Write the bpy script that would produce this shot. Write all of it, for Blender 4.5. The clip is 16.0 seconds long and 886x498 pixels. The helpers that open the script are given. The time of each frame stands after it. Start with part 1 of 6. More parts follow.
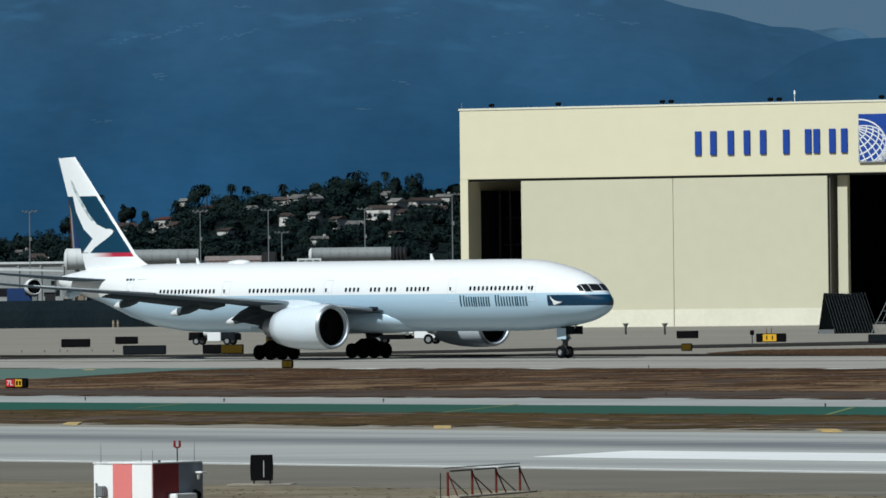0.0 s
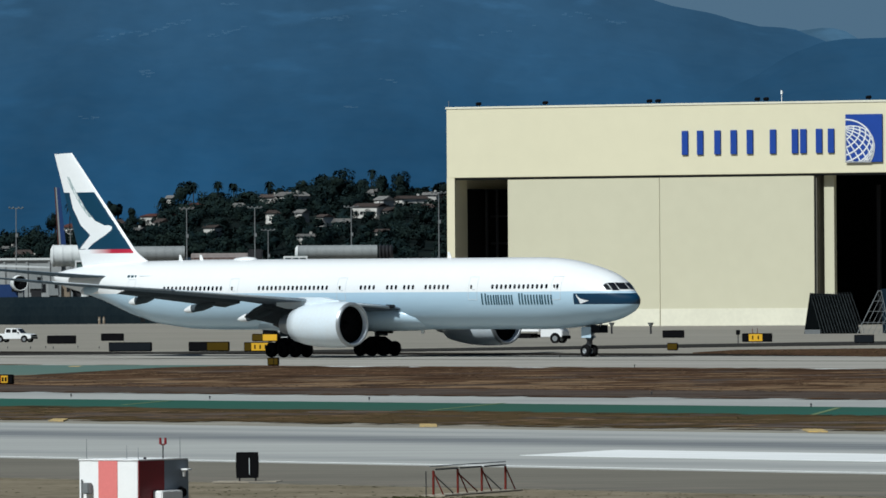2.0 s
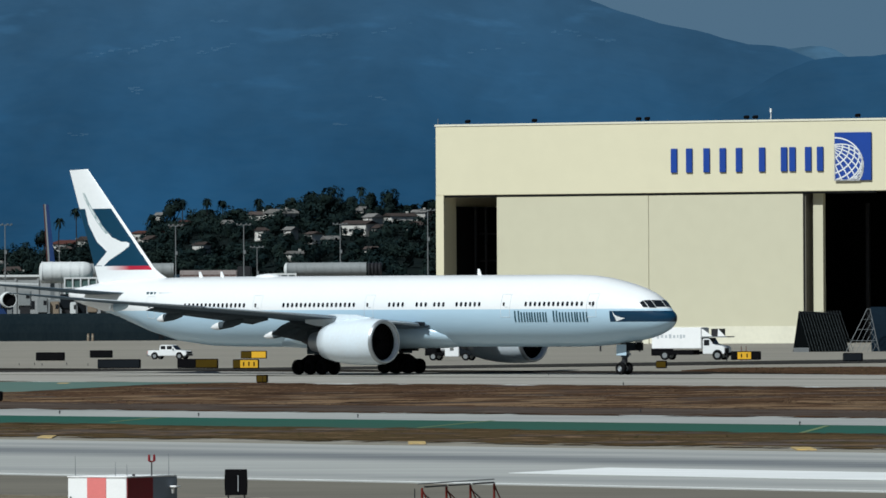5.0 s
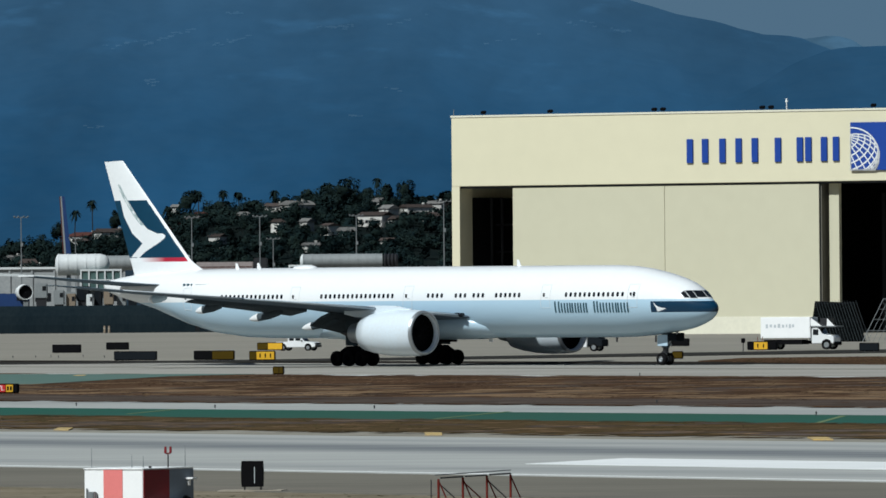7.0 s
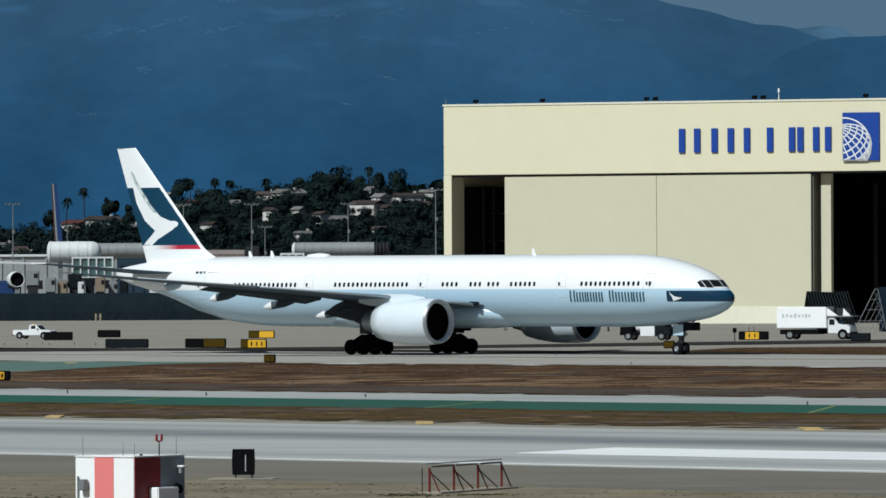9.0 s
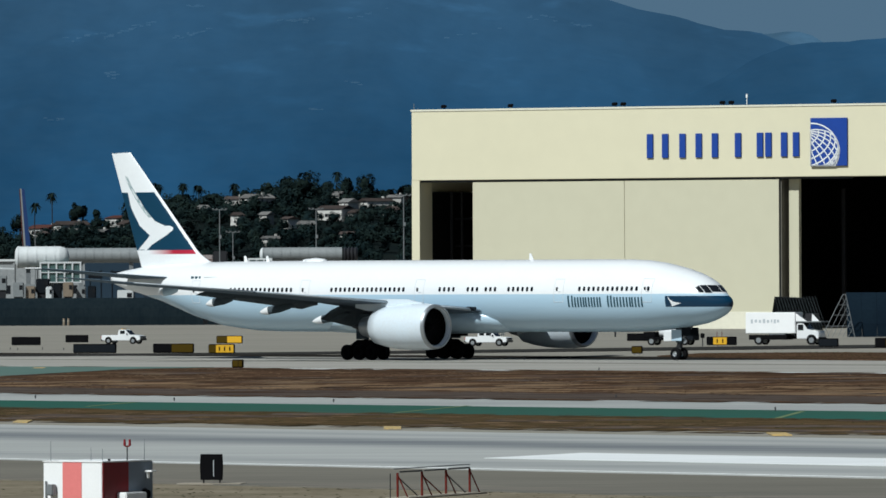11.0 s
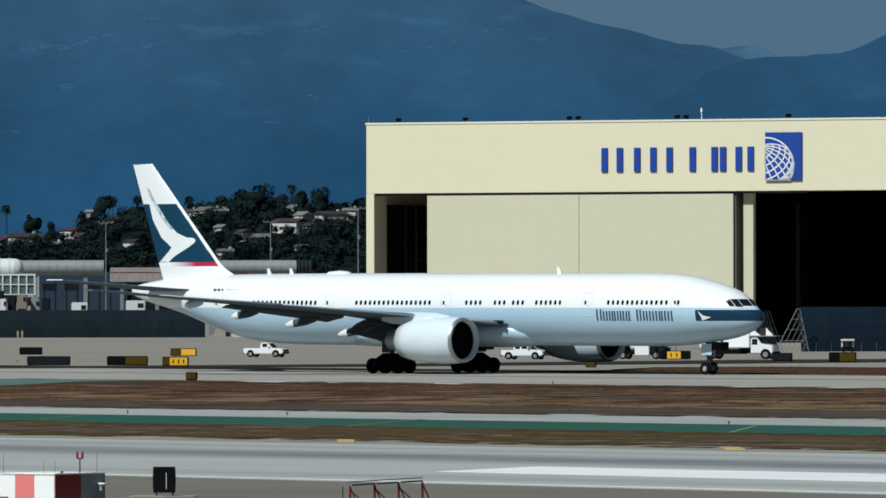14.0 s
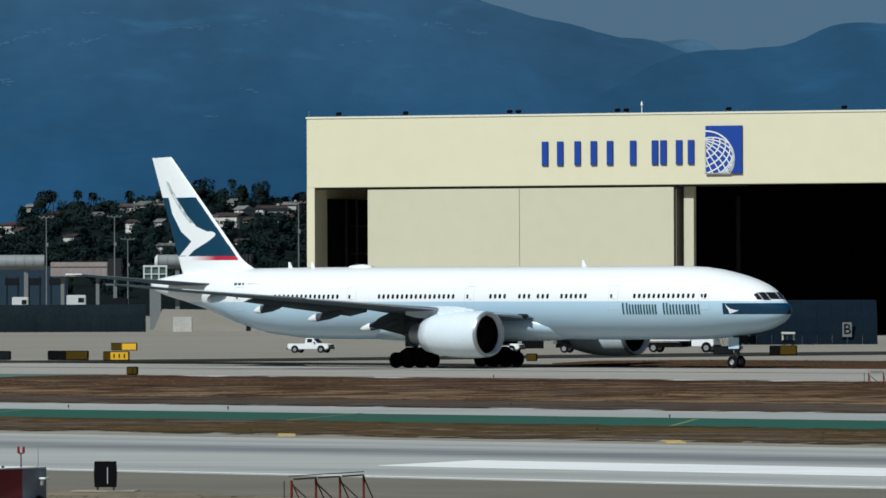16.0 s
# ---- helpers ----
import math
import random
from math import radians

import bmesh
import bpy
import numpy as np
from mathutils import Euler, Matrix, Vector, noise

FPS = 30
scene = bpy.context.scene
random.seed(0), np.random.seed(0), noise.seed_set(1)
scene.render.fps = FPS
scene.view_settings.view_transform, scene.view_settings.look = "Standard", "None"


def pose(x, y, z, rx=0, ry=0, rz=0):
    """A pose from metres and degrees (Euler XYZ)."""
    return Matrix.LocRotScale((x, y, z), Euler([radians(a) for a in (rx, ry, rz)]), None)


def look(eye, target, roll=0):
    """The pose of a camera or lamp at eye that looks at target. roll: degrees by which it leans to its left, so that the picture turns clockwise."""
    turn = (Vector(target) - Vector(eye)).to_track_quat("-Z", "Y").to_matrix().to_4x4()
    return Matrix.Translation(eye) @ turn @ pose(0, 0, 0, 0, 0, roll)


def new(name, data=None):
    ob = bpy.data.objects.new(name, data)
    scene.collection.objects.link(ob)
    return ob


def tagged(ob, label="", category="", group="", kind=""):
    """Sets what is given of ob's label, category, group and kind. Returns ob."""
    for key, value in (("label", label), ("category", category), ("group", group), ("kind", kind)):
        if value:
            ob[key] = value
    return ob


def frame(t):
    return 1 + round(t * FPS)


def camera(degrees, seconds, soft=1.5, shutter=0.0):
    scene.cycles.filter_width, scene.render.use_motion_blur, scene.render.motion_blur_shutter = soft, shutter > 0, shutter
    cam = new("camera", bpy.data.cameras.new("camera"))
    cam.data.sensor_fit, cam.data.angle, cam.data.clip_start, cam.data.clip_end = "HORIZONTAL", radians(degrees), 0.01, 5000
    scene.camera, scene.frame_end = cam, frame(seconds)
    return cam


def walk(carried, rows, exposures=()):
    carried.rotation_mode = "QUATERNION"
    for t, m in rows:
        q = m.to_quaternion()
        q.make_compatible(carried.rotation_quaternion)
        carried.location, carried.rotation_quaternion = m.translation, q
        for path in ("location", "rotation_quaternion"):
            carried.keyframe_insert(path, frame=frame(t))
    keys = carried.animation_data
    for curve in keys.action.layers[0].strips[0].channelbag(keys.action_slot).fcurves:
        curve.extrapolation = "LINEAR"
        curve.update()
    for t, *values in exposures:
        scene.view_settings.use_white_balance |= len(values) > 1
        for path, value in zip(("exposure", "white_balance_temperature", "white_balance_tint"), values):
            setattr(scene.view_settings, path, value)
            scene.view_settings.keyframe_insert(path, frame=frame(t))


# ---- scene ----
# ---------------------------------------------------------------- camera: a long lens on a high spot, panned by hand
cam = camera(5.6105, 16.0, soft=1.6)
EYE_Z = 6.947
# seconds, pan to the right, tilt up, roll (radians), sideways sway (metres)
PAN = [
    (0.0, 0.00188, 0.0034, 0.012, 0.005), (0.5, 0.0027, 0.0033, 0.01327, 0.034), (1.0, 0.00306, 0.00309, 0.01258, 0.018),
    (1.5, 0.00315, 0.00296, 0.01121, 0.011), (2.0, 0.0034, 0.0032, 0.00723, -0.009), (2.5, 0.00377, 0.00362, 0.00628, 0.009),
    (3.0, 0.00446, 0.00405, 0.00798, 0.012), (3.5, 0.00496, 0.00467, 0.00786, -0.002), (4.0, 0.00495, 0.00516, 0.00463, -0.017),
    (6.5, 0.00338, 0.00461, 0.00803, -0.006), (7.0, 0.00284, 0.00415, 0.00849, 0.0), (7.5, 0.0029, 0.00368, 0.00943, -0.006),
    (8.0, 0.00292, 0.00339, 0.00665, -0.003), (8.5, 0.00329, 0.0029, 0.00506, -0.026), (9.0, 0.00375, 0.0029, 0.00497, -0.004),
    (11.5, 0.00836, 0.0036, 0.00477, -0.014), (12.0, 0.00941, 0.00371, 0.00518, 0.003), (12.5, 0.01046, 0.00395, 0.00483, 0.009),
    (13.0, 0.01118, 0.00433, 0.00543, -0.005), (13.5, 0.01168, 0.00475, 0.00276, 0.013), (14.0, 0.01232, 0.00492, 0.00144, 0.028),
    (14.5, 0.01342, 0.00494, 0.00094, -0.021), (15.0, 0.01459, 0.00467, 0.00356, 0.022), (15.5, 0.01645, 0.00438, 0.00426, -0.008),
    (16.0, 0.0189, 0.00423, 0.00344, 0.017)]
walk(cam, [(t, pose(ex, 0, EYE_Z, 90 + math.degrees(tilt), 0, -math.degrees(pan)) @ pose(0, 0, 0, 0, 0, -math.degrees(roll)))
           for t, pan, tilt, roll, ex in PAN], exposures=[(0.0, 0.0, 5950, 3), (16.0, 0.0, 5950, 3)])

# ---------------------------------------------------------------- daylight
SUN = Vector((-0.45, -0.51, 0.735)).normalized()
sun = new("sun", bpy.data.lights.new("sun", "SUN"))
sun.data.energy, sun.data.angle, sun.data.color = 4.15, radians(0.6), (1.0, 0.97, 0.92)
sun.matrix_world = look((-300, -300, 500), Vector((-300, -300, 500)) - SUN)
world = bpy.data.worlds.new("sky")
scene.world = world
world.use_nodes = True
sky = world.node_tree.nodes.new("ShaderNodeTexSky")
sky.sky_type, sky.sun_disc = "NISHITA", False
sky.sun_elevation, sky.sun_rotation = math.asin(SUN.z), math.atan2(SUN.x, SUN.y) % (2 * math.pi)
back = world.node_tree.nodes["Background"]
back.inputs["Strength"].default_value = 0.028
world.node_tree.links.new(sky.outputs[0], back.inputs["Color"])


# ---------------------------------------------------------------- materials
def surface(name, colour, rough=0.6, metal=0.0, second=None, scale=1.0, amount=0.5, bump=0.0, grain=None, coat=0.0, stretch=None, spread=0.0):
    """A painted, paved or grown surface: two colours mixed by broad stains and fine grain, with fine relief.
    stretch: how much the pattern is drawn out along each axis; spread: brightness spread from piece to piece."""
    m = bpy.data.materials.new(name)
    m.use_nodes = True
    nt = m.node_tree
    b = nt.nodes["Principled BSDF"]
    b.inputs["Roughness"].default_value, b.inputs["Metallic"].default_value = rough, metal
    b.inputs["Coat Weight"].default_value = coat
    b.inputs["Specular IOR Level"].default_value = 0.0 if rough >= 0.94 else 0.03 if rough >= 0.7 else 0.4
    tc = nt.nodes.new("ShaderNodeTexCoord")
    mp = nt.nodes.new("ShaderNodeMapping")
    nt.links.new(tc.outputs["Object"], mp.inputs["Vector"])
    if stretch:
        mp.inputs["Rotation"].default_value = (0, 0, stretch[0])
        mp.inputs["Scale"].default_value = stretch[1:]
    n1 = nt.nodes.new("ShaderNodeTexNoise")
    n1.inputs["Scale"].default_value, n1.inputs["Detail"].default_value = scale, 5
    n2 = nt.nodes.new("ShaderNodeTexNoise")
    n2.inputs["Scale"].default_value, n2.inputs["Detail"].default_value = grain or scale * 9, 4
    nt.links.new(mp.outputs[0], n1.inputs["Vector"])
    nt.links.new(mp.outputs[0], n2.inputs["Vector"])
    add = nt.nodes.new("ShaderNodeMath")
    add.operation = "ADD"
    nt.links.new(n1.outputs[0], add.inputs[0])
    nt.links.new(n2.outputs[0], add.inputs[1])
    ramp = nt.nodes.new("ShaderNodeMapRange")
    ramp.inputs["From Min"].default_value, ramp.inputs["From Max"].default_value = 0.75, 1.25
    ramp.inputs["To Max"].default_value = amount
    nt.links.new(add.outputs[0], ramp.inputs["Value"])
    mix = nt.nodes.new("ShaderNodeMix")
    mix.data_type = "RGBA"
    second = second or tuple(c * 0.72 for c in colour[:3]) + (1,)
    mix.inputs["A"].default_value, mix.inputs["B"].default_value = colour, second
    nt.links.new(ramp.outputs[0], mix.inputs["Factor"])
    out = mix.outputs["Result"]
    if spread:
        info = nt.nodes.new("ShaderNodeObjectInfo")
        isl = nt.nodes.new("ShaderNodeNewGeometry")
        s = nt.nodes.new("ShaderNodeMath")
        s.operation = "ADD"
        nt.links.new(info.outputs["Random"], s.inputs[0])
        nt.links.new(isl.outputs["Random Per Island"], s.inputs[1])
        mr = nt.nodes.new("ShaderNodeMapRange")
        mr.inputs["From Max"].default_value = 2.0
        mr.inputs["To Min"].default_value, mr.inputs["To Max"].default_value = 1 - spread, 1 + spread
        nt.links.new(s.outputs[0], mr.inputs["Value"])
        hsv = nt.nodes.new("ShaderNodeHueSaturation")
        nt.links.new(mr.outputs[0], hsv.inputs["Value"])
        nt.links.new(out, hsv.inputs["Color"])
        out = hsv.outputs["Color"]
    nt.links.new(out, b.inputs["Base Color"])
    if bump:
        bp = nt.nodes.new("ShaderNodeBump")
        bp.inputs["Strength"].default_value, bp.inputs["Distance"].default_value = bump, 0.05
        nt.links.new(n2.outputs[0], bp.inputs["Height"])
        nt.links.new(bp.outputs[0], b.inputs["Normal"])
    return m


def glow(name, colour, strength=1.0):
    m = bpy.data.materials.new(name)
    m.use_nodes = True
    b = m.node_tree.nodes["Principled BSDF"]
    b.inputs["Base Color"].default_value = (0.02, 0.02, 0.02, 1)
    b.inputs["Emission Color"].default_value, b.inputs["Emission Strength"].default_value = colour, strength
    return m


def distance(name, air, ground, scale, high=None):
    """Far slopes seen through kilometres of blue air: the haze painted in as emission over a dim lit slope, paler where
    more air lies between.
    """
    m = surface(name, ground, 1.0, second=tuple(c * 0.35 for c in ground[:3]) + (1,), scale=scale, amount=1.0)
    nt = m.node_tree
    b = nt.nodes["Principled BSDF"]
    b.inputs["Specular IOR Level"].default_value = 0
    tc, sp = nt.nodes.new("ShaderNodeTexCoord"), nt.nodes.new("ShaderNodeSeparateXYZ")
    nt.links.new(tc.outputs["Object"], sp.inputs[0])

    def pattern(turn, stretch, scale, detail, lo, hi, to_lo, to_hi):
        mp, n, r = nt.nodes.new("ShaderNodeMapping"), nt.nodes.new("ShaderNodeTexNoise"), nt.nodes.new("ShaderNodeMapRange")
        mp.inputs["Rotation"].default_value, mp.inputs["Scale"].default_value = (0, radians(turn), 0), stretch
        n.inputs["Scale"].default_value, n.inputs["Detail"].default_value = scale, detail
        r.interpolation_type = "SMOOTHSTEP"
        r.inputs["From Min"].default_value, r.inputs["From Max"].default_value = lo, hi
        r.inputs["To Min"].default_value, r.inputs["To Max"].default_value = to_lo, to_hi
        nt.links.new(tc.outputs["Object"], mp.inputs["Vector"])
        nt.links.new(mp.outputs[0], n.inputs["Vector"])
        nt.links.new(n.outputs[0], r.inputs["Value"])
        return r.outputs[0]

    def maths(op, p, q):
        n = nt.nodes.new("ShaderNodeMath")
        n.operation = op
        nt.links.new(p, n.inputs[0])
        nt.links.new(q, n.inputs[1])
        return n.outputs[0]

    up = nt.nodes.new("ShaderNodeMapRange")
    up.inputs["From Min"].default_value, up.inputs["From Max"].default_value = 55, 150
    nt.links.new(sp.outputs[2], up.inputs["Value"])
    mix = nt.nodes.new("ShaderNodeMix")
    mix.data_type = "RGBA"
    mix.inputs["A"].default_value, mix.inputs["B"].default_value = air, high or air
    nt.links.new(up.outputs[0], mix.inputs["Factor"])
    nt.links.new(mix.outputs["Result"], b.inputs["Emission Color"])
    # fold shade, fine scrub and bare scars on upper slopes, painted into the glow
    fold_shade = pattern(38, (1.0, 0.05, 0.8), 0.011, 3, 0.33, 0.67, 0.86, 1.16)
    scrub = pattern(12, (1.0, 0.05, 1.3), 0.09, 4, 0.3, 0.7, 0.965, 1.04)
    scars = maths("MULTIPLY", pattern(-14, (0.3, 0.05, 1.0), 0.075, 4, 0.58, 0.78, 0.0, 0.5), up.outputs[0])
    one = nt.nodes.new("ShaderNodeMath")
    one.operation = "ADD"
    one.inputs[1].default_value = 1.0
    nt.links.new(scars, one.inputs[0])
    nt.links.new(maths("MULTIPLY", maths("MULTIPLY", fold_shade, scrub), one.outputs[0]), b.inputs["Emission Strength"])
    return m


RUN = -radians(51.5)          # the heading of runway and taxiways
M_WHITE = surface("white_aircraft_paint", (0.82, 0.83, 0.84, 1), 0.28, second=(0.74, 0.75, 0.76, 1), scale=0.35, amount=0.35, coat=0.3)
M_GREY = surface("pale_grey_aircraft_paint", (0.47, 0.61, 0.72, 1), 0.3, second=(0.42, 0.54, 0.64, 1), scale=0.3, amount=0.5, coat=0.3)
M_TEAL = surface("deep_teal_paint", (0.004, 0.042, 0.085, 1), 0.4, second=(0.003, 0.034, 0.07, 1), scale=0.5)
M_BRUSH = surface("brushed_grey_green_paint", (0.24, 0.32, 0.34, 1), 0.4, second=(0.5, 0.55, 0.55, 1), scale=2.5, amount=1.0)
M_FADESTRIPE = surface("red_stripe_fading_to_white", (0.45, 0.02, 0.05, 1), 0.35, scale=0.6)


def fading(m):
    """Lets the stripe run out into the white along the aircraft."""
    nt = m.node_tree
    b = nt.nodes["Principled BSDF"]
    red = b.inputs["Base Color"].links[0].from_socket
    tc, sp, r, mix = nt.nodes.new("ShaderNodeTexCoord"), nt.nodes.new("ShaderNodeSeparateXYZ"), nt.nodes.new("ShaderNodeMapRange"), nt.nodes.new("ShaderNodeMix")
    nt.links.new(tc.outputs["Object"], sp.inputs[0])
    nt.links.new(sp.outputs[0], r.inputs["Value"])
    r.inputs["From Min"].default_value, r.inputs["From Max"].default_value = -65.2, -68.4
    mix.data_type = "RGBA"
    nt.links.new(r.outputs[0], mix.inputs["Factor"])
    nt.links.new(red, mix.inputs["A"])
    mix.inputs["B"].default_value = (0.82, 0.83, 0.84, 1)
    nt.links.new(mix.outputs["Result"], b.inputs["Base Color"])


fading(M_FADESTRIPE)
M_NACELLE = surface("nacelle_paint", (0.68, 0.76, 0.83, 1), 0.3, second=(0.62, 0.64, 0.66, 1), scale=0.5, amount=0.45, coat=0.2)
M_ALU = surface("bare_aluminium", (0.40, 0.42, 0.44, 1), 0.4, 0.7, scale=0.8)
M_SLAT = surface("pale_slat_paint", (0.50, 0.56, 0.61, 1), 0.35, second=(0.38, 0.43, 0.48, 1), scale=0.5, amount=0.6)
M_WING = surface("wing_grey_paint", (0.120, 0.160, 0.200, 1), 0.72, second=(0.088, 0.12, 0.155, 1), scale=0.4, amount=0.6)
M_DARKMETAL = surface("dark_metal", (0.05, 0.05, 0.055, 1), 0.45, 0.6, scale=3)
M_TYRE = surface("tyre_rubber", (0.010, 0.010, 0.011, 1), 0.85, scale=4)
M_GLASS = surface("dark_window_glass", (0.012, 0.014, 0.018, 1), 0.12, scale=2)
M_BLACK = surface("black_sheet_metal", (0.006, 0.006, 0.007, 1), 0.75, scale=3)
M_CONC = surface("pale_runway_concrete", (0.3765, 0.3835, 0.3681, 1), 0.9, second=(0.2789, 0.2859, 0.2811, 1), scale=0.05, amount=0.9, grain=0.5, stretch=(-RUN, 0.12, 1, 1))
M_TAXI = surface("taxiway_concrete", (0.3556, 0.3416, 0.3079, 1), 0.9, second=(0.2649, 0.251, 0.2276, 1), scale=0.06, amount=0.9, grain=0.7, stretch=(-RUN, 0.15, 1, 1))
M_APRON = surface("apron_concrete", (0.2719, 0.2538, 0.2182, 1), 0.9, second=(0.2161, 0.2022, 0.174, 1), scale=0.03, amount=0.9, grain=0.4, stretch=(-RUN, 0.3, 1, 1))
M_SHOULDER = surface("old_asphalt_shoulder", (0.182, 0.170, 0.144, 1), 0.95, second=(0.134, 0.125, 0.108, 1), scale=0.08, amount=0.8, grain=1.2, stretch=(-RUN, 0.2, 1, 1))
M_ASPHALT = surface("dark_asphalt", (0.040, 0.039, 0.037, 1), 0.95, second=(0.022, 0.022, 0.021, 1), scale=0.1, grain=1.0, stretch=(-RUN, 0.2, 1, 1))
M_DIRT = surface("dry_sandy_ground", (0.2356, 0.2028, 0.1499, 1), 1.0, second=(0.1214, 0.1028, 0.0714, 1), scale=0.25, amount=0.9, grain=2.2, bump=0.6)
M_DRY = surface("dry_brown_grass", (0.106, 0.063, 0.038, 1), 1.0, second=(0.028, 0.018, 0.013, 1), scale=0.09, amount=1.0, grain=1.3, stretch=(-RUN, 0.5, 1, 1), spread=0.15)
M_OLIVE = surface("olive_brown_grass", (0.112, 0.074, 0.038, 1), 1.0, second=(0.038, 0.031, 0.018, 1), scale=0.3, amount=1.0, grain=1.5, stretch=(-RUN, 0.5, 1, 1), spread=0.15)
M_STRAW = surface("straw_grass", (0.220, 0.150, 0.092, 1), 1.0, second=(0.125, 0.080, 0.047, 1), scale=0.4, amount=0.9, spread=0.2)
M_GREENPAINT = surface("green_painted_pavement", (0.026, 0.100, 0.078, 1), 0.9, second=(0.044, 0.085, 0.064, 1), scale=0.03, amount=0.9, grain=0.6, stretch=(-RUN, 0.15, 1, 1))
M_TEALPAVE = surface("faded_teal_painted_pavement", (0.090, 0.155, 0.135, 1), 0.9, second=(0.120, 0.165, 0.145, 1), scale=0.06, amount=0.9, grain=0.6, stretch=(-RUN, 0.15, 1, 1))
M_LINEWHITE = surface("worn_white_line_paint", (0.80, 0.81, 0.81, 1), 0.8, second=(0.64, 0.65, 0.65, 1), scale=0.1, amount=0.7, grain=0.8, stretch=(-RUN, 0.2, 1, 1))
M_LINEYELLOW = surface("yellow_line_paint", (0.55, 0.38, 0.14, 1), 0.85, second=(0.36, 0.29, 0.17, 1), scale=0.9, amount=1.0)
M_CREAM = surface("cream_stucco", (0.72, 0.67, 0.49, 1), 0.85, second=(0.685, 0.637, 0.466, 1), scale=0.05, amount=0.7, grain=0.35)
M_CREAMDOOR = surface("cream_door_sheet", (0.60, 0.57, 0.43, 1), 0.75, second=(0.57, 0.54, 0.405, 1), scale=0.05, amount=0.7, grain=0.4)
# door cream darkened to brown-grey: the shade is in the colour
M_DOOREND = surface("shaded_cream_door_end", (0.15, 0.142, 0.122, 1), 0.8, second=(0.12, 0.112, 0.095, 1), scale=0.1, amount=0.7, grain=1.0)
M_PALEBAND = surface("pale_cream_skirting", (0.76, 0.73, 0.60, 1), 0.8, scale=0.2, amount=0.3)
# near-black colour that stands in for the shade inside the hangar
M_INSIDE_SHADE = surface("hangar_inside_painted_dark", (0.014, 0.015, 0.016, 1), 0.95, scale=0.3)
M_SIGNBLUE = surface("royal_blue_sign", (0.012, 0.055, 0.32, 1), 0.45, second=(0.010, 0.045, 0.26, 1), scale=0.4)
M_SIGNWHITE = surface("white_sign_paint", (0.80, 0.81, 0.83, 1), 0.5, scale=0.6, amount=0.2)
# slopes, ridges and far walls glow by themselves: haze painted in as emission
M_MOUNT = distance("slopes_in_haze_glow", (0.0175, 0.0690, 0.145, 1), (0.005, 0.007, 0.0075, 1), 0.01, (0.033, 0.082, 0.148, 1))
M_SPUR = distance("spur_in_haze_glow", (0.0165, 0.0665, 0.140, 1), (0.005, 0.007, 0.0075, 1), 0.01, (0.029, 0.078, 0.146, 1))
M_FARRIDGE = distance("far_ridge_in_haze_glow", (0.052, 0.107, 0.170, 1), (0.005, 0.007, 0.0075, 1), 0.01)
M_FARWALL = distance("far_walls_in_haze_glow", (0.033, 0.088, 0.160, 1), (0.030, 0.034, 0.036, 1), 0.5)
M_SKYBACK = glow("hazy_sky", (0.064, 0.125, 0.192, 1))


def livery():
    """White above the windows' line, pale grey below, a teal band round the nose, all by the place on the aircraft."""
    m = surface("airliner_livery", (0.82, 0.83, 0.84, 1), 0.28, second=(0.76, 0.77, 0.78, 1), scale=0.35, amount=0.35, coat=0.3)
    nt = m.node_tree
    b = nt.nodes["Principled BSDF"]
    white = b.inputs["Base Color"].links[0].from_socket
    tc, sp = nt.nodes.new("ShaderNodeTexCoord"), nt.nodes.new("ShaderNodeSeparateXYZ")
    nt.links.new(tc.outputs["Object"], sp.inputs[0])

    def test(axis, op, value):
        n = nt.nodes.new("ShaderNodeMath")
        n.operation = op
        nt.links.new(sp.outputs[axis], n.inputs[0])
        n.inputs[1].default_value = value
        return n.outputs[0]

    def both(a, b2):
        n = nt.nodes.new("ShaderNodeMath")
        n.operation = "MULTIPLY"
        nt.links.new(a, n.inputs[0])
        nt.links.new(b2, n.inputs[1])
        return n.outputs[0]

    def paint(base, where, colour):
        n = nt.nodes.new("ShaderNodeMix")
        n.data_type = "RGBA"
        nt.links.new(where, n.inputs["Factor"])
        nt.links.new(base, n.inputs["A"])
        n.inputs["B"].default_value = colour
        return n.outputs["Result"]

    out = paint(white, test(2, "LESS_THAN", 5.66), (0.43, 0.585, 0.71, 1))
    out = paint(out, both(test(0, "GREATER_THAN", -5.08), both(test(2, "LESS_THAN", 5.48), test(2, "GREATER_THAN", 4.54))), (0.003, 0.030, 0.068, 1))
    nt.links.new(out, b.inputs["Base Color"])
    return m


M_LIVERY = livery()
M_SEAM = surface("panel_seam_grey", (0.55, 0.58, 0.61, 1), 0.5, scale=1.0)
M_NAMETEAL = surface("dark_teal_lettering", (0.02, 0.07, 0.10, 1), 0.4, scale=1.0)
M_YELLOW = surface("yellow_sign_face", (0.72, 0.40, 0.015, 1), 0.5, scale=1.5, amount=0.3)
M_OCHRE = surface("dull_ochre_sign_back", (0.07, 0.045, 0.006, 1), 0.7, scale=1.5)
M_SIGNRED = surface("red_sign_face", (0.55, 0.02, 0.02, 1), 0.5, scale=1.5)
M_SLATE = surface("dark_slate_sign_back", (0.013, 0.016, 0.02, 1), 0.7, scale=1.5)
M_REDBOX = surface("red_shelter_paint", (0.20, 0.004, 0.010, 1), 0.55, second=(0.15, 0.004, 0.008, 1), scale=1.2)
M_GREYBOX = surface("slate_grey_shelter_paint", (0.20, 0.235, 0.28, 1), 0.6, second=(0.16, 0.19, 0.23, 1), scale=1.2)
M_PINKBOX = surface("sun_bleached_red_paint", (0.74, 0.21, 0.20, 1), 0.6, second=(0.66, 0.18, 0.17, 1), scale=1.0)
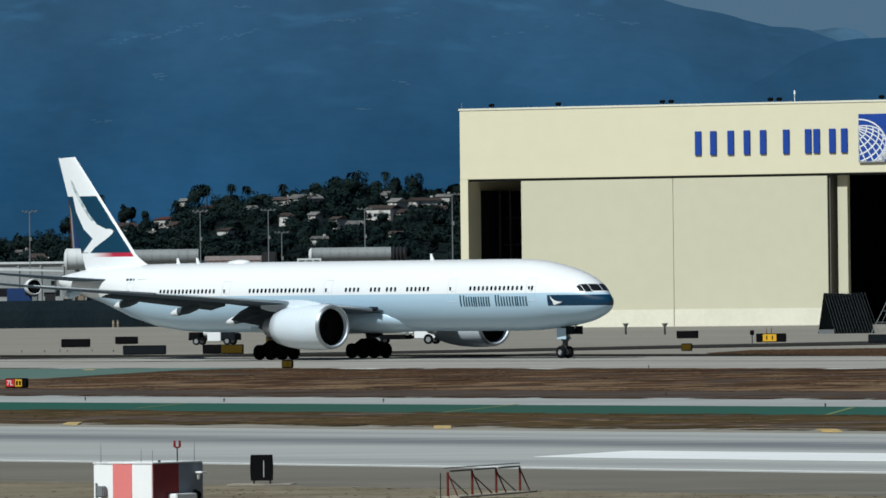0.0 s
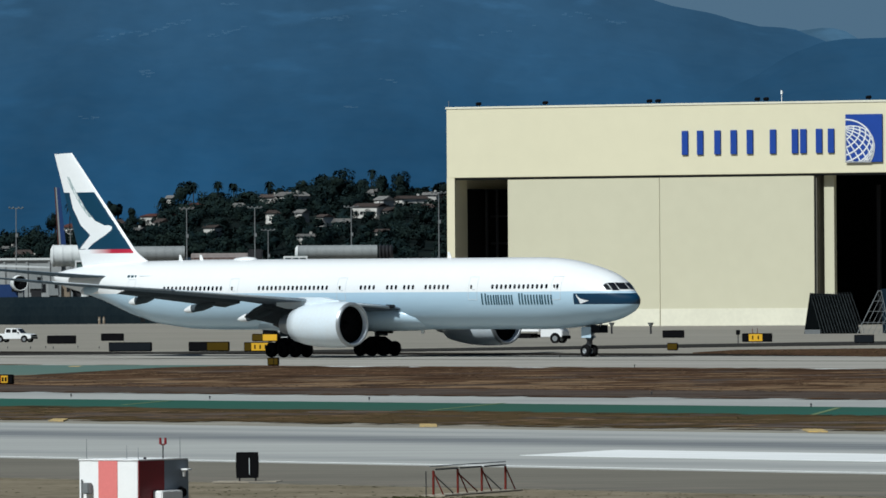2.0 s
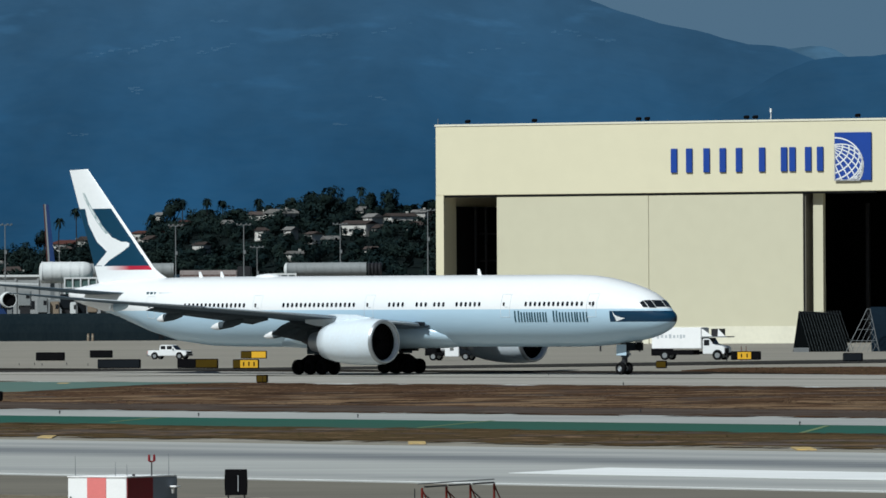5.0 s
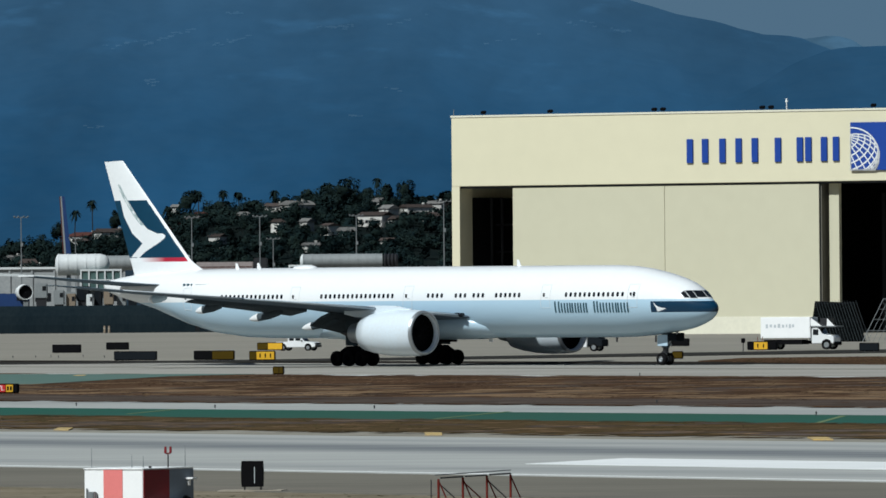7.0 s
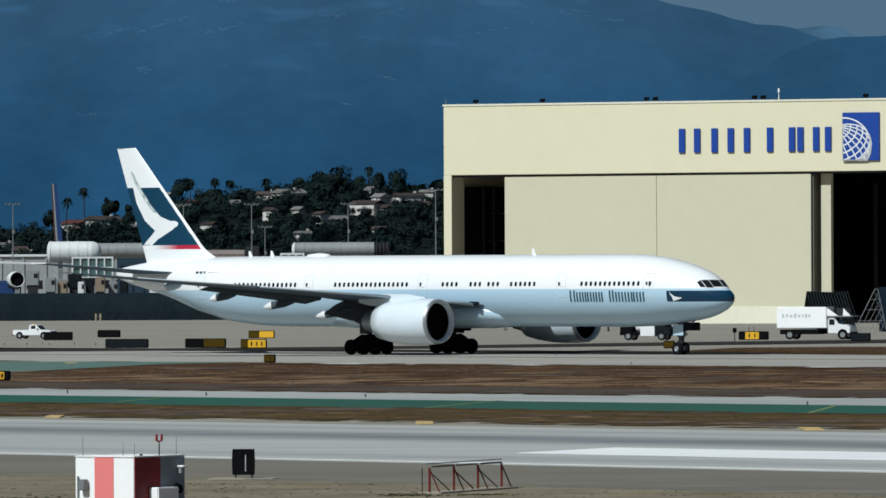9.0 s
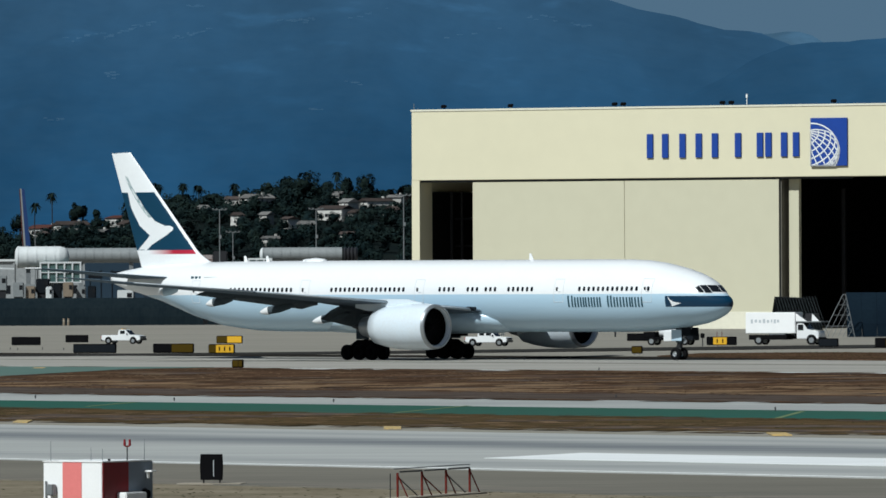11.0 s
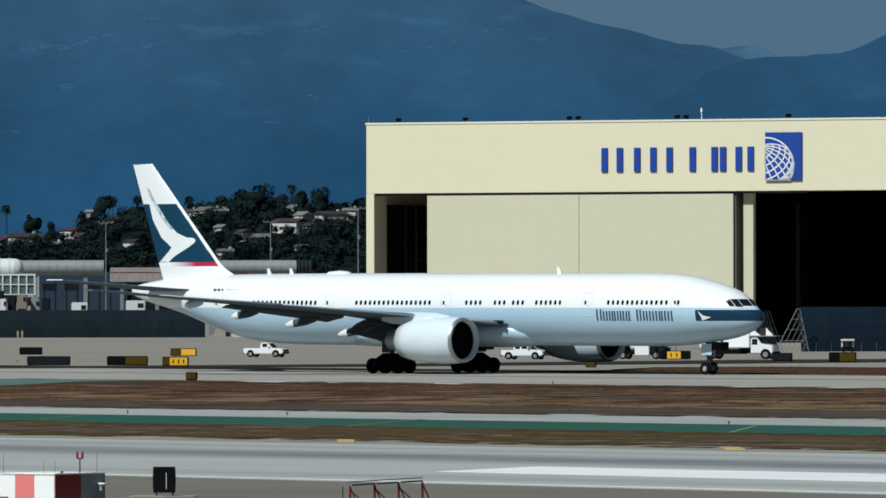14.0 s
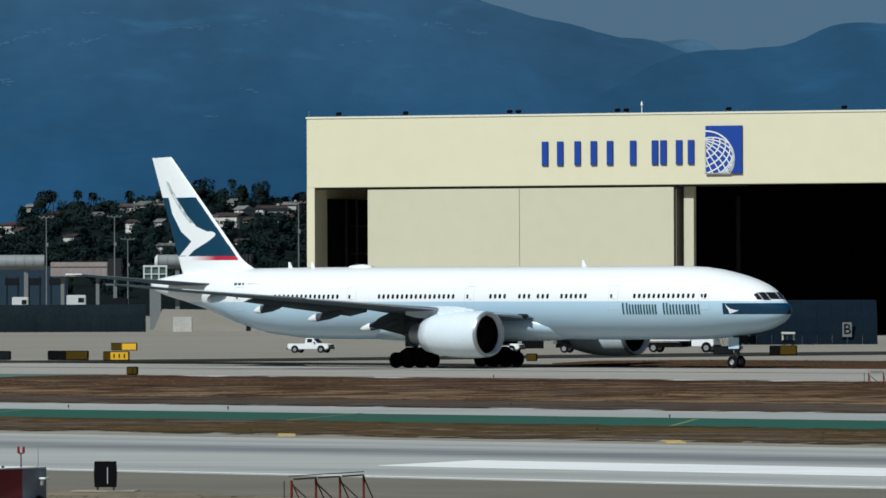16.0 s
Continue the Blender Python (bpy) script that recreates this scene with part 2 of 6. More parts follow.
M_WHITEBOX = surface("white_shelter_paint", (0.90, 0.90, 0.90, 1), 0.5, second=(0.80, 0.80, 0.80, 1), scale=1.5, amount=0.4)
M_REDSTEEL = surface("rusty_red_steel", (0.15, 0.022, 0.017, 1), 0.7, second=(0.06, 0.02, 0.016, 1), scale=4)
M_GALV = surface("galvanised_steel", (0.22, 0.235, 0.245, 1), 0.55, 0.3, scale=2)
M_WEED = surface("weed_leaves", (0.055, 0.06, 0.025, 1), 0.9, second=(0.10, 0.085, 0.04, 1), scale=3, spread=0.5)
M_JOINT = surface("black_tarred_joint", (0.020, 0.018, 0.016, 1), 0.95, second=(0.034, 0.031, 0.027, 1), scale=0.1, grain=1.0, stretch=(-RUN, 0.2, 1, 1))
M_FENCE = surface("dark_blast_fence_steel", (0.0085, 0.0145, 0.019, 1), 0.95, second=(0.015, 0.022, 0.026, 1), scale=0.3, amount=0.8, stretch=(0, 1, 1, 0.2))
M_FENCEB = surface("slate_blue_fence_steel", (0.008, 0.016, 0.025, 1), 0.85, second=(0.0055, 0.011, 0.019, 1), scale=0.3, amount=0.8)
M_PITCH = surface("pitch_black_steel", (0.0045, 0.0055, 0.006, 1), 0.96, scale=1.0)
M_LEANBAR = surface("dull_grey_steel_bar", (0.075, 0.085, 0.09, 1), 0.7, scale=2)
M_CARWHITE = surface("white_car_paint", (0.78, 0.79, 0.80, 1), 0.3, scale=1, amount=0.15, coat=0.4)
M_GATEWALL = surface("pale_gate_wall", (0.34, 0.35, 0.355, 1), 0.8, second=(0.24, 0.25, 0.255, 1), scale=0.2, amount=0.8)
M_TANCART = surface("tan_canvas_and_paint", (0.26, 0.21, 0.16, 1), 0.85, scale=1.0)
M_SANDEDGE = surface("sandy_weathered_concrete", (0.30, 0.285, 0.25, 1), 0.95, second=(0.20, 0.18, 0.145, 1), scale=0.2, amount=1.0, grain=1.2, stretch=(-RUN, 0.3, 1, 1))
M_GREENGLASS = surface("greenish_cab_glass", (0.10, 0.16, 0.15, 1), 0.15, second=(0.05, 0.09, 0.09, 1), scale=0.8, amount=1.0)
M_BARE = surface("bare_grey_brown_soil", (0.105, 0.084, 0.072, 1), 1.0, second=(0.058, 0.045, 0.038, 1), scale=0.3, amount=1.0, grain=2.0, stretch=(-RUN, 0.3, 1, 1), spread=0.3)
M_TUBE = surface("grey_corrugated_tunnel", (0.25, 0.265, 0.27, 1), 0.55, second=(0.18, 0.195, 0.20, 1), scale=0.4, amount=0.7)
M_TUBEWHITE = surface("white_tunnel_panels", (0.66, 0.68, 0.68, 1), 0.5, second=(0.5, 0.52, 0.53, 1), scale=0.6, amount=0.6)
M_PINKTUBE = surface("pale_pink_tunnel_panels", (0.34, 0.295, 0.285, 1), 0.55, second=(0.24, 0.205, 0.20, 1), scale=0.6, amount=0.7)
M_NAVY = surface("navy_cladding", (0.016, 0.036, 0.060, 1), 0.5, second=(0.011, 0.026, 0.045, 1), scale=0.4)
M_BLUEBOX = surface("blue_container_paint", (0.012, 0.04, 0.14, 1), 0.5, scale=0.8)
M_FOLIAGE = surface("dark_far_foliage", (0.016, 0.025, 0.021, 1), 1.0, second=(0.008, 0.016, 0.019, 1), scale=0.12, amount=1.0, grain=0.6, spread=0.12)
M_HILL = surface("dark_scrub_hillside", (0.012, 0.016, 0.015, 1), 1.0, second=(0.006, 0.010, 0.011, 1), scale=0.06, amount=1.0, grain=0.4)
M_BARK = surface("palm_bark", (0.035, 0.034, 0.034, 1), 0.95, scale=2)
M_STUCCO = surface("pale_house_stucco", (0.50, 0.485, 0.455, 1), 0.85, second=(0.30, 0.295, 0.285, 1), scale=0.4, spread=0.5)
M_ROOFTILE = surface("brown_tile_roof", (0.07, 0.055, 0.05, 1), 0.9, second=(0.04, 0.036, 0.036, 1), scale=0.8, spread=0.5)
M_ROOFGREY = surface("weathered_grey_roof", (0.17, 0.165, 0.16, 1), 0.9, second=(0.11, 0.108, 0.105, 1), scale=0.8, spread=0.4)
M_ROOFRED = surface("terracotta_roof", (0.085, 0.038, 0.032, 1), 0.9, scale=0.8)
M_TAN = surface("tan_concrete_barrier", (0.36, 0.32, 0.26, 1), 0.9, scale=0.4, amount=0.7)
M_PALELINE = surface("faded_yellow_green_line", (0.16, 0.21, 0.11, 1), 0.9, scale=0.5)
M_DOORSEAM = surface("door_seam", (0.70, 0.72, 0.74, 1), 0.5, scale=1.0)


def rubbered():
    """Runway concrete with dark rubber laid down along its middle."""
    m = surface("rubbered_runway_concrete", (0.415, 0.42, 0.405, 1), 0.9, second=(0.315, 0.32, 0.31, 1), scale=0.05, amount=0.9, grain=0.5, stretch=(-RUN, 0.12, 1, 1))
    nt = m.node_tree
    b = nt.nodes["Principled BSDF"]
    base = b.inputs["Base Color"].links[0].from_socket
    tc, dot = nt.nodes.new("ShaderNodeTexCoord"), nt.nodes.new("ShaderNodeVectorMath")
    dot.operation = "DOT_PRODUCT"
    dot.inputs[1].default_value = (-math.sin(RUN), math.cos(RUN), 0)
    nt.links.new(tc.outputs["Object"], dot.inputs[0])
    mp, n = nt.nodes.new("ShaderNodeMapping"), nt.nodes.new("ShaderNodeTexNoise")
    mp.inputs["Rotation"].default_value, mp.inputs["Scale"].default_value = (0, 0, -RUN), (0.05, 1, 1)
    n.inputs["Scale"].default_value, n.inputs["Detail"].default_value = 0.35, 4
    nt.links.new(tc.outputs["Object"], mp.inputs["Vector"])
    nt.links.new(mp.outputs[0], n.inputs["Vector"])
    for middle, half, dark in ((240.2, 10.0, 0.95), (252.0, 4.0, 0.35), (214.0, 5.0, 0.3)):
        d = nt.nodes.new("ShaderNodeMath")
        d.operation = "SUBTRACT"
        nt.links.new(dot.outputs["Value"], d.inputs[0])
        d.inputs[1].default_value = middle
        a = nt.nodes.new("ShaderNodeMath")
        a.operation = "ABSOLUTE"
        nt.links.new(d.outputs[0], a.inputs[0])
        r = nt.nodes.new("ShaderNodeMapRange")
        r.interpolation_type = "SMOOTHSTEP"
        r.inputs["From Min"].default_value, r.inputs["From Max"].default_value = 0.0, half
        r.inputs["To Min"].default_value, r.inputs["To Max"].default_value = dark * 2, 0.0
        nt.links.new(a.outputs[0], r.inputs["Value"])
        k = nt.nodes.new("ShaderNodeMath")
        k.operation, k.use_clamp = "MULTIPLY", True
        nt.links.new(r.outputs[0], k.inputs[0])
        nt.links.new(n.outputs[0], k.inputs[1])
        mix = nt.nodes.new("ShaderNodeMix")
        mix.data_type = "RGBA"
        nt.links.new(k.outputs[0], mix.inputs["Factor"])
        nt.links.new(base, mix.inputs["A"])
        mix.inputs["B"].default_value = (0.17, 0.18, 0.19, 1)
        base = mix.outputs["Result"]
    nt.links.new(base, b.inputs["Base Color"])
    return m


M_RUNWAY = rubbered()
M_FLAP = surface("dark_flap_paint", (0.080, 0.100, 0.115, 1), 0.72, second=(0.05, 0.065, 0.078, 1), scale=0.6, amount=0.6)
M_EDGE = surface("ragged_shoulder_edge", (0.13, 0.125, 0.11, 1), 0.95, second=(0.20, 0.18, 0.15, 1), scale=0.2, amount=0.9, grain=1.0, stretch=(-RUN, 0.2, 1, 1))


# ---------------------------------------------------------------- mesh helpers
def part(name, bm, mat, parent=None, label="", smooth=False):
    """Links a bmesh as one mesh object under a thing or a part."""
    me = bpy.data.meshes.new(name)
    bm.to_mesh(me)
    bm.free()
    for m in mat if isinstance(mat, (list, tuple)) else [mat]:
        me.materials.append(m)
    if smooth:
        me.polygons.foreach_set("use_smooth", [True] * len(me.polygons))
    ob = new(name, me)
    ob.parent = parent
    if label:
        tagged(ob, label)
    return ob


def same(name, ob, parent, m):
    """Another object on the same mesh."""
    o = new(name, ob.data)
    o.parent = parent
    o.matrix_basis = m
    return o


def thing(name, m, label, category, group="", kind=""):
    ob = new(name)
    ob.empty_display_size = 0.2
    ob.matrix_world = m
    return tagged(ob, label, category, group, kind)


def box(bm, c, s, m=None, bevel=0.0):
    g = bmesh.ops.create_cube(bm, size=1.0, matrix=(m or Matrix()) @ Matrix.LocRotScale(c, None, s))
    if bevel:
        es = list({e for v in g["verts"] for e in v.link_edges})
        bmesh.ops.bevel(bm, geom=es, offset=bevel, segments=2, affect="EDGES")
    return bm


def boxb(c, s, m=None, bevel=0.0):
    return box(bmesh.new(), c, s, m, bevel)


def rod(bm, p, q, r0, r1=None, n=8):
    p, q = Vector(p), Vector(q)
    r1 = r0 if r1 is None else r1
    m = Matrix.Translation((p + q) / 2) @ (q - p).to_track_quat("Z", "Y").to_matrix().to_4x4()
    bmesh.ops.create_cone(bm, cap_ends=True, segments=n, radius1=r0, radius2=r1, depth=(q - p).length, matrix=m)
    return bm


def rodb(p, q, r0, r1=None, n=8):
    return rod(bmesh.new(), p, q, r0, r1, n)


def lathe(profile, n=48, m=None, closed=False):
    """Turns (along, radius) pairs round the x axis; along runs aft."""
    bm = bmesh.new()
    m = m or Matrix()
    rings = [[bm.verts.new(m @ Vector((-a, r * math.cos(2 * math.pi * k / n), r * math.sin(2 * math.pi * k / n)))) for k in range(n)] for a, r in profile]
    pairs = list(zip(rings, rings[1:])) + ([(rings[-1], rings[0])] if closed else [])
    for p, q in pairs:
        for k in range(n):
            bm.faces.new((p[k], p[(k + 1) % n], q[(k + 1) % n], q[k]))
    bmesh.ops.recalc_face_normals(bm, faces=bm.faces)
    return bm


def loft(sections, cap=True):
    """Joins rings of points of the same number."""
    bm = bmesh.new()
    rings = [[bm.verts.new(p) for p in s] for s in sections]
    n = len(rings[0])
    for p, q in zip(rings, rings[1:]):
        for k in range(n):
            bm.faces.new((p[k], p[(k + 1) % n], q[(k + 1) % n], q[k]))
    if cap:
        bm.faces.new(rings[0])
        bm.faces.new(rings[-1])
    bmesh.ops.recalc_face_normals(bm, faces=bm.faces)
    return bm


def slab(points, z0, z1, bm=None):
    """An upright prism over a polygon."""
    bm = bm or bmesh.new()
    lo = [bm.verts.new((x, y, z0)) for x, y in points]
    hi = [bm.verts.new((x, y, z1)) for x, y in points]
    n = len(points)
    fs = [bm.faces.new(hi), bm.faces.new(lo[::-1])] + [bm.faces.new((lo[k], lo[(k + 1) % n], hi[(k + 1) % n], hi[k])) for k in range(n)]
    bmesh.ops.recalc_face_normals(bm, faces=fs)
    return bm


def airfoil(a, y, z, chord, thick, n=14):
    """A wing section at sideways place y, leading edge a metres aft of the nose."""
    pts = []
    for k in range(2 * n):
        s = k / (2 * n) * 2 * math.pi
        x = (1 - math.cos(s)) / 2
        t = thick * 2.6 * (0.2969 * math.sqrt(max(x, 0)) - 0.126 * x - 0.3516 * x * x + 0.2843 * x ** 3 - 0.1036 * x ** 4)
        pts.append((-(a + chord * x), y, z + (t if s <= math.pi else -t * 0.8)))
    return pts


# ---------------------------------------------------------------- ground: bands that run with the runway
US, UN = Vector((math.cos(RUN), math.sin(RUN))), Vector((-math.sin(RUN), math.cos(RUN)))


def uv(u, v):
    return tuple(US * u + UN * v)


def band(name, v0, v1, z, mat, label, category, u0=-2200, u1=2200, kind="structure"):
    bm = slab([uv(u0, v0), uv(u1, v0), uv(u1, v1), uv(u0, v1)], -0.3, z)
    return tagged(part(name, bm, mat), label, category, kind=kind)


bm = bmesh.new()
bmesh.ops.create_grid(bm, x_segments=60, y_segments=60, size=4900)
ground = tagged(part("ground", bm, M_DIRT), "dry sandy airfield ground with sparse weeds", "ground", kind="structure")
band("shoulder", 189.5, 207.6, 0.03, M_SHOULDER, "grey-brown asphalt runway shoulder", "shoulder")
band("runway", 207.6, 258.5, 0.06, M_RUNWAY, "pale grey concrete runway with rubber streaks", "runway")
band("sandy_edge", 258.5, 266, 0.064, M_SANDEDGE, "sandy weathered runway edge", "edge")
band("dry_grass_strip", 266, 290.5, 0.09, M_OLIVE, "patchy dry grass strip beside the runway", "grass")
band("green_pavement", 290.5, 311, 0.07, M_GREENPAINT, "green painted pavement between runway and taxiway", "pavement")
band("service_lane", 311, 330.5, 0.08, M_CONC, "pale concrete lane beside the green pavement", "lane")
band("brown_grass_strip", 330.5, 432, 0.10, M_DRY, "wide dry brown grass strip before the taxiway", "grass")
band("taxiway", 432, 505, 0.0595, M_TAXI, "pale concrete taxiway under the aircraft", "taxiway")
band("apron", 505, 1500, 0.05, M_APRON, "sandy grey concrete apron before the hangar", "apron")
# the teal-painted corner where the taxiway widens
TEAL = [(-13, 719), (-19.5, 707), (-28, 656), (-60, 640), (-120, 712), (-120, 848), (-34.5, 738)]
tagged(part("teal_pavement", slab(TEAL, -0.2, 0.12), M_TEALPAVE),
       "faded teal painted pavement at the taxiway's corner", "pavement", kind="structure")
# a dry grass island past the taxiway
ISLAND = [(25, 808), (38, 762), (90, 690), (140, 720), (62, 808), (42, 838), (30, 834)]
tagged(part("grass_island", slab(ISLAND, -0.2, 0.13), M_DRY),
       "dry brown grass island past the taxiway", "grass", kind="structure")

# ---------------------------------------------------------------- hangar
HX, HYAW = Vector((5.14, 1327.87, 0)), -28.0
HW, HH, HD = 150.0, 32.0, 70.0
HPLACE = Matrix.Translation((0, 0, EYE_Z)) @ Matrix.Scale(0.96, 4) @ Matrix.Translation((0, 0, -EYE_Z)) @ Matrix.Translation(HX) @ pose(0, 0, 0, 0, 0, HYAW)
FOOT = -0.4                   # walls and doors run down to the apron
hangar = thing("hangar", HPLACE, "large cream maintenance hangar with tall sliding doors", "hangar")
LINT = 21.6
part("left_pier", boxb((0.64, 2.0, (LINT + FOOT) / 2), (1.28, 4.0, LINT - FOOT)), M_CREAM, hangar)
part("fascia", boxb((HW / 2, 2.0, (LINT + HH - 0.26) / 2), (HW, 4.0, HH - 0.26 - LINT), bevel=0.05), M_CREAM, hangar, "broad cream fascia above the doors")
part("roof_edge", boxb((HW / 2, 2.0, HH - 0.13), (HW + 0.2, 4.2, 0.28)), M_PALEBAND, hangar, "thin pale metal coping")
part("side_wall", boxb((0.3, 4.0 + HD / 2, HH / 2 - 1.2), (0.6, HD, HH - 1.6)), M_CREAM, hangar)
part("side_wall", boxb((HW - 0.3, 4.0 + HD / 2, HH / 2 - 1.2), (0.6, HD, HH - 1.6)), M_CREAM, hangar)
part("right_pier", boxb((HW - 3, 2.0, (LINT + FOOT) / 2), (6, 4.0, LINT - FOOT)), M_CREAM, hangar)
# back wall, roof and lining carry the interior's shade in their colour
part("back_wall", boxb((HW / 2, 4.0 + HD, HH / 2 - 1.2), (HW, 0.6, HH - 1.6)), M_INSIDE_SHADE, hangar)
part("roof", boxb((HW / 2, 4.0 + HD / 2, HH - 1.2), (HW, HD, 0.6)), M_INSIDE_SHADE, hangar, "flat hangar roof with the interior shade painted in")
part("lining", boxb((0.75, 4.0 + HD / 2, 10), (0.25, HD - 1, 20)), M_INSIDE_SHADE, hangar)
part("column", boxb((61.2, 2.2, (LINT + FOOT) / 2), (1.55, 0.8, LINT - FOOT)), M_CREAMDOOR, hangar, "cream door guide column")
for x0, x1, y in ((9.9, 34.68, 0.3), (34.74, 59.5, 0.3)):
    d = part("sliding_door", boxb(((x0 + x1) / 2, y + 0.3, (LINT - 0.35 + FOOT) / 2), (x1 - x0, 0.6, LINT - 0.35 - FOOT), bevel=0.03), M_CREAMDOOR, hangar, "tall cream sheet-metal sliding door")
    part("skirting", boxb(((x0 + x1) / 2, y - 0.02, 0.95), (x1 - x0 - 0.1, 0.06, 2.6)), M_PALEBAND, d, "pale skirting band")
# this face turns from the sun; its shade is painted in
part("door_return", boxb((59.66, 3.1, (LINT - 0.35 + FOOT) / 2), (0.28, 4.9, LINT - 0.35 - FOOT)), M_DOOREND, hangar, "end face of the door pocket, coloured brown-grey as shaded cream")
part("door_edge", boxb((59.56, 0.5, (LINT - 0.35 + FOOT) / 2), (0.06, 0.2, LINT - 0.35 - FOOT)), M_DARKMETAL, hangar)

# ---------------------------------------------------------------- hazy mountains and the sky behind them
# ridge lines: sideways place and height as they stand 4500 m off
MAIN_RIDGE = [(-2000, 150), (-900, 185), (-420, 205), (-150, 200), (0, 183), (60, 168), (84, 157), (103, 150.5), (118, 145.5), (131, 141.2), (146, 138.5), (160, 134.5),
              (174, 131.5), (192, 129.3), (214, 120), (260, 108), (330, 95), (2000, 60)]
SPUR_RIDGE = [(-2000, 20), (40, 62), (110, 84), (150, 97), (170, 106), (191, 118), (206, 123.2), (218, 124.6), (240, 125.6), (254, 125.9), (263, 129.3), (272, 134.2), (281, 137.2), (296, 138.4),
              (306, 137.4), (340, 142), (400, 150), (700, 170), (2000, 150)]
FAR_RIDGE = [(-2000, 40), (150, 118), (176, 127), (196, 129.2), (209, 130.2), (216, 128.6), (226, 123), (270, 112), (2000, 60)]


def ridge(x, keys=MAIN_RIDGE):
    for (x0, z0), (x1, z1) in zip(keys, keys[1:]):
        if x <= x1:
            return z0 + (z1 - z0) * (x - x0) / (x1 - x0)
    return keys[-1][1]


def slope(x, s, keys=MAIN_RIDGE):
    """The height of the far slopes at x, s of the way up."""
    spur = noise.fractal(Vector((x * 0.009 + s * 0.7, s * 0.55, 3.1)), 1.0, 2.0, 4)
    spur2 = abs(noise.noise(Vector((x * 0.016 - s * 0.9, s * 0.7, 7.7))))
    return ridge(x, keys) * s ** 0.85 + (spur * 26 - spur2 * 34) * s * (1 - s) * 1.7 + noise.fractal(Vector((x * 0.05, s * 2, 0)), 1.0, 2.0, 3) * 1.1 * s


def mountains(name, keys, near, mat, label):
    """Slopes that rise over 750 m to a ridge line; near: how far the ridge stands before the main one."""
    k = (4500 - near) / 4500
    nx, nd = 420, 60
    verts, faces = [], []
    for j in range(nd + 1):
        s = j / nd
        for i in range(nx + 1):
            x = -1300 + 2600 * i / nx
            verts.append((x * k, (3750 + 750 * s) * k, max(EYE_Z + (slope(x, s, keys) - EYE_Z) * k, -2 + s)))
    for j in range(nd):
        for i in range(nx):
            a = j * (nx + 1) + i
            faces.append((a, a + 1, a + nx + 2, a + nx + 1))
    me = bpy.data.meshes.new(name)
    me.from_pydata(verts, [], faces)
    me.materials.append(mat)
    me.polygons.foreach_set("use_smooth", [True] * len(me.polygons))
    return tagged(new(name, me), label, "mountains", kind="structure")


mountains("mountain_backdrop", MAIN_RIDGE, 0, M_MOUNT, "far mountain slopes in painted blue haze glow")
mountains("mountain_spur", SPUR_RIDGE, 450, M_SPUR, "mountain spur in darker painted blue haze before the main slopes")
mountains("far_ridge", FAR_RIDGE, -230, M_FARRIDGE, "faint ridge in pale blue painted haze behind the slopes")


def far_buildings():
    """Specks of buildings and bare earth, paled by painted haze glow, on the far slopes: sideways place, height,
    number, spread.
    """
    rng = random.Random(77)
    bm = bmesh.new()
    for x, z, n, w, lean in ((-41, 136.4, 22, 4, 0.0), (-4.6, 139, 8, 4, 0.3), (-131, 110, 8, 3, 0.1), (-11.4, 105.6, 7, 3, -0.3), (-122, 132.5, 20, 9, 0.35), (-91, 130, 16, 6, 0.3), (-91, 143.8, 8, 3, 0.0),
                             (-150, 128, 10, 10, 0.2), (84, 138, 7, 5, 0.1), (100, 134, 10, 6, -0.2), (-160, 88, 5, 5, 0.0), (-30, 92, 5, 5, 0.1), (40, 128, 6, 9, 0.2)):
        for _ in range(n):
            d = rng.gauss(0, w)
            px, pz = x + d, z + lean * d + rng.gauss(0, 0.5)
            lo, hi = 0.05, 1.0
            for _ in range(24):
                m = (lo + hi) / 2
                k = 4500 / (3750 + 750 * m)
                lo, hi = (m, hi) if EYE_Z + (slope(px / k, m) - EYE_Z) * k < pz else (lo, m)
            k = 4500 / (3750 + 750 * lo)
            box(bm, (px / k, 3750 + 750 * lo - 1, slope(px / k, lo) + 0.2), (rng.uniform(0.9, 3.0), 2.0, rng.uniform(0.3, 0.7)))
    return tagged(part("far_buildings", bm, M_FARWALL), "specks of far buildings paled by painted haze glow on the slopes", "buildings", kind="stuff")


far_buildings()
bm = bmesh.new()
bmesh.ops.create_grid(bm, x_segments=1, y_segments=1, size=1, matrix=pose(0, 4860, 250, 90, 0, 0) @ Matrix.Diagonal((1900, 260, 1, 1)))
tagged(part("sky_backdrop", bm, M_SKYBACK), "dull blue-grey hazy sky behind the mountains", "sky", kind="structure")


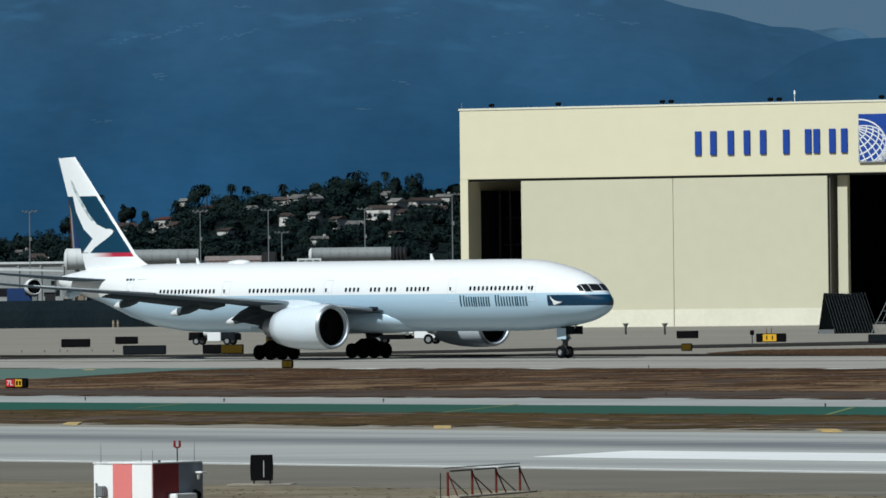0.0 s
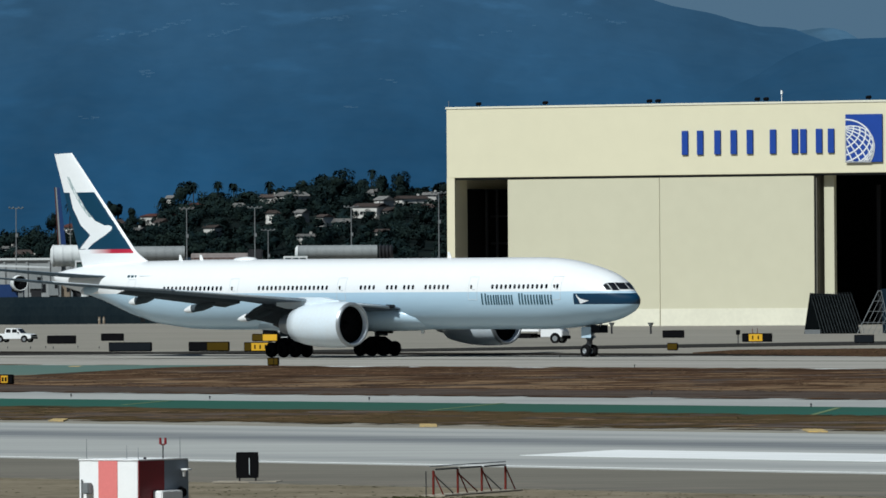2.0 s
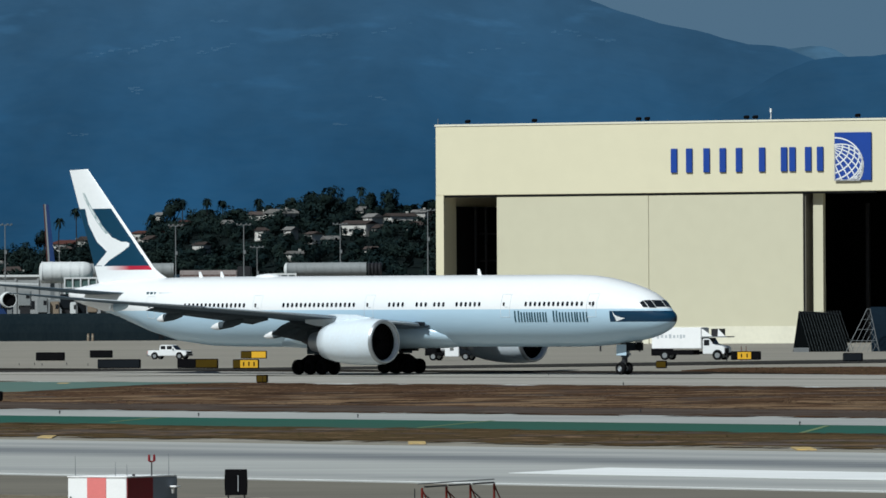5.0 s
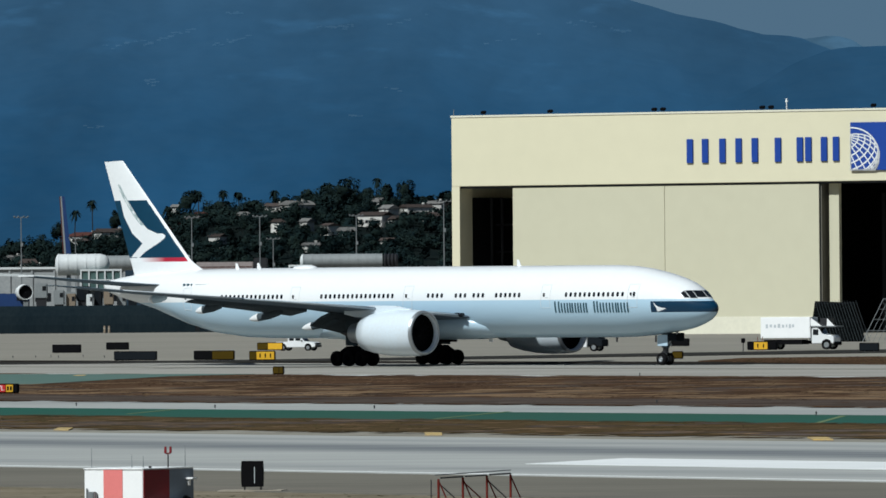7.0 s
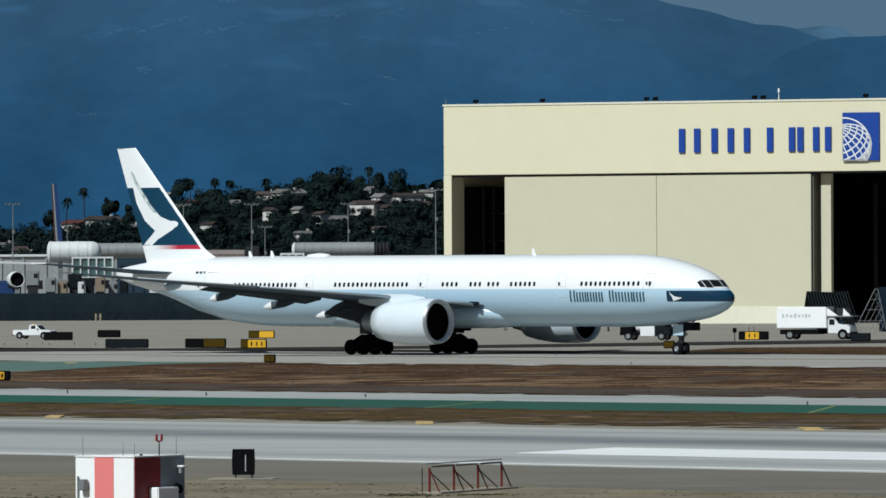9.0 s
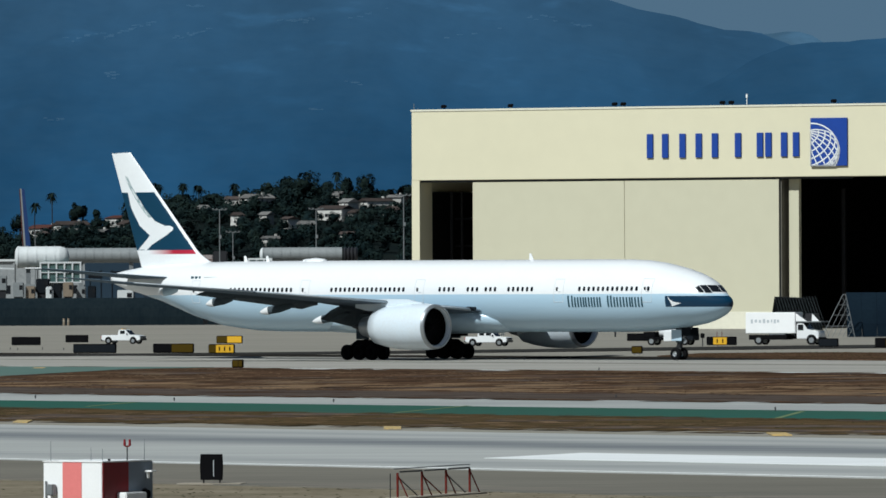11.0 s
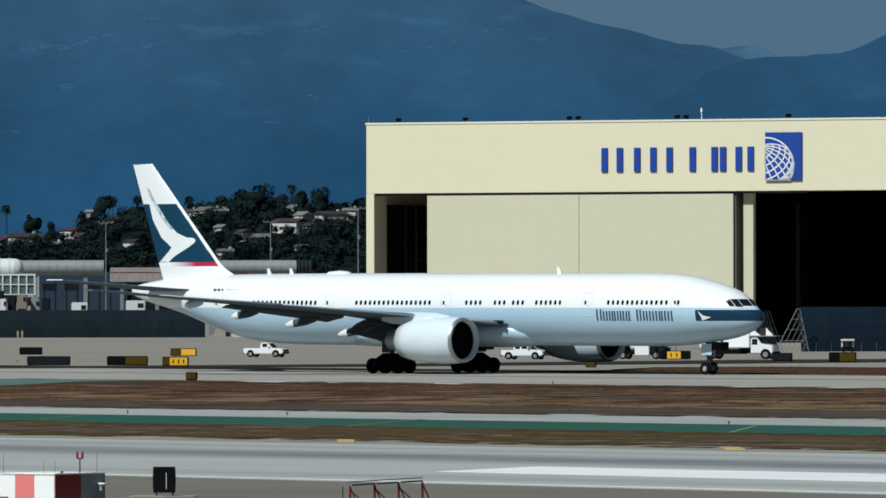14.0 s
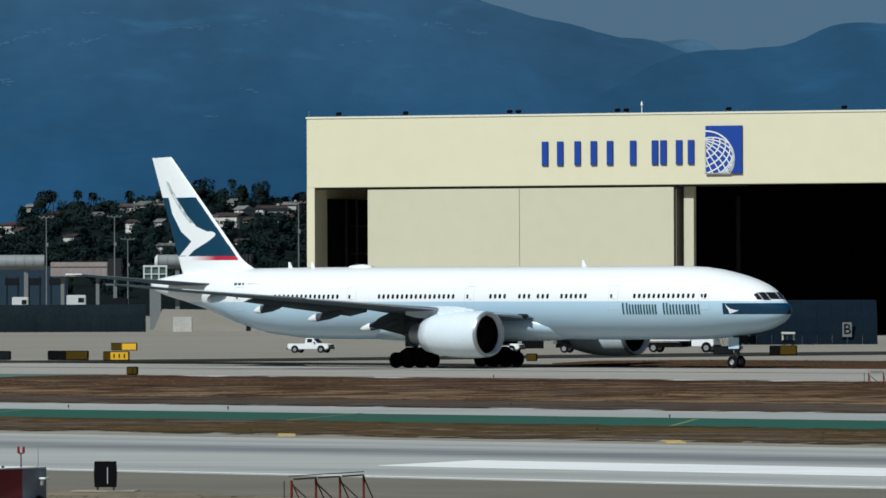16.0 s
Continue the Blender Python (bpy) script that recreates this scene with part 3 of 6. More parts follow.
# ---------------------------------------------------------------- the airliner; its parts are metres aft of the nose, left, up
HULL = [  # aft, top, bottom, half width
    (0.0, 5.0, 4.86, 0.06), (0.12, 5.22, 4.52, 0.32), (0.35, 5.4, 4.24, 0.6), (0.7, 5.6, 3.98, 0.92), (1.1, 5.84, 3.75, 1.24), (1.45, 6.16, 3.6, 1.46), (1.85, 6.52, 3.44, 1.68),
    (2.4, 6.88, 3.26, 1.96), (3.0, 7.17, 3.11, 2.22), (4.0, 7.52, 2.94, 2.6), (5.0, 7.8, 2.80, 2.8), (6.1, 8.05, 2.67, 2.93), (7.5, 8.32, 2.54, 3.03),
    (9.2, 8.52, 2.44, 3.09), (11, 8.6, 2.4, 3.1), (14, 8.62, 2.4, 3.1), (48, 8.66, 2.4, 3.1), (52, 8.66, 2.42, 3.06), (55, 8.65, 2.52, 2.96), (58.8, 8.62, 2.92, 2.74),
    (62.2, 8.57, 3.72, 2.38), (66.2, 8.42, 5.02, 1.8), (69, 8.2, 5.72, 1.25), (71.2, 7.9, 6.2, 0.78), (72.6, 7.65, 6.62, 0.4), (73.08, 7.5, 6.85, 0.2)]


def hull(a):
    a = min(max(a, 0.0), 73.08)
    for p, q in zip(HULL, HULL[1:]):
        if a <= q[0]:
            s = (a - p[0]) / (q[0] - p[0])
            return [p[k] + (q[k] - p[k]) * s for k in (1, 2, 3)]


def skin(a, z, side=-1, proud=0.0):
    """The point of the hull at a metres aft and height z; side -1 is the right."""
    top, bot, w = hull(a)
    c, h = (top + bot) / 2, (top - bot) / 2
    y = w * math.sqrt(max(0.0, 1 - ((z - c) / h) ** 2))
    return Vector((-a, side * (y + proud), z))


def inside(x, y, poly):
    r = False
    for (x0, y0), (x1, y1) in zip(poly, poly[1:] + poly[:1]):
        if (y0 > y) != (y1 > y) and x < (x1 - x0) * (y - y0) / (y1 - y0) + x0:
            r = not r
    return r


NOSE_SWOOSH = [(4.8, 5.46), (4.62, 5.2), (4.3, 5.0), (3.95, 4.92), (3.6, 4.87), (3.9, 4.75), (4.45, 4.58), (4.4, 4.75), (4.55, 4.95), (4.72, 5.2)]
FIN_SWOOSH = [(71.3, 16.4), (71.1, 15.2), (70.6, 13.5), (69.5, 11.9), (68.15, 11.0), (69.75, 9.75), (68.6, 9.72), (67.9, 10.2), (66.2, 10.95), (65.3, 11.45),
              (65.25, 11.72), (65.6, 11.86), (66.3, 11.9), (67.5, 12.3), (68.75, 13.4), (69.7, 14.5), (70.4, 15.4), (71.0, 16.3)]


airliner = thing("airliner", Matrix(), "long white twin-engine airliner with teal tail taxiing slowly", "airliner")


def airliner_hull():
    st = [0.0, 0.04, 0.08] + [0.12 + 0.09 * k for k in range(60)] + [5.6 + 0.3 * k for k in range(225)]
    st = [a for a in st if a < 73.05] + [73.08]
    n = 96
    rings = []
    for a in st:
        top, bot, w = hull(a)
        c, h = (top + bot) / 2, (top - bot) / 2
        rings.append([(-a, w * math.cos(2 * math.pi * k / n), c + h * math.sin(2 * math.pi * k / n)) for k in range(n)])
    return part("fuselage", loft(rings), M_LIVERY, airliner, "white over pale grey fuselage with teal nose band", smooth=True)


fuselage = airliner_hull()

# fin, painted face by face
def fin_paint(a, z):
    le, te = 62.48 + (z - 9.68) * 0.934, 69.43 + (z - 8.21) * 0.356
    if inside(a, z, FIN_SWOOSH):
        # dry brush strokes along the upper edge of the swoosh
        stroke = noise.noise(Vector((a * 1.2 + z * 0.9, (a * 1.35 - z) * 5.5, 2.0)))
        return 3 if z > 12.6 and not inside(a - 0.45, z, FIN_SWOOSH) and stroke > -0.12 else 0
    if 9.72 < z < 14.9 and a > le + 0.32 and (z > 10.2 or a > 62):
        return 1
    if 9.33 < z < 9.7 and a > le + 0.3:
        return 2
    return 0


def fin():
    bm = bmesh.new()
    nz, nc = 200, 140
    grid = {}
    for side in (1, -1):
        for j in range(nz + 1):
            z = 7.9 + (18.5 - 7.9) * j / nz
            le, te = 62.48 + (z - 9.68) * 0.934, 69.43 + (z - 8.21) * 0.356
            le -= max(0.0, 9.75 - z) ** 2 * 0.55
            th = 0.46 * (te - le) / 7.0
            for i in range(nc + 1):
                s = i / nc
                y = side * th * (1.5 * math.sqrt(s) * (1 - s) + 0.03 * (1 - s)) if 0 < i < nc else 0
                drop = 0.25 * max(0.0, s) if j == nz else 0.0
                grid[side, j, i] = bm.verts.new((-(le + (te - le) * s), y, z - drop * 0.3))
    for side in (1, -1):
        for j in range(nz):
            for i in range(nc):
                vs = [grid[side, j, i], grid[side, j, i + 1], grid[side, j + 1, i + 1], grid[side, j + 1, i]]
                f = bm.faces.new(vs)
                m = f.calc_center_median()
                f.material_index = fin_paint(-m.x, m.z)
    bmesh.ops.remove_doubles(bm, verts=bm.verts, dist=0.0005)
    bmesh.ops.recalc_face_normals(bm, faces=bm.faces)
    return part("fin", bm, [M_WHITE, M_TEAL, M_FADESTRIPE, M_BRUSH], airliner, "white fin with teal panel, white swoosh and red stripe", smooth=True)


fin()
for s, side in ((-1, "right"), (1, "left")):
    w = [airfoil(25.0, s * 1.5, 4.08, 13.8, 1.5), airfoil(26.1, s * 3.1, 4.28, 12.7, 1.35), airfoil(30.4, s * 10, 5.05, 8.8, 0.85), airfoil(36.7, s * 20, 5.98, 6.0, 0.55),
         airfoil(42.6, s * 29, 6.8, 3.2, 0.3), airfoil(44.5, s * 31, 7.06, 2.5, 0.2), airfoil(47.2, s * 32.4, 7.28, 1.3, 0.08)]
    wing = part("wing", loft(w), M_WING, airliner, "long grey swept wing with raked tip", smooth=True)
    st = [airfoil(62.9, s * 0.9, 7.15, 7.2, 0.55), airfoil(64.8, s * 2.2, 7.28, 6.0, 0.42), airfoil(71.3, s * 10.75, 8.12, 2.2, 0.16)]
    part("stabiliser", loft(st), M_WING, airliner, "grey horizontal stabiliser", smooth=True)
    # slats, a bright edge along the front of the wing
    for p, q in zip(((3.6, 4.34), (10, 5.05), (20, 5.98)), ((9.2, 4.96), (19.8, 5.96), (28.8, 6.78))):
        def edge(y, z):
            return airfoil(26.0 + (y - 3.1) * 0.635, s * y, z + 0.005, 0.95 - y * 0.015, 0.62 - y * 0.015)
        part("slat", loft([edge(*p), edge(*q)]), M_SLAT, wing, "pale blue-grey leading-edge slat", smooth=True)
    part("landing_lamp", rodb((-26.0, s * 3.55, 4.42), (-26.9, s * 3.55, 4.42), 0.17, 0.2, 14), M_GLASS, wing, "dark wing-root landing lamp")
    # flaps let down behind the wing
    for secs in (((3.6, 36.4, 4.15, 3.1, -1.45), (8.8, 36.9, 4.66, 2.5, -1.1)), ((11.0, 37.6, 4.98, 1.9, -0.55), (21.0, 41.4, 5.9, 1.3, -0.2))):
        rings = []
        for y, a, z, c, drop in secs:
            rings.append([(-a, s * y, z + 0.1), (-(a + c * 0.5), s * y, z + drop * 0.42 + 0.12), (-(a + c), s * y, z + drop), (-(a + c * 0.5), s * y, z + drop * 0.42 - 0.12), (-a, s * y, z - 0.18)])
        part("flap", loft(rings), M_FLAP, wing, "dark trailing-edge flap let down")
    for y, a, z, ln in ((7.6, 36.9, 3.75, 4.6), (13.2, 38.4, 4.5, 4.1), (18.6, 40.3, 5.15, 3.5), (23.8, 42.0, 5.95, 2.4)):
        prof = [(0, 0.02), (0.12 * ln, 0.22), (0.4 * ln, 0.33), (0.72 * ln, 0.30), (0.93 * ln, 0.14), (ln, 0.02)]
        pod = part("flap_fairing", lathe(prof, 14, Matrix.Translation((-a, s * y, z + 0.3)) @ pose(0, 0, 0, 0, -9, 0) @ Matrix.Diagonal((1, 0.75, 1.15, 1))), M_FLAP if y < 20 else M_GREY, wing, "grey canoe-shaped flap fairing", smooth=True)
        # sunlight on the fairing's rear end, put in as a white tip
        part("fairing_tip", lathe([(0.72 * ln, 0.315), (0.84 * ln, 0.25), (0.93 * ln, 0.16), (1.0 * ln, 0.02)], 12, Matrix.Translation((-a, s * y, z + 0.3)) @ pose(0, 0, 0, 0, -9, 0) @ Matrix.Diagonal((1, 0.78, 1.18, 1))), M_WHITE, pod, "fairing tip coloured white as if sunlit", smooth=True)
    # engine
    e = Matrix.Translation((0, s * 9.61, 2.9))
    duct = lathe([(25.3, 1.61), (26.3, 1.62)], 64, e)
    eng = part("engine", lathe([(25.4, 1.60), (25.05, 1.64), (24.9, 1.74), (24.95, 1.84), (25.25, 1.93), (26.2, 2.0), (27.6, 2.01), (29.2, 1.93), (30.6, 1.74), (31.7, 1.5), (31.68, 1.44), (29, 1.6)], 64, e),
               M_NACELLE, airliner, "fat white engine nacelle", smooth=True)
    part("intake_duct", duct, M_BLACK, eng, "dark intake duct", smooth=True)
    part("intake_lip", lathe([(25.3, 1.615), (25.04, 1.65), (24.885, 1.74), (24.94, 1.855), (25.2, 1.935)], 64, e), M_ALU, eng, "bare metal intake lip", smooth=True)
    part("fan_face", lathe([(26.15, 0.02), (26.15, 1.63)], 48, e), M_BLACK, eng)
    for k in range(22):
        bl = loft([[(-25.95, -0.06, 0.4), (-25.95, 0.1, 0.4), (-26.12, 0.2, 0.4), (-26.12, 0.04, 0.4)], [(-25.8, -0.1, 1.58), (-25.82, 0.1, 1.58), (-26.1, 0.42, 1.58), (-26.1, 0.22, 1.58)]])
        bmesh.ops.transform(bl, matrix=e @ Matrix.Rotation(2 * math.pi * k / 22, 4, "X"), verts=bl.verts)
        part("fan_blade", bl, M_BLACK, eng)
    part("spinner", lathe([(25.35, 0.02), (25.5, 0.16), (25.8, 0.34), (26.1, 0.45)], 24, e), M_BLACK, eng, smooth=True)
    part("core_cowl", lathe([(30.5, 1.2), (31.7, 1.12), (33.4, 0.8), (33.45, 0.7), (33.0, 0.6)], 40, e), M_ALU, eng, "metal core cowl", smooth=True)
    part("exhaust_plug", lathe([(33.0, 0.5), (34.0, 0.34), (34.9, 0.03)], 24, e), M_DARKMETAL, eng, smooth=True)
    py = [[(-a, s * 9.61 + d, z) for d, z in ((-t, z0), (t, z0), (t, z1), (-t, z1))] for a, t, z0, z1 in ((26.6, 0.06, 4.7, 4.95), (28.5, 0.28, 4.55, 5.25), (31, 0.34, 4.2, 5.3), (33, 0.28, 4.3, 5.1), (34.4, 0.08, 4.55, 4.85))]
    part("pylon", loft(py), M_NACELLE, eng, "white engine pylon")
    # main gear
    gear = part("main_gear", rod(rodb((-37.1, s * 5.49, 0.85), (-37.0, s * 5.2, 4.2), 0.2, 0.24, 14), (-38.4, s * 5.49, 0.68), (-35.8, s * 5.49, 0.68), 0.17, 0.17, 10), M_DARKMETAL, airliner, "six-wheel main landing gear")
    part("bogie_beam", loft([[(-39.0, s * 5.49 + d, 0.3), (-35.2, s * 5.49 + d, 0.3), (-35.4, s * 5.49 + d, 1.15), (-36.5, s * 5.49 + d, 1.75), (-37.7, s * 5.49 + d, 1.75), (-38.8, s * 5.49 + d, 1.15)] for d in (-0.4, 0.4)]), M_BLACK, gear, "black bogie beam and brakes")
    part("side_brace", rod(rodb((-37.0, s * 5.4, 2.0), (-37.0, s * 2.7, 3.6), 0.1), (-37.0, s * 5.4, 2.2), (-34.6, s * 5.0, 4.0), 0.09), M_ALU, gear)
    part("gear_door", boxb((-37.0, s * 5.95, 2.9), (1.5, 0.07, 2.2), bevel=0.02), M_FLAP, gear, "dark grey gear door")
    part("hanging_door", boxb((-34.9, s * 4.2, 2.22), (2.1, 0.12, 0.42), bevel=0.03), M_BLACK, gear, "black wheel-well door hanging open")
    part("belly_door", boxb((-37.2, s * 1.2, 2.05), (3.6, 0.08, 0.9), pose(0, 0, 0, 0, 0, 0)), M_GREY, gear)
nose_gear = part("nose_gear", rod(rodb((-5.89, 0, 0.5), (-5.75, 0, 3.0), 0.12, 0.16, 12), (-5.89, -0.55, 0.53), (-5.89, 0.55, 0.53), 0.08), M_ALU, airliner, "twin-wheel nose gear with lamps")
part("drag_brace", rodb((-5.8, 0, 1.6), (-4.4, 0, 2.9), 0.08), M_ALU, nose_gear)
part("leg_housing", rodb((-5.84, 0, 1.5), (-5.75, 0, 2.7), 0.34, 0.42, 14), M_FLAP, nose_gear, "grey leg housing")
part("steering_collar", rodb((-5.85, 0, 1.05), (-5.82, 0, 1.5), 0.26, 0.24, 12), M_DARKMETAL, nose_gear)
part("leg_door", boxb((-5.75, -0.52, 2.12), (1.15, 0.05, 0.95), bevel=0.02), M_GREY, nose_gear, "pale grey nose leg door")
part("torque_link", rod(rodb((-5.86, 0, 0.6), (-6.35, 0, 1.0), 0.06), (-6.35, 0, 1.0), (-5.86, 0, 1.4), 0.06), M_DARKMETAL, nose_gear)
for s in (1, -1):
    part("gear_door", boxb((-4.7, s * 0.5, 2.42), (1.1, 0.05, 0.7), bevel=0.02), M_SLATE, nose_gear, "dark nose gear door")
    part("taxi_lamp", rodb((-5.62, s * 0.28, 1.75), (-5.5, s * 0.28, 1.75), 0.13, 0.13, 12), M_ALU, nose_gear, "round landing lamp")

# wheels turn on their axles
wheels = []


def wheel(bx, by, r, w, parent):
    prof = [(-w / 2, r * 0.45), (-w / 2, r * 0.86), (-w * 0.36, r * 0.97), (0, r), (w * 0.36, r * 0.97), (w / 2, r * 0.86), (w / 2, r * 0.45)]
    turn = Matrix.Rotation(math.pi / 2, 4, "Z")
    t = part("wheel", lathe(prof, 28, turn, closed=True), M_TYRE, parent, "black tyre on a grey rim", smooth=True)
    # main-gear rims take black for the shade under the wing
    part("rim", lathe([(-w * 0.42, 0.02), (-w * 0.3, r * 0.2), (-w * 0.44, r * 0.46), (w * 0.44, r * 0.46), (w * 0.3, r * 0.2), (w * 0.42, 0.02)], 20, turn), M_BLACK if by and abs(by) > 1 else M_ALU, t, "metal rim, blackened as shade on the main gear")
    t.location = (bx, by, r)
    wheels.append((t, r))


for s in (1, -1):
    wheel(-5.89, s * 0.42, 0.54, 0.4, airliner)
    for da in (-1.47, 0, 1.47):
        for dy in (-0.7, 0.7):
            wheel(-37.1 + da, s * 5.49 + dy, 0.67, 0.5, airliner)

# belly fairing at the wing root
def ring(a, y, z0, z1):
    return [(-a, y * math.cos(k * math.pi / 12), (z0 + z1) / 2 + (z1 - z0) / 2 * math.sin(k * math.pi / 12)) for k in range(24)]


part("belly_fairing", loft([ring(23.2, 0.6, 2.6, 3.6), ring(24.6, 2.3, 2.42, 4.4), ring(26.8, 3.15, 2.28, 5.0), ring(36, 3.35, 2.2, 5.0), ring(42, 3.0, 2.22, 4.6), ring(46, 1.2, 2.38, 3.6)]), M_GREY, airliner, "pale grey wing-root belly fairing", smooth=True)


# ---------------------------------------------------------------- airliner: small parts
def onhull(y, z, side, proud):
    """The point of the nose at sideways place y and height z."""
    lo, hi = 0.0, 9.0
    for _ in range(30):
        a = (lo + hi) / 2
        top, bot, w = hull(a)
        c, h = (top + bot) / 2, (top - bot) / 2
        if abs(z - c) < h and w * math.sqrt(1 - ((z - c) / h) ** 2) > y:
            hi = a
        else:
            lo = a
    return Vector((-hi + proud * 0.7, side * (y + proud * 0.5), z + proud * 0.5))


def patch(f, nu, nv):
    bm = bmesh.new()
    g = [[bm.verts.new(f(i / nu, j / nv)) for i in range(nu + 1)] for j in range(nv + 1)]
    for j in range(nv):
        for i in range(nu):
            bm.faces.new((g[j][i], g[j][i + 1], g[j + 1][i + 1], g[j + 1][i]))
    bmesh.ops.recalc_face_normals(bm, faces=bm.faces)
    return bm


for side in (-1, 1):
    for y0, y1, z0, z1, z2 in ((0.03, 0.93, 5.8, 6.36, 6.38), (0.97, 1.4, 5.72, 6.38, 6.36), (1.44, 1.70, 5.76, 6.35, 6.16)):
        part("windscreen_pane", patch(lambda u, v: onhull(y0 + (y1 - y0) * u, z0 + ((z1 + (z2 - z1) * u) - z0) * v, side, 0.03), 5, 4), M_GLASS, fuselage, "dark cockpit window pane")

# white swoosh on the nose band
def swoosh(side):
    bm = bmesh.new()
    bm.faces.new([bm.verts.new((a, 0, z)) for a, z in NOSE_SWOOSH])
    bmesh.ops.triangulate(bm, faces=bm.faces)
    bmesh.ops.subdivide_edges(bm, edges=bm.edges, cuts=5, use_grid_fill=True)
    for v in bm.verts:
        v.co = skin(v.co.x, v.co.z, side, 0.02)
    return bm


for side in (-1, 1):
    part("nose_swoosh", swoosh(side), M_WHITE, fuselage, "white swoosh on the teal band")

# cabin windows
ROWS = [(6.86, 1), (8.09, 13), (19.92, 6), (24.15, 3), (26.24, 3), (28.98, 4), (34.83, 17), (48.21, 15)]
for side in (-1, 1):
    proto = None
    for a0, n in ROWS:
        for k in range(n):
            a = a0 + k * 0.533
            p = skin(a, 6.1, side)
            tilt = math.asin(min(1, (6.1 - 5.52) / 3.1))
            m = Matrix.Translation(p) @ Matrix.Rotation(-side * 0, 4, "Z") @ Matrix.Rotation(side * tilt, 4, "X")
            if proto is None:
                bm = bmesh.new()
                n8 = 12
                pts = [(0.135 * math.copysign(abs(math.cos(t)) ** 0.6, math.cos(t)), 0.2 * math.copysign(abs(math.sin(t)) ** 0.6, math.sin(t))) for t in [2 * math.pi * q / n8 for q in range(n8)]]
                hi = [bm.verts.new((x, side * 0.02, z)) for x, z in pts]
                lo = [bm.verts.new((x, -side * 0.05, z)) for x, z in pts]
                bm.faces.new(hi)
                for q in range(n8):
                    bm.faces.new((lo[q], lo[(q + 1) % n8], hi[(q + 1) % n8], hi[q]))
                bmesh.ops.recalc_face_normals(bm, faces=bm.faces)
                proto = part("cabin_window", bm, M_GLASS, fuselage)
                proto.matrix_basis = m
            else:
                same("cabin_window", proto, fuselage, m)


# door seams, with a small window each
def door(a, side, z0=4.98, z1=6.95, w=1.05):
    bm = bmesh.new()
    for (a0, za), (a1, zb) in (((a - w / 2, z0), (a + w / 2, z0)), ((a - w / 2, z1), (a + w / 2, z1)), ((a - w / 2, z0), (a - w / 2, z1)), ((a + w / 2, z0), (a + w / 2, z1))):
        n = 8
        for k in range(n):
            p, q = skin(a0 + (a1 - a0) * k / n, za + (zb - za) * k / n, side, 0.01), skin(a0 + (a1 - a0) * (k + 1) / n, za + (zb - za) * (k + 1) / n, side, 0.01)
            rod(bm, p, q, 0.018, n=5)
    d = part("door", bm, M_DOORSEAM, fuselage, "cabin door outlined by a thin grey seam")
    bm = bmesh.new()
    box(bm, skin(a + 0.2, 6.08, side, 0.0), (0.2, 0.05, 0.34))
    part("door_window", bm, M_GLASS, d)
    bm = bmesh.new()
    box(bm, skin(a - 0.1, 5.86, side, 0.0), (0.3, 0.05, 0.05))
    part("door_handle", bm, M_SEAM, d)


for side in (-1, 1):
    for a in (7.0, 16.85, 33.0, 46.6, 60.3):
        door(a, side)
    # the airline's name as plain bars, one for each letter
    for a, h, w in [(15.55, 0.76, 0.5), (14.95, 0.52, 0.4), (14.4, 0.52, 0.36), (13.9, 0.52, 0.4), (13.35, 0.52, 0.36), (12.8, 0.52, 0.36), (11.75, 0.76, 0.42), (11.15, 0.52, 0.4), (10.55, 0.52, 0.42), (10.1, 0.52, 0.14), (9.7, 0.52, 0.3), (9.3, 0.52, 0.14), (8.85, 0.52, 0.42)]:
        a, h = 15.75 - (15.75 - a) * 1.17, 0.97 if h > 0.6 else 0.84
        for da in (-w * 0.42, w * 0.42) if w > 0.2 else (0,):
            part("name_bar", patch(lambda u, v: skin(a + da + 0.17 * (u - 0.5), 4.55 + h * v, side, 0.025), 1, 5), M_NAMETEAL, fuselage, "dark teal bar of the airline's name")
    for a, w in ((60.0, 0.16), (60.45, 0.3), (60.95, 0.3)):
        part("registration_bar", box(bmesh.new(), skin(a, 7.2, side), (w, 0.08, 0.26)), M_NAMETEAL, fuselage)
    part("marking_bar", box(bmesh.new(), skin(58.6, 7.25, side), (1.7, 0.04, 0.05)), M_SEAM, fuselage)
for a, h in ((53.62, 0.5), (22.46, 0.55), (56.3, 0.5)):
    part("blade_antenna", loft([[(-a - 0.4, -0.03, 8.55), (-a + 0.1, -0.03, 8.55), (-a + 0.1, 0.03, 8.55), (-a - 0.4, 0.03, 8.55)], [(-a - 0.42, -0.02, 8.62 + h), (-a - 0.2, -0.02, 8.62 + h), (-a - 0.2, 0.02, 8.62 + h), (-a - 0.42, 0.02, 8.62 + h)]]), M_WHITE, fuselage, "white blade antenna")
part("radome", lathe([(0, 0.02), (0.3, 0.3), (1.2, 0.42), (2.4, 0.3), (2.9, 0.02)], 20, Matrix.Translation((-46.8, 0, 8.6)) @ Matrix.Diagonal((1, 1.6, 0.75, 1))), M_WHITE, fuselage, "low white antenna fairing", smooth=True)
part("belly_antenna", boxb((-26.0, 0, 2.25), (0.4, 0.04, 0.4)), M_WHITE, fuselage)
part("tail_skid", boxb((-61.5, 0, 3.35), (0.5, 0.1, 0.5)), M_DARKMETAL, fuselage)
for s in (1, -1):
    part("tip_light", boxb((-47.6, s * 32.2, 7.2), (0.9, 0.2, 0.09), bevel=0.02), M_WHITE, airliner, "white wingtip fairing")
    part("tip_cap", boxb((-72.4, s * 10.75, 8.13), (2.0, 0.14, 0.1), bevel=0.02), M_WHITE, airliner, "white stabiliser tip")

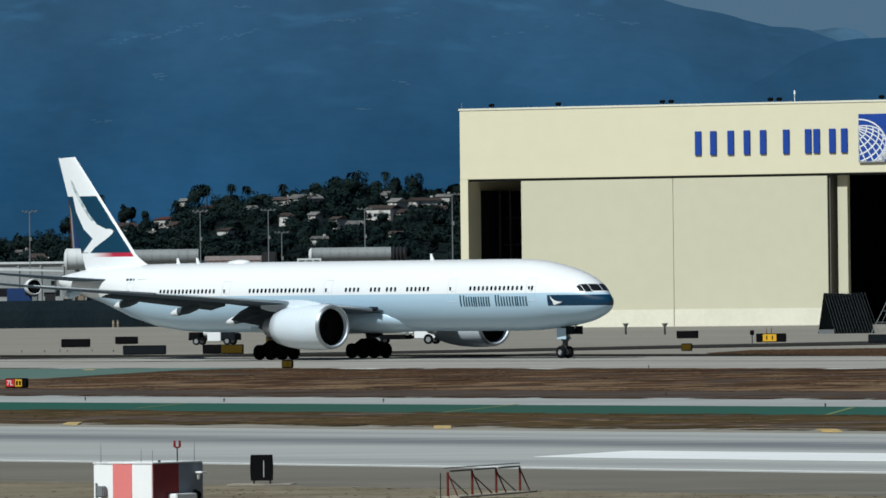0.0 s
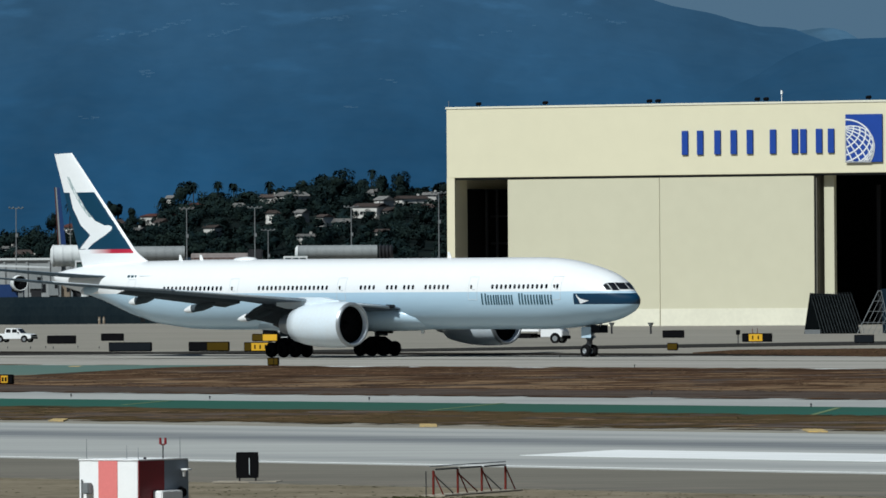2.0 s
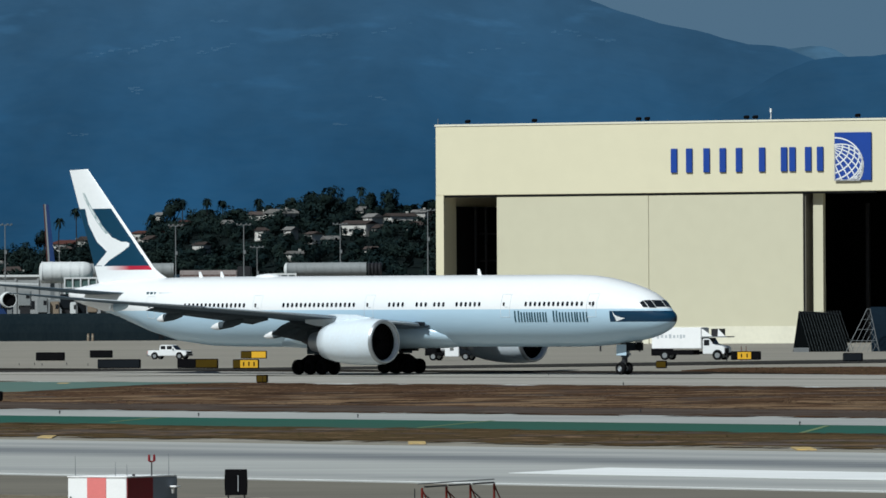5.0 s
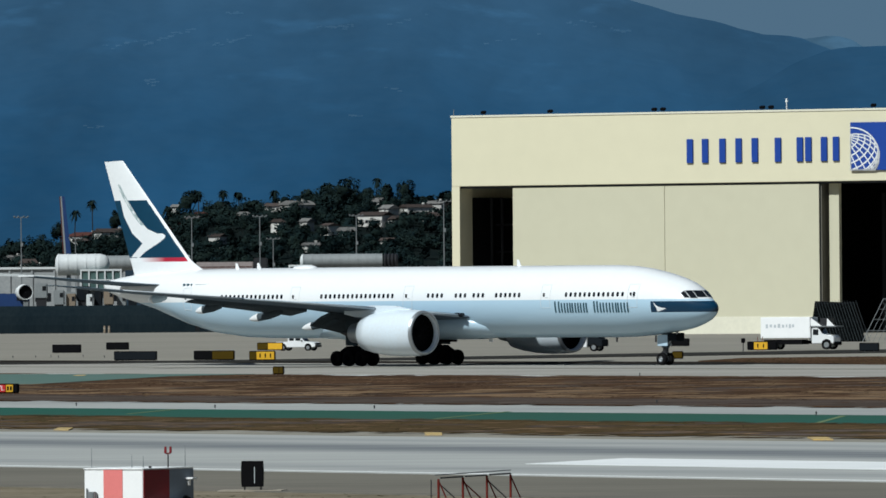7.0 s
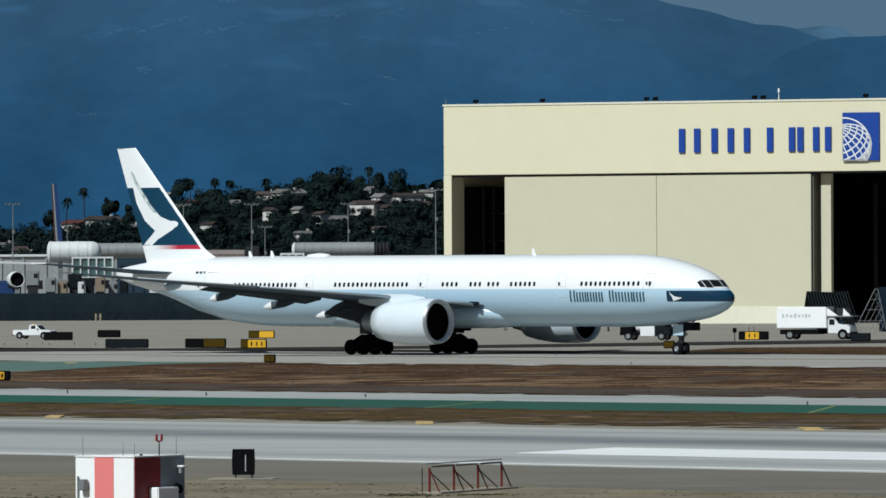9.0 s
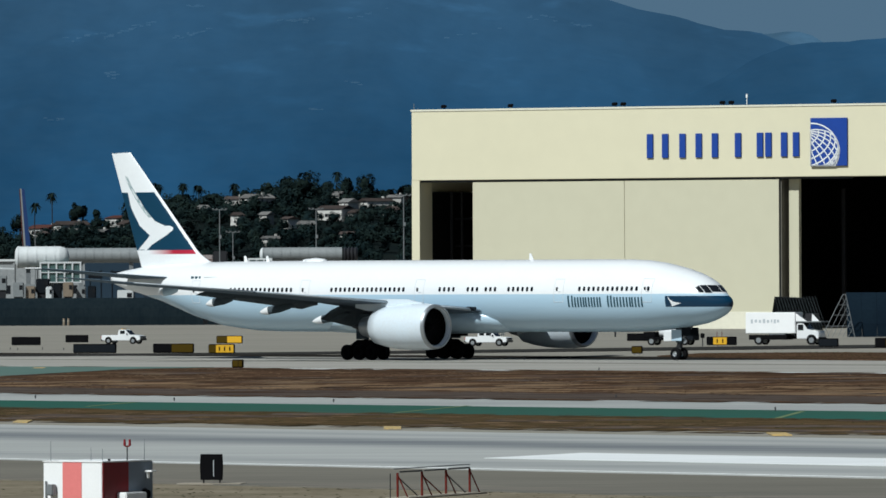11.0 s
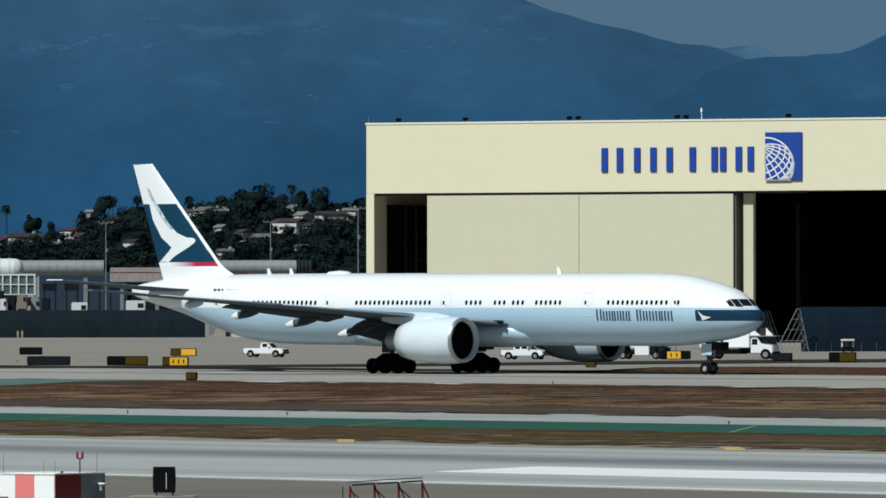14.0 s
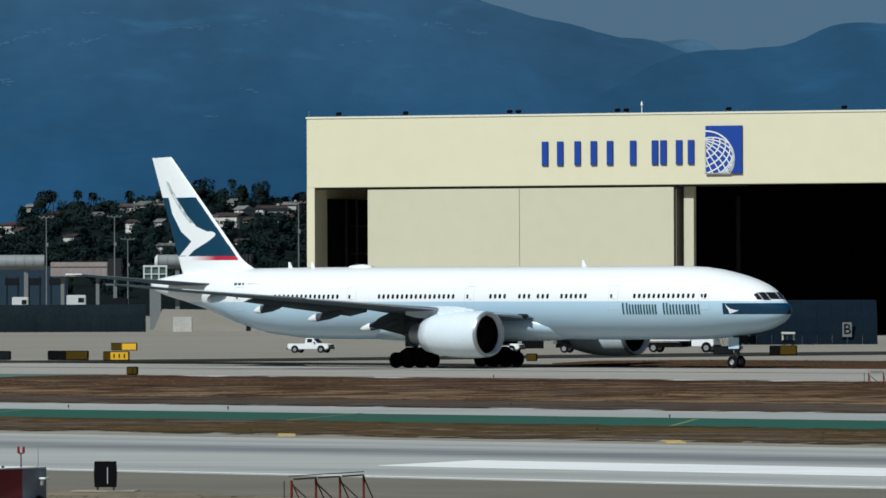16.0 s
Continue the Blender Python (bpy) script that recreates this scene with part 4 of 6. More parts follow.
# ---------------------------------------------------------------- hangar: sign, roof gear, inside
def face_bar(u, z, w, h, mat, name, label, depth=0.25, roll=0, parent=None):
    m = Matrix.Translation((u, -depth / 2 - 0.01, z)) @ Matrix.Rotation(radians(roll), 4, "Y")
    return part(name, boxb((0, 0, 0), (w, depth, h), m, 0.04), mat, parent, label)


sign = thing("hangar_sign", hangar.matrix_world, "royal blue name bars and square emblem on the cream fascia", "sign")
# the name as plain upright bars
for u in (39.1, 41.55, 44.35, 46.95, 49.55, 53.25, 56.75, 58.1, 60.6, 62.5):
    face_bar(u, 26.25, 1.0, 3.5, M_SIGNBLUE, "name_bar", "thick upright blue bar", parent=sign)
emblem = face_bar(67.75, 26.55, 5.8, 6.9, M_SIGNBLUE, "emblem_panel", "square royal blue panel", depth=0.3, parent=sign)


def arc_strip(f, width):
    """A flat white line along a curve on the panel."""
    bm = bmesh.new()
    pts = [Vector((f(k / 24)[0], f(k / 24)[1])) for k in range(25)]
    lo, hi = [], []
    for k, p in enumerate(pts):
        d = (pts[min(k + 1, 24)] - pts[max(k - 1, 0)]).normalized()
        n = Vector((-d.y, d.x)) * width / 2
        lo.append(bm.verts.new((p.x - n.x, -0.36, p.y - n.y)))
        hi.append(bm.verts.new((p.x + n.x, -0.36, p.y + n.y)))
    for k in range(24):
        bm.faces.new((lo[k], lo[k + 1], hi[k + 1], hi[k]))
    return bm


EX0, EX1, EZ0, EZ1 = 64.85, 70.65, 23.1, 30.0


GC, GR = (EX0 + 0.15, EZ0 + 2.15), (4.45, 4.05)


def on_globe(lon, lat):
    """A point of the globe's net, its pole tipped up to the left."""
    x, y, z = math.cos(lat) * math.sin(lon), math.cos(lat) * math.cos(lon), math.sin(lat)
    y, z = y * math.cos(0.75) + z * math.sin(0.75), z * math.cos(0.75) - y * math.sin(0.75)
    x, z = x * math.cos(0.42) - z * math.sin(0.42), z * math.cos(0.42) + x * math.sin(0.42)
    return (min(max(GC[0] + GR[0] * x, EX0 + 0.05), EX1 - 0.1), min(max(GC[1] + GR[1] * z, EZ0 + 0.05), EZ1 - 0.1))


part("globe_rim", arc_strip(lambda s: (max(GC[0] + GR[0] * 0.985 * math.sin(-0.1 + 2.25 * s), EX0 + 0.05), max(GC[1] + GR[1] * 0.985 * math.cos(-0.1 + 2.25 * s), EZ0 + 0.05)), 0.2), M_SIGNWHITE, emblem, "white rim of the globe")
for k in range(-5, 6):
    part("globe_line", arc_strip(lambda s: on_globe(-1.5 + 3.0 * s, k * 0.25), 0.2), M_SIGNWHITE, emblem, "white line of the globe's net")
for k in range(-6, 7):
    part("globe_line", arc_strip(lambda s: on_globe(k * 0.25, -1.5 + 3.0 * s), 0.17), M_SIGNWHITE, emblem, "white line of the globe's net")

# thin joints of the fascia and doors, roof lamps, a white mast
part("door_joint", boxb((32.3, 0.72, 9.2), (0.1, 0.04, 1.3)), M_DARKMETAL, hangar)
part("door_track", boxb((36, 0.6, LINT - 0.16), (70, 0.5, 0.3)), M_DARKMETAL, hangar, "dark door track under the fascia")
for u in (2.9, 4.6):
    part("inner_rib", boxb((u * 0.5 + 1.0, 5 + u, 10), (0.3, 0.3, 20)), M_DARKMETAL, hangar)
for z in (4, 8, 12, 16):
    part("inner_girt", boxb((8, 12, z), (14, 0.3, 0.3)), M_DARKMETAL, hangar)
for u in (63.4, 88.0, 104):
    part("inner_column", boxb((u, 14, 10), (0.5, 0.5, 20)), M_DARKMETAL, hangar, "dark steel column inside")
lampgrp = "floodlights along the hangar roof"
for u in (5.2, 16.2, 33.2, 34.6, 50.6, 52.0, 68.3, 86.5, 101):
    fl = thing("roof_floodlight", hangar.matrix_world @ Matrix.Translation((u, 0.6, HH)), "small dark floodlight on the hangar roof edge", "floodlight", lampgrp)
    part("bracket", rodb((0, 0, 0), (0, 0, 0.35), 0.05), M_DARKMETAL, fl)
    part("housing", boxb((0, -0.15, 0.5), (0.75, 0.5, 0.4), pose(0, 0, 0, 20, 0, 0), 0.05), M_BLACK, fl)
mast = thing("roof_mast", hangar.matrix_world @ Matrix.Translation((53.9, 1.5, HH)), "thin white mast with a beacon on the hangar roof", "mast")
part("pole", rodb((0, 0, 0), (0, 0, 1.4), 0.05), M_WHITEBOX, mast)
part("beacon", rodb((0, 0, 1.1), (0, 0, 1.65), 0.16, 0.12, 12), M_WHITEBOX, mast)
mast = thing("corner_spike", hangar.matrix_world @ Matrix.Translation((0.2, 0.4, HH)), "thin lightning spike on the roof corner", "spike")
part("rod", rodb((0, 0, 0), (0, 0, 0.9), 0.05), M_GALV, mast)


# ---------------------------------------------------------------- markings on the pavement
def paint_mark(name, pts, mat, label, category, z=0.075):
    return tagged(part(name, slab(pts, z - 0.05, z + 0.004), mat), label, category, kind="structure")


paint_mark("aiming_mark", [uv(-271, 220.8), uv(-150, 220.8), uv(-150, 231.3), uv(-276, 230)], M_LINEWHITE, "broad worn white runway block", "marking", 0.068)
for x, y, w in ((-26.94, 719.9, 0.9), (-17.47, 444.3, 0.75), (0.67, 420.1, 0.8), (17.68, 398.2, 0.85)):
    paint_mark("yellow_mark", [(x - w / 2, y - 2.5), (x + w / 2, y - 3.1), (x + w / 2, y + 3), (x - w / 2, y + 3.6)], M_LINEYELLOW, "small yellow painted pavement mark", "marking", 0.125)
for x0, y0, x1, y1 in ((-16, 498.5, -13.8, 515.7), (0.9, 469.8, 5.0, 495.2), (19.4, 442.7, 22.0, 468.2)):
    paint_mark("diagonal_line", [(x0 - 0.15, y0), (x0 + 0.15, y0), (x1 + 0.15, y1), (x1 - 0.15, y1)], M_PALELINE, "faint yellow diagonal line on green pavement", "marking", 0.08)
paint_mark("taxi_edge_line", [uv(-2000, 436), uv(2000, 436), uv(2000, 437.4), uv(-2000, 437.4)], M_LINEWHITE, "pale worn taxiway edge band", "marking", 0.066)
paint_mark("runway_edge_line", [uv(-2000, 208.3), uv(2000, 208.3), uv(2000, 208.65), uv(-2000, 208.65)], M_LINEWHITE, "worn white line along the runway's edge", "marking", 0.064)
paint_mark("dark_joint", [uv(-2000, 505.5), uv(2000, 505.5), uv(2000, 521), uv(-2000, 521)], M_JOINT, "dark asphalt joint between taxiway and apron", "joint", 0.056)
paint_mark("tyre_track", [uv(-1200, 476), uv(1200, 476), uv(1200, 479), uv(-1200, 479)], M_SHOULDER, "darker wheel track along the taxiway", "streaks", 0.062)
paint_mark("shoulder_edge", [uv(-2000, 187.2), uv(2000, 187.2), uv(2000, 192), uv(-2000, 192)], M_EDGE, "dark ragged asphalt edge", "edge", 0.036)


tagged(part("service_road", slab([(-60, 836), (-30, 838), (0, 848), (43, 886), (90, 928), (140, 968), (140, 998), (90, 960), (43, 926), (0, 878), (-30, 856), (-60, 852)], -0.1, 0.11), M_ASPHALT), "dark asphalt service road beside the grass island", "road", kind="structure")


# ---------------------------------------------------------------- tufts: dry grass and weeds
def tufts(name, spots, size, mat, label, seed):
    rng = random.Random(seed)
    verts, faces = [], []
    for x, y, z in spots:
        for _ in range(6):
            a, l, h = rng.uniform(0, 6.28), size * rng.uniform(0.4, 1.3), size * rng.uniform(0.05, 0.2)
            dx, dy = math.cos(a) * l, math.sin(a) * l * 2
            n = len(verts)
            verts += [(x - dx * 0.4, y - dy * 0.4, z), (x + dx * 0.4, y + dy * 0.4, z), (x + dx * 0.7, y + dy * 0.5, z + h), (x - dx * 0.5, y - dy * 0.3, z + h * 0.8)]
            faces.append((n, n + 1, n + 2, n + 3))
    me = bpy.data.meshes.new(name)
    me.from_pydata(verts, [], faces)
    me.materials.append(mat)
    return tagged(new(name, me), label, "grass", kind="stuff")


rng = random.Random(4)


def scatter(v0, v1, n, x0, x1, z, clump=1.0):
    out = []
    for _ in range(n):
        v = rng.uniform(v0, v1)
        x = rng.uniform(x0, x1)
        y = (v - UN.x * x) / UN.y
        if inside(x, y, TEAL):
            continue
        if noise.noise(Vector((x * 0.12, y * 0.03, v0))) > clump - 1.0 + rng.uniform(-0.3, 0.3) - 0.1:
            out.append((x, y, z))
    return out


tufts("dry_grass", scatter(345, 431, 3200, -45, 60, 0.08, 1.1), 0.24, M_DRY, "dry brown grass tufts beside the taxiway", 1)
def patches(name, v0, v1, n, along, across, z, mat, label, seed):
    """Flat ragged patches of bare soil or straw, longest along the strip."""
    rng = random.Random(seed)
    verts, faces = [], []
    for k in range(n):
        x, v = rng.uniform(-42, 56), v0 + (v1 - v0) * rng.random() ** 1.6
        y = (v - UN.x * x) / UN.y
        if inside(x, y, TEAL):
            continue
        la, lc, b = along * rng.uniform(0.4, 1.5), across * rng.uniform(0.4, 1.4), len(verts)
        for j in range(18):
            t = j * math.tau / 18
            r = rng.uniform(0.55, 1.1)
            c = max(min(v + math.sin(t) * lc * r, v1), v0) - v
            p = Vector((x, y)) + US * (math.cos(t) * la * r) + UN * c
            verts.append((p.x, p.y, z + 0.0004 * k / n * 10))
        faces.append(tuple(range(b, b + 18)))
    me = bpy.data.meshes.new(name)
    me.from_pydata(verts, [], faces)
    me.materials.append(mat)
    return tagged(new(name, me), label, "grass", kind="stuff")


patches("ragged_far_edge", 426, 437.5, 260, 1.6, 3.2, 0.104, M_DRY, "ragged dry grass edge along the taxiway", 31)
patches("ragged_lane_edge", 327.5, 334, 240, 1.2, 1.6, 0.104, M_DRY, "ragged dry grass edge along the lane", 32)
patches("ragged_green_edge", 288.5, 292.6, 240, 0.9, 1.1, 0.096, M_OLIVE, "ragged weed edge along the green pavement", 33)
patches("ragged_runway_edge", 262.5, 268, 240, 0.9, 1.3, 0.096, M_OLIVE, "ragged weed edge along the runway", 34)
patches("grey_soil", 330.8, 349, 520, 3.4, 3.4, 0.104, M_BARE, "grey bare soil along the lane", 25)
patches("tan_straw", 351, 379, 230, 2.0, 3.0, 0.108, M_STRAW, "flattened tan straw in the dry grass", 26)
patches("bare_soil", 350, 431, 130, 2.2, 4.0, 0.105, M_BARE, "bare grey-brown soil patches in the dry grass", 21)
patches("flattened_straw", 380, 431, 170, 1.6, 2.4, 0.113, M_STRAW, "flattened straw patches in the dry grass", 22)
patches("strip_soil", 266.5, 290, 60, 3.5, 2.6, 0.095, M_BARE, "bare soil patches in the grass strip", 23)
patches("strip_flecks", 268, 288, 260, 0.7, 0.7, 0.103, M_STRAW, "pale straw flecks in the grass strip", 24)
tufts("straw_grass", scatter(345, 431, 2600, -45, 60, 0.08, 1.15), 0.24, M_STRAW, "straw-coloured dry grass tufts", 2)
tufts("strip_grass", scatter(267, 290, 4000, -30, 40, 0.07, 1.05), 0.14, M_OLIVE, "low weeds in the grass strip", 3)
tufts("strip_straw", scatter(267, 290, 1500, -30, 40, 0.07, 1.1), 0.2, M_WEED, "green-brown weed tufts in the grass strip", 5)
tufts("verge_weeds", [(rng.uniform(-16, 24), rng.uniform(262, 304), 0.0) for _ in range(420)], 0.1, M_WEED, "small weeds on the sandy verge", 6)
tufts("verge_straw", [(rng.uniform(-16, 24), rng.uniform(262, 304), 0.0) for _ in range(500)], 0.07, M_OLIVE, "dry tufts on the sandy verge", 7)
tufts("dark_weeds", [(-0.1 + rng.gauss(0, 0.5), 285.6 + rng.gauss(0, 0.9), 0.0) for _ in range(110)] + [(2.2 + rng.gauss(0, 0.5), 285.8 + rng.gauss(0, 0.5), 0.0) for _ in range(60)] + [(-12.5 + rng.gauss(0, 0.8), 283 + rng.gauss(0, 2), 0.0) for _ in range(80)], 0.12, M_WEED, "dark weeds round the frame's feet", 8)
tufts("island_grass", [p for p in ((rng.uniform(24, 80), rng.uniform(740, 840), 0.12) for _ in range(2600)) if inside(p[0], p[1], ISLAND)], 0.22, M_OLIVE, "dry grass tufts on the island", 9)


# ---------------------------------------------------------------- airfield signs
def airfield_sign(x, y, w, h, segs, turn=-18, name="airfield_sign", label="", legs=True):
    """segs: (share of the width, material, plain bars)"""
    m = Matrix.Translation((x, y, 0.05)) @ Matrix.Rotation(radians(turn), 4, "Z")
    s = thing(name, m, label, "sign", "airfield signs beside the taxiway")
    x0 = -w / 2
    z0 = 0.14
    part("frame", boxb((0, 0.06, z0 + h / 2), (w + 0.06, 0.3, h + 0.03), bevel=0.05), M_BLACK, s, "black metal sign case")
    for share, mat, bars in segs:
        sw = w * share
        p = part("panel", boxb((x0 + sw / 2, -0.1, z0 + h / 2), (sw - 0.05, 0.05, h - 0.12), bevel=0.01), mat, s)
        for k in range(bars):
            part("sign_bar", boxb((x0 + sw * (k + 0.75) / (bars + 0.5), -0.13, z0 + h / 2), (0.13, 0.012, h * 0.45)), M_BLACK if mat is not M_SIGNRED else M_WHITEBOX, p)
        x0 += sw
    n = max(2, int(w / 0.7))
    for k in range(n):
        part("leg", rodb((-w / 2 + w * (k + 0.5) / n, 0.05, 0), (-w / 2 + w * (k + 0.5) / n, 0.05, z0 + 0.05), 0.035), M_GALV, s)
    part("base", boxb((0, 0.05, 0.015), (w + 0.2, 0.5, 0.03)), M_TAN, s, "thin concrete pad")
    return s


airfield_sign(-37.75, 971, 3.2, 0.86, [(1, M_BLACK, 0)], label="long black back of an airfield sign")
airfield_sign(-33.65, 1012, 2.6, 0.8, [(1, M_BLACK, 0)], label="black back of an airfield sign")
airfield_sign(-26.9, 860, 4.25, 0.84, [(1, M_SLATE, 0)], label="long dark slate back of an airfield sign")
airfield_sign(-19.35, 857, 4.0, 0.86, [(0.46, M_BLACK, 0), (0.54, M_OCHRE, 0)], label="half black, half dull ochre airfield sign")
airfield_sign(-14.65, 849, 2.5, 0.84, [(0.28, M_OCHRE, 0), (0.72, M_YELLOW, 3)], label="bright yellow airfield sign with black marks")
airfield_sign(-16.15, 986, 2.9, 0.8, [(0.42, M_OCHRE, 0), (0.58, M_YELLOW, 0)], label="yellow airfield sign with an ochre end")
airfield_sign(-10.98, 709, 0.85, 0.6, [(0.6, M_OCHRE, 0), (0.4, M_OCHRE, 0)], label="small dark ochre airfield sign")
airfield_sign(35.2, 925, 3.1, 0.85, [(0.22, M_BLACK, 0), (0.48, M_YELLOW, 2), (0.3, M_BLACK, 0)], label="black airfield sign with a bright yellow middle")
airfield_sign(44.8, 898, 1.95, 0.8, [(1, M_SLATE, 0)], label="dark slate back of a short airfield sign")
airfield_sign(28.65, 995, 2.4, 0.8, [(1, M_BLACK, 0)], label="black back of an airfield sign")
airfield_sign(23.7, 826, 0.95, 0.66, [(1, M_OCHRE, 0)], label="small ochre airfield sign")
airfield_sign(50.1, 886, 2.7, 0.92, [(0.4, M_BLACK, 0), (0.6, M_OCHRE, 0)], label="half black, half ochre airfield sign")
tl = airfield_sign(-27.05, 595, 1.5, 0.6, [(0.45, M_SIGNRED, 0), (0.35, M_YELLOW, 2), (0.2, M_BLACK, 0)], label="red and yellow airfield sign in the grass")

fc = bpy.data.curves.new("runway_number", "FONT")
fc.body, fc.size, fc.extrude, fc.align_x, fc.align_y = "7L", 0.46, 0.008, "CENTER", "CENTER"
fc.materials.append(M_SIGNWHITE)
number = new("runway_number", fc)
number.parent = tl
number.matrix_basis = pose(-0.41, -0.135, 0.44, 90, 0, 0)
lampbox = thing("sign_lamp", Matrix.Translation((33.3, 926, 0.05)), "small black lamp box on a post beside a sign", "lamp")
part("post", rodb((0, 0, 0), (0, 0, 0.9), 0.05), M_DARKMETAL, lampbox)
part("box", boxb((0, 0, 1.1), (0.42, 0.4, 0.5), bevel=0.05), M_BLACK, lampbox)
for x in (34.8, 35.3):
    pst = thing("marker_post", Matrix.Translation((x, 926.5, 0.05)), "thin red marker post behind a sign", "post")
    part("rod", rodb((0, 0, 0), (0, 0, 1.5), 0.03), M_REDSTEEL, pst)

# low edge lights and stakes
grp = "edge lights along the taxiway"
for x, y in ((-41.3, 921.5), (-38.9, 919.5), (-37.6, 925.8), (-36.5, 917.4), (-34.2, 922.9), (-31.7, 913.4), (-20.2, 533.5), (-11.7, 519.4), (-2.5, 510.2), (16.8, 686.1), (12.6, 776.6), (13.8, 523.8), (20.7, 470.8), (33.5, 640)):
    e = thing("edge_light", Matrix.Translation((x, y, 0.05)), "small dark edge light on a short stem", "light", grp)
    part("stem", rodb((0, 0, 0), (0, 0, 0.14), 0.03), M_DARKMETAL, e)
    part("dome", rodb((0, 0, 0.13), (0, 0, 0.23), 0.06, 0.035, 10), M_DARKMETAL, e)


# ---------------------------------------------------------------- red and white equipment shelter
def shelter():
    # the sunlit face runs along local x, the shaded face along local y from its right end
    s = thing("equipment_shelter", Matrix.Translation((-10.28, 277.3, 0)) @ pose(0, 0, 0, 0, 0, -34), "red and white striped equipment shelter with roof aerials", "shelter")
    h, w, d = 1.43, 2.24, 2.63
    part("body", boxb((w / 2, d / 2, h / 2 - 0.2), (w, d, h + 0.4), bevel=0.03), M_WHITEBOX, s, "white shelter box")
    part("stripe", boxb((1.105, -0.006, h / 2 - 0.05), (0.71, 0.03, h + 0.08)), M_PINKBOX, s, "bleached red stripe")
    part("stripe", boxb((w + 0.006, 0.675, h / 2 - 0.05), (0.03, 1.33, h + 0.08)), M_REDBOX, s, "dark red stripe on the shaded face")
    part("grey_face", boxb((w + 0.004, 1.985, h / 2 - 0.05), (0.02, 1.27, h + 0.08)), M_GREYBOX, s, "slate-grey painted end of the shaded face")
    part("roof", boxb((w / 2, d / 2, h + 0.02), (w + 0.03, d + 0.03, 0.04), bevel=0.012), M_WHITEBOX, s, "flat white roof edge")
    part("meter_box", boxb((0.40, -0.12, 0.58), (0.26, 0.22, 0.34), bevel=0.03), M_GALV, s, "grey meter box")
    part("conduit", rodb((0.14, -0.05, 0.1), (0.14, -0.05, 0.85), 0.025), M_GALV, s)
    part("cabinet", boxb((w + 0.19, 1.28, 0.22), (0.36, 1.1, 0.56), bevel=0.03), M_WHITEBOX, s, "pale cabinet on the shaded face")
    v = part("vent_hood", rodb((w + 0.02, 2.2, 0.42), (w + 0.16, 2.2, 0.42), 0.16, 0.13, 18), M_BLACK, s, "round black vent hood")
    part("vent_rim", rodb((w + 0.0, 2.2, 0.42), (w + 0.04, 2.2, 0.42), 0.19, 0.19, 18), M_DARKMETAL, v)
    part("wall_lamp", boxb((w + 0.14, 2.32, 1.12), (0.28, 0.26, 0.06), bevel=0.015), M_WHITEBOX, s, "white wall lamp")
    part("lamp_bracket", boxb((w + 0.06, 2.32, 1.0), (0.06, 0.12, 0.2), bevel=0.01), M_WHITEBOX, s)
    for x, y, hh in ((0.15, 0.2, 0.65), (1.2, 0.85, 0.45), (1.5, 1.03, 0.4), (2.1, 2.4, 0.7)):
        part("aerial", rodb((x, y, h + 0.03), (x, y, h + hh), 0.014, 0.006), M_GALV, s, "thin whip aerial")
    b = part("obstruction_lamp", rodb((2.1, 1.5, h + 0.03), (2.1, 1.5, h + 0.46), 0.02), M_DARKMETAL, s, "twin red obstruction lamp on a stem")
    part("yoke", boxb((2.1, 1.5, h + 0.47), (0.16, 0.04, 0.04), pose(0, 0, 0)), M_REDSTEEL, b)
    for dx in (-0.065, 0.065):
        part("red_globe", rodb((2.1 + dx, 1.5 + dx * 0.67, h + 0.48), (2.1 + dx, 1.5 + dx * 0.67, h + 0.68), 0.043, 0.032, 12), M_REDBOX, b, "red glass globe")
    part("roof_vent", rodb((2.1, 0.55, h + 0.03), (2.1, 0.55, h + 0.1), 0.045), M_DARKMETAL, s)


shelter()


def distance_board():
    s = thing("distance_board", Matrix.Translation((-5.69, 308.5, 0.03)) @ pose(0, 0, 0, 0, 0, -8), "square black runway board with one pale stroke on a pad", "sign")
    n = 10
    pts = [(-0.36 - 0.02 * math.sin(math.pi * k / n), 0.14 + 0.88 * k / n) for k in range(n + 1)] + [(0.36 + 0.02 * math.sin(math.pi * k / n), 0.14 + 0.88 * k / n) for k in range(n, -1, -1)]
    bm = bmesh.new()
    a, b = [bm.verts.new((x, -0.12, z)) for x, z in pts], [bm.verts.new((x, 0.12, z)) for x, z in pts]
    bm.faces.new(a)
    bm.faces.new(b[::-1])
    for k in range(len(pts)):
        bm.faces.new((a[k], a[(k + 1) % len(pts)], b[(k + 1) % len(pts)], b[k]))
    bmesh.ops.recalc_face_normals(bm, faces=bm.faces)
    c = part("case", bm, M_BLACK, s, "black board with bowed sides")
    part("stroke", boxb((0.09, -0.128, 0.54), (0.026, 0.012, 0.56), bevel=0.004), M_SEAM, c, "pale upright stroke")
    for x in (-0.27, 0.29):
        part("leg", rodb((x, 0, 0), (x, 0, 0.2), 0.03), M_DARKMETAL, s)
    part("pad", boxb((0.0, 0, 0.01), (2.2, 1.4, 0.05)), M_TAN, s, "pale concrete pad")


distance_board()


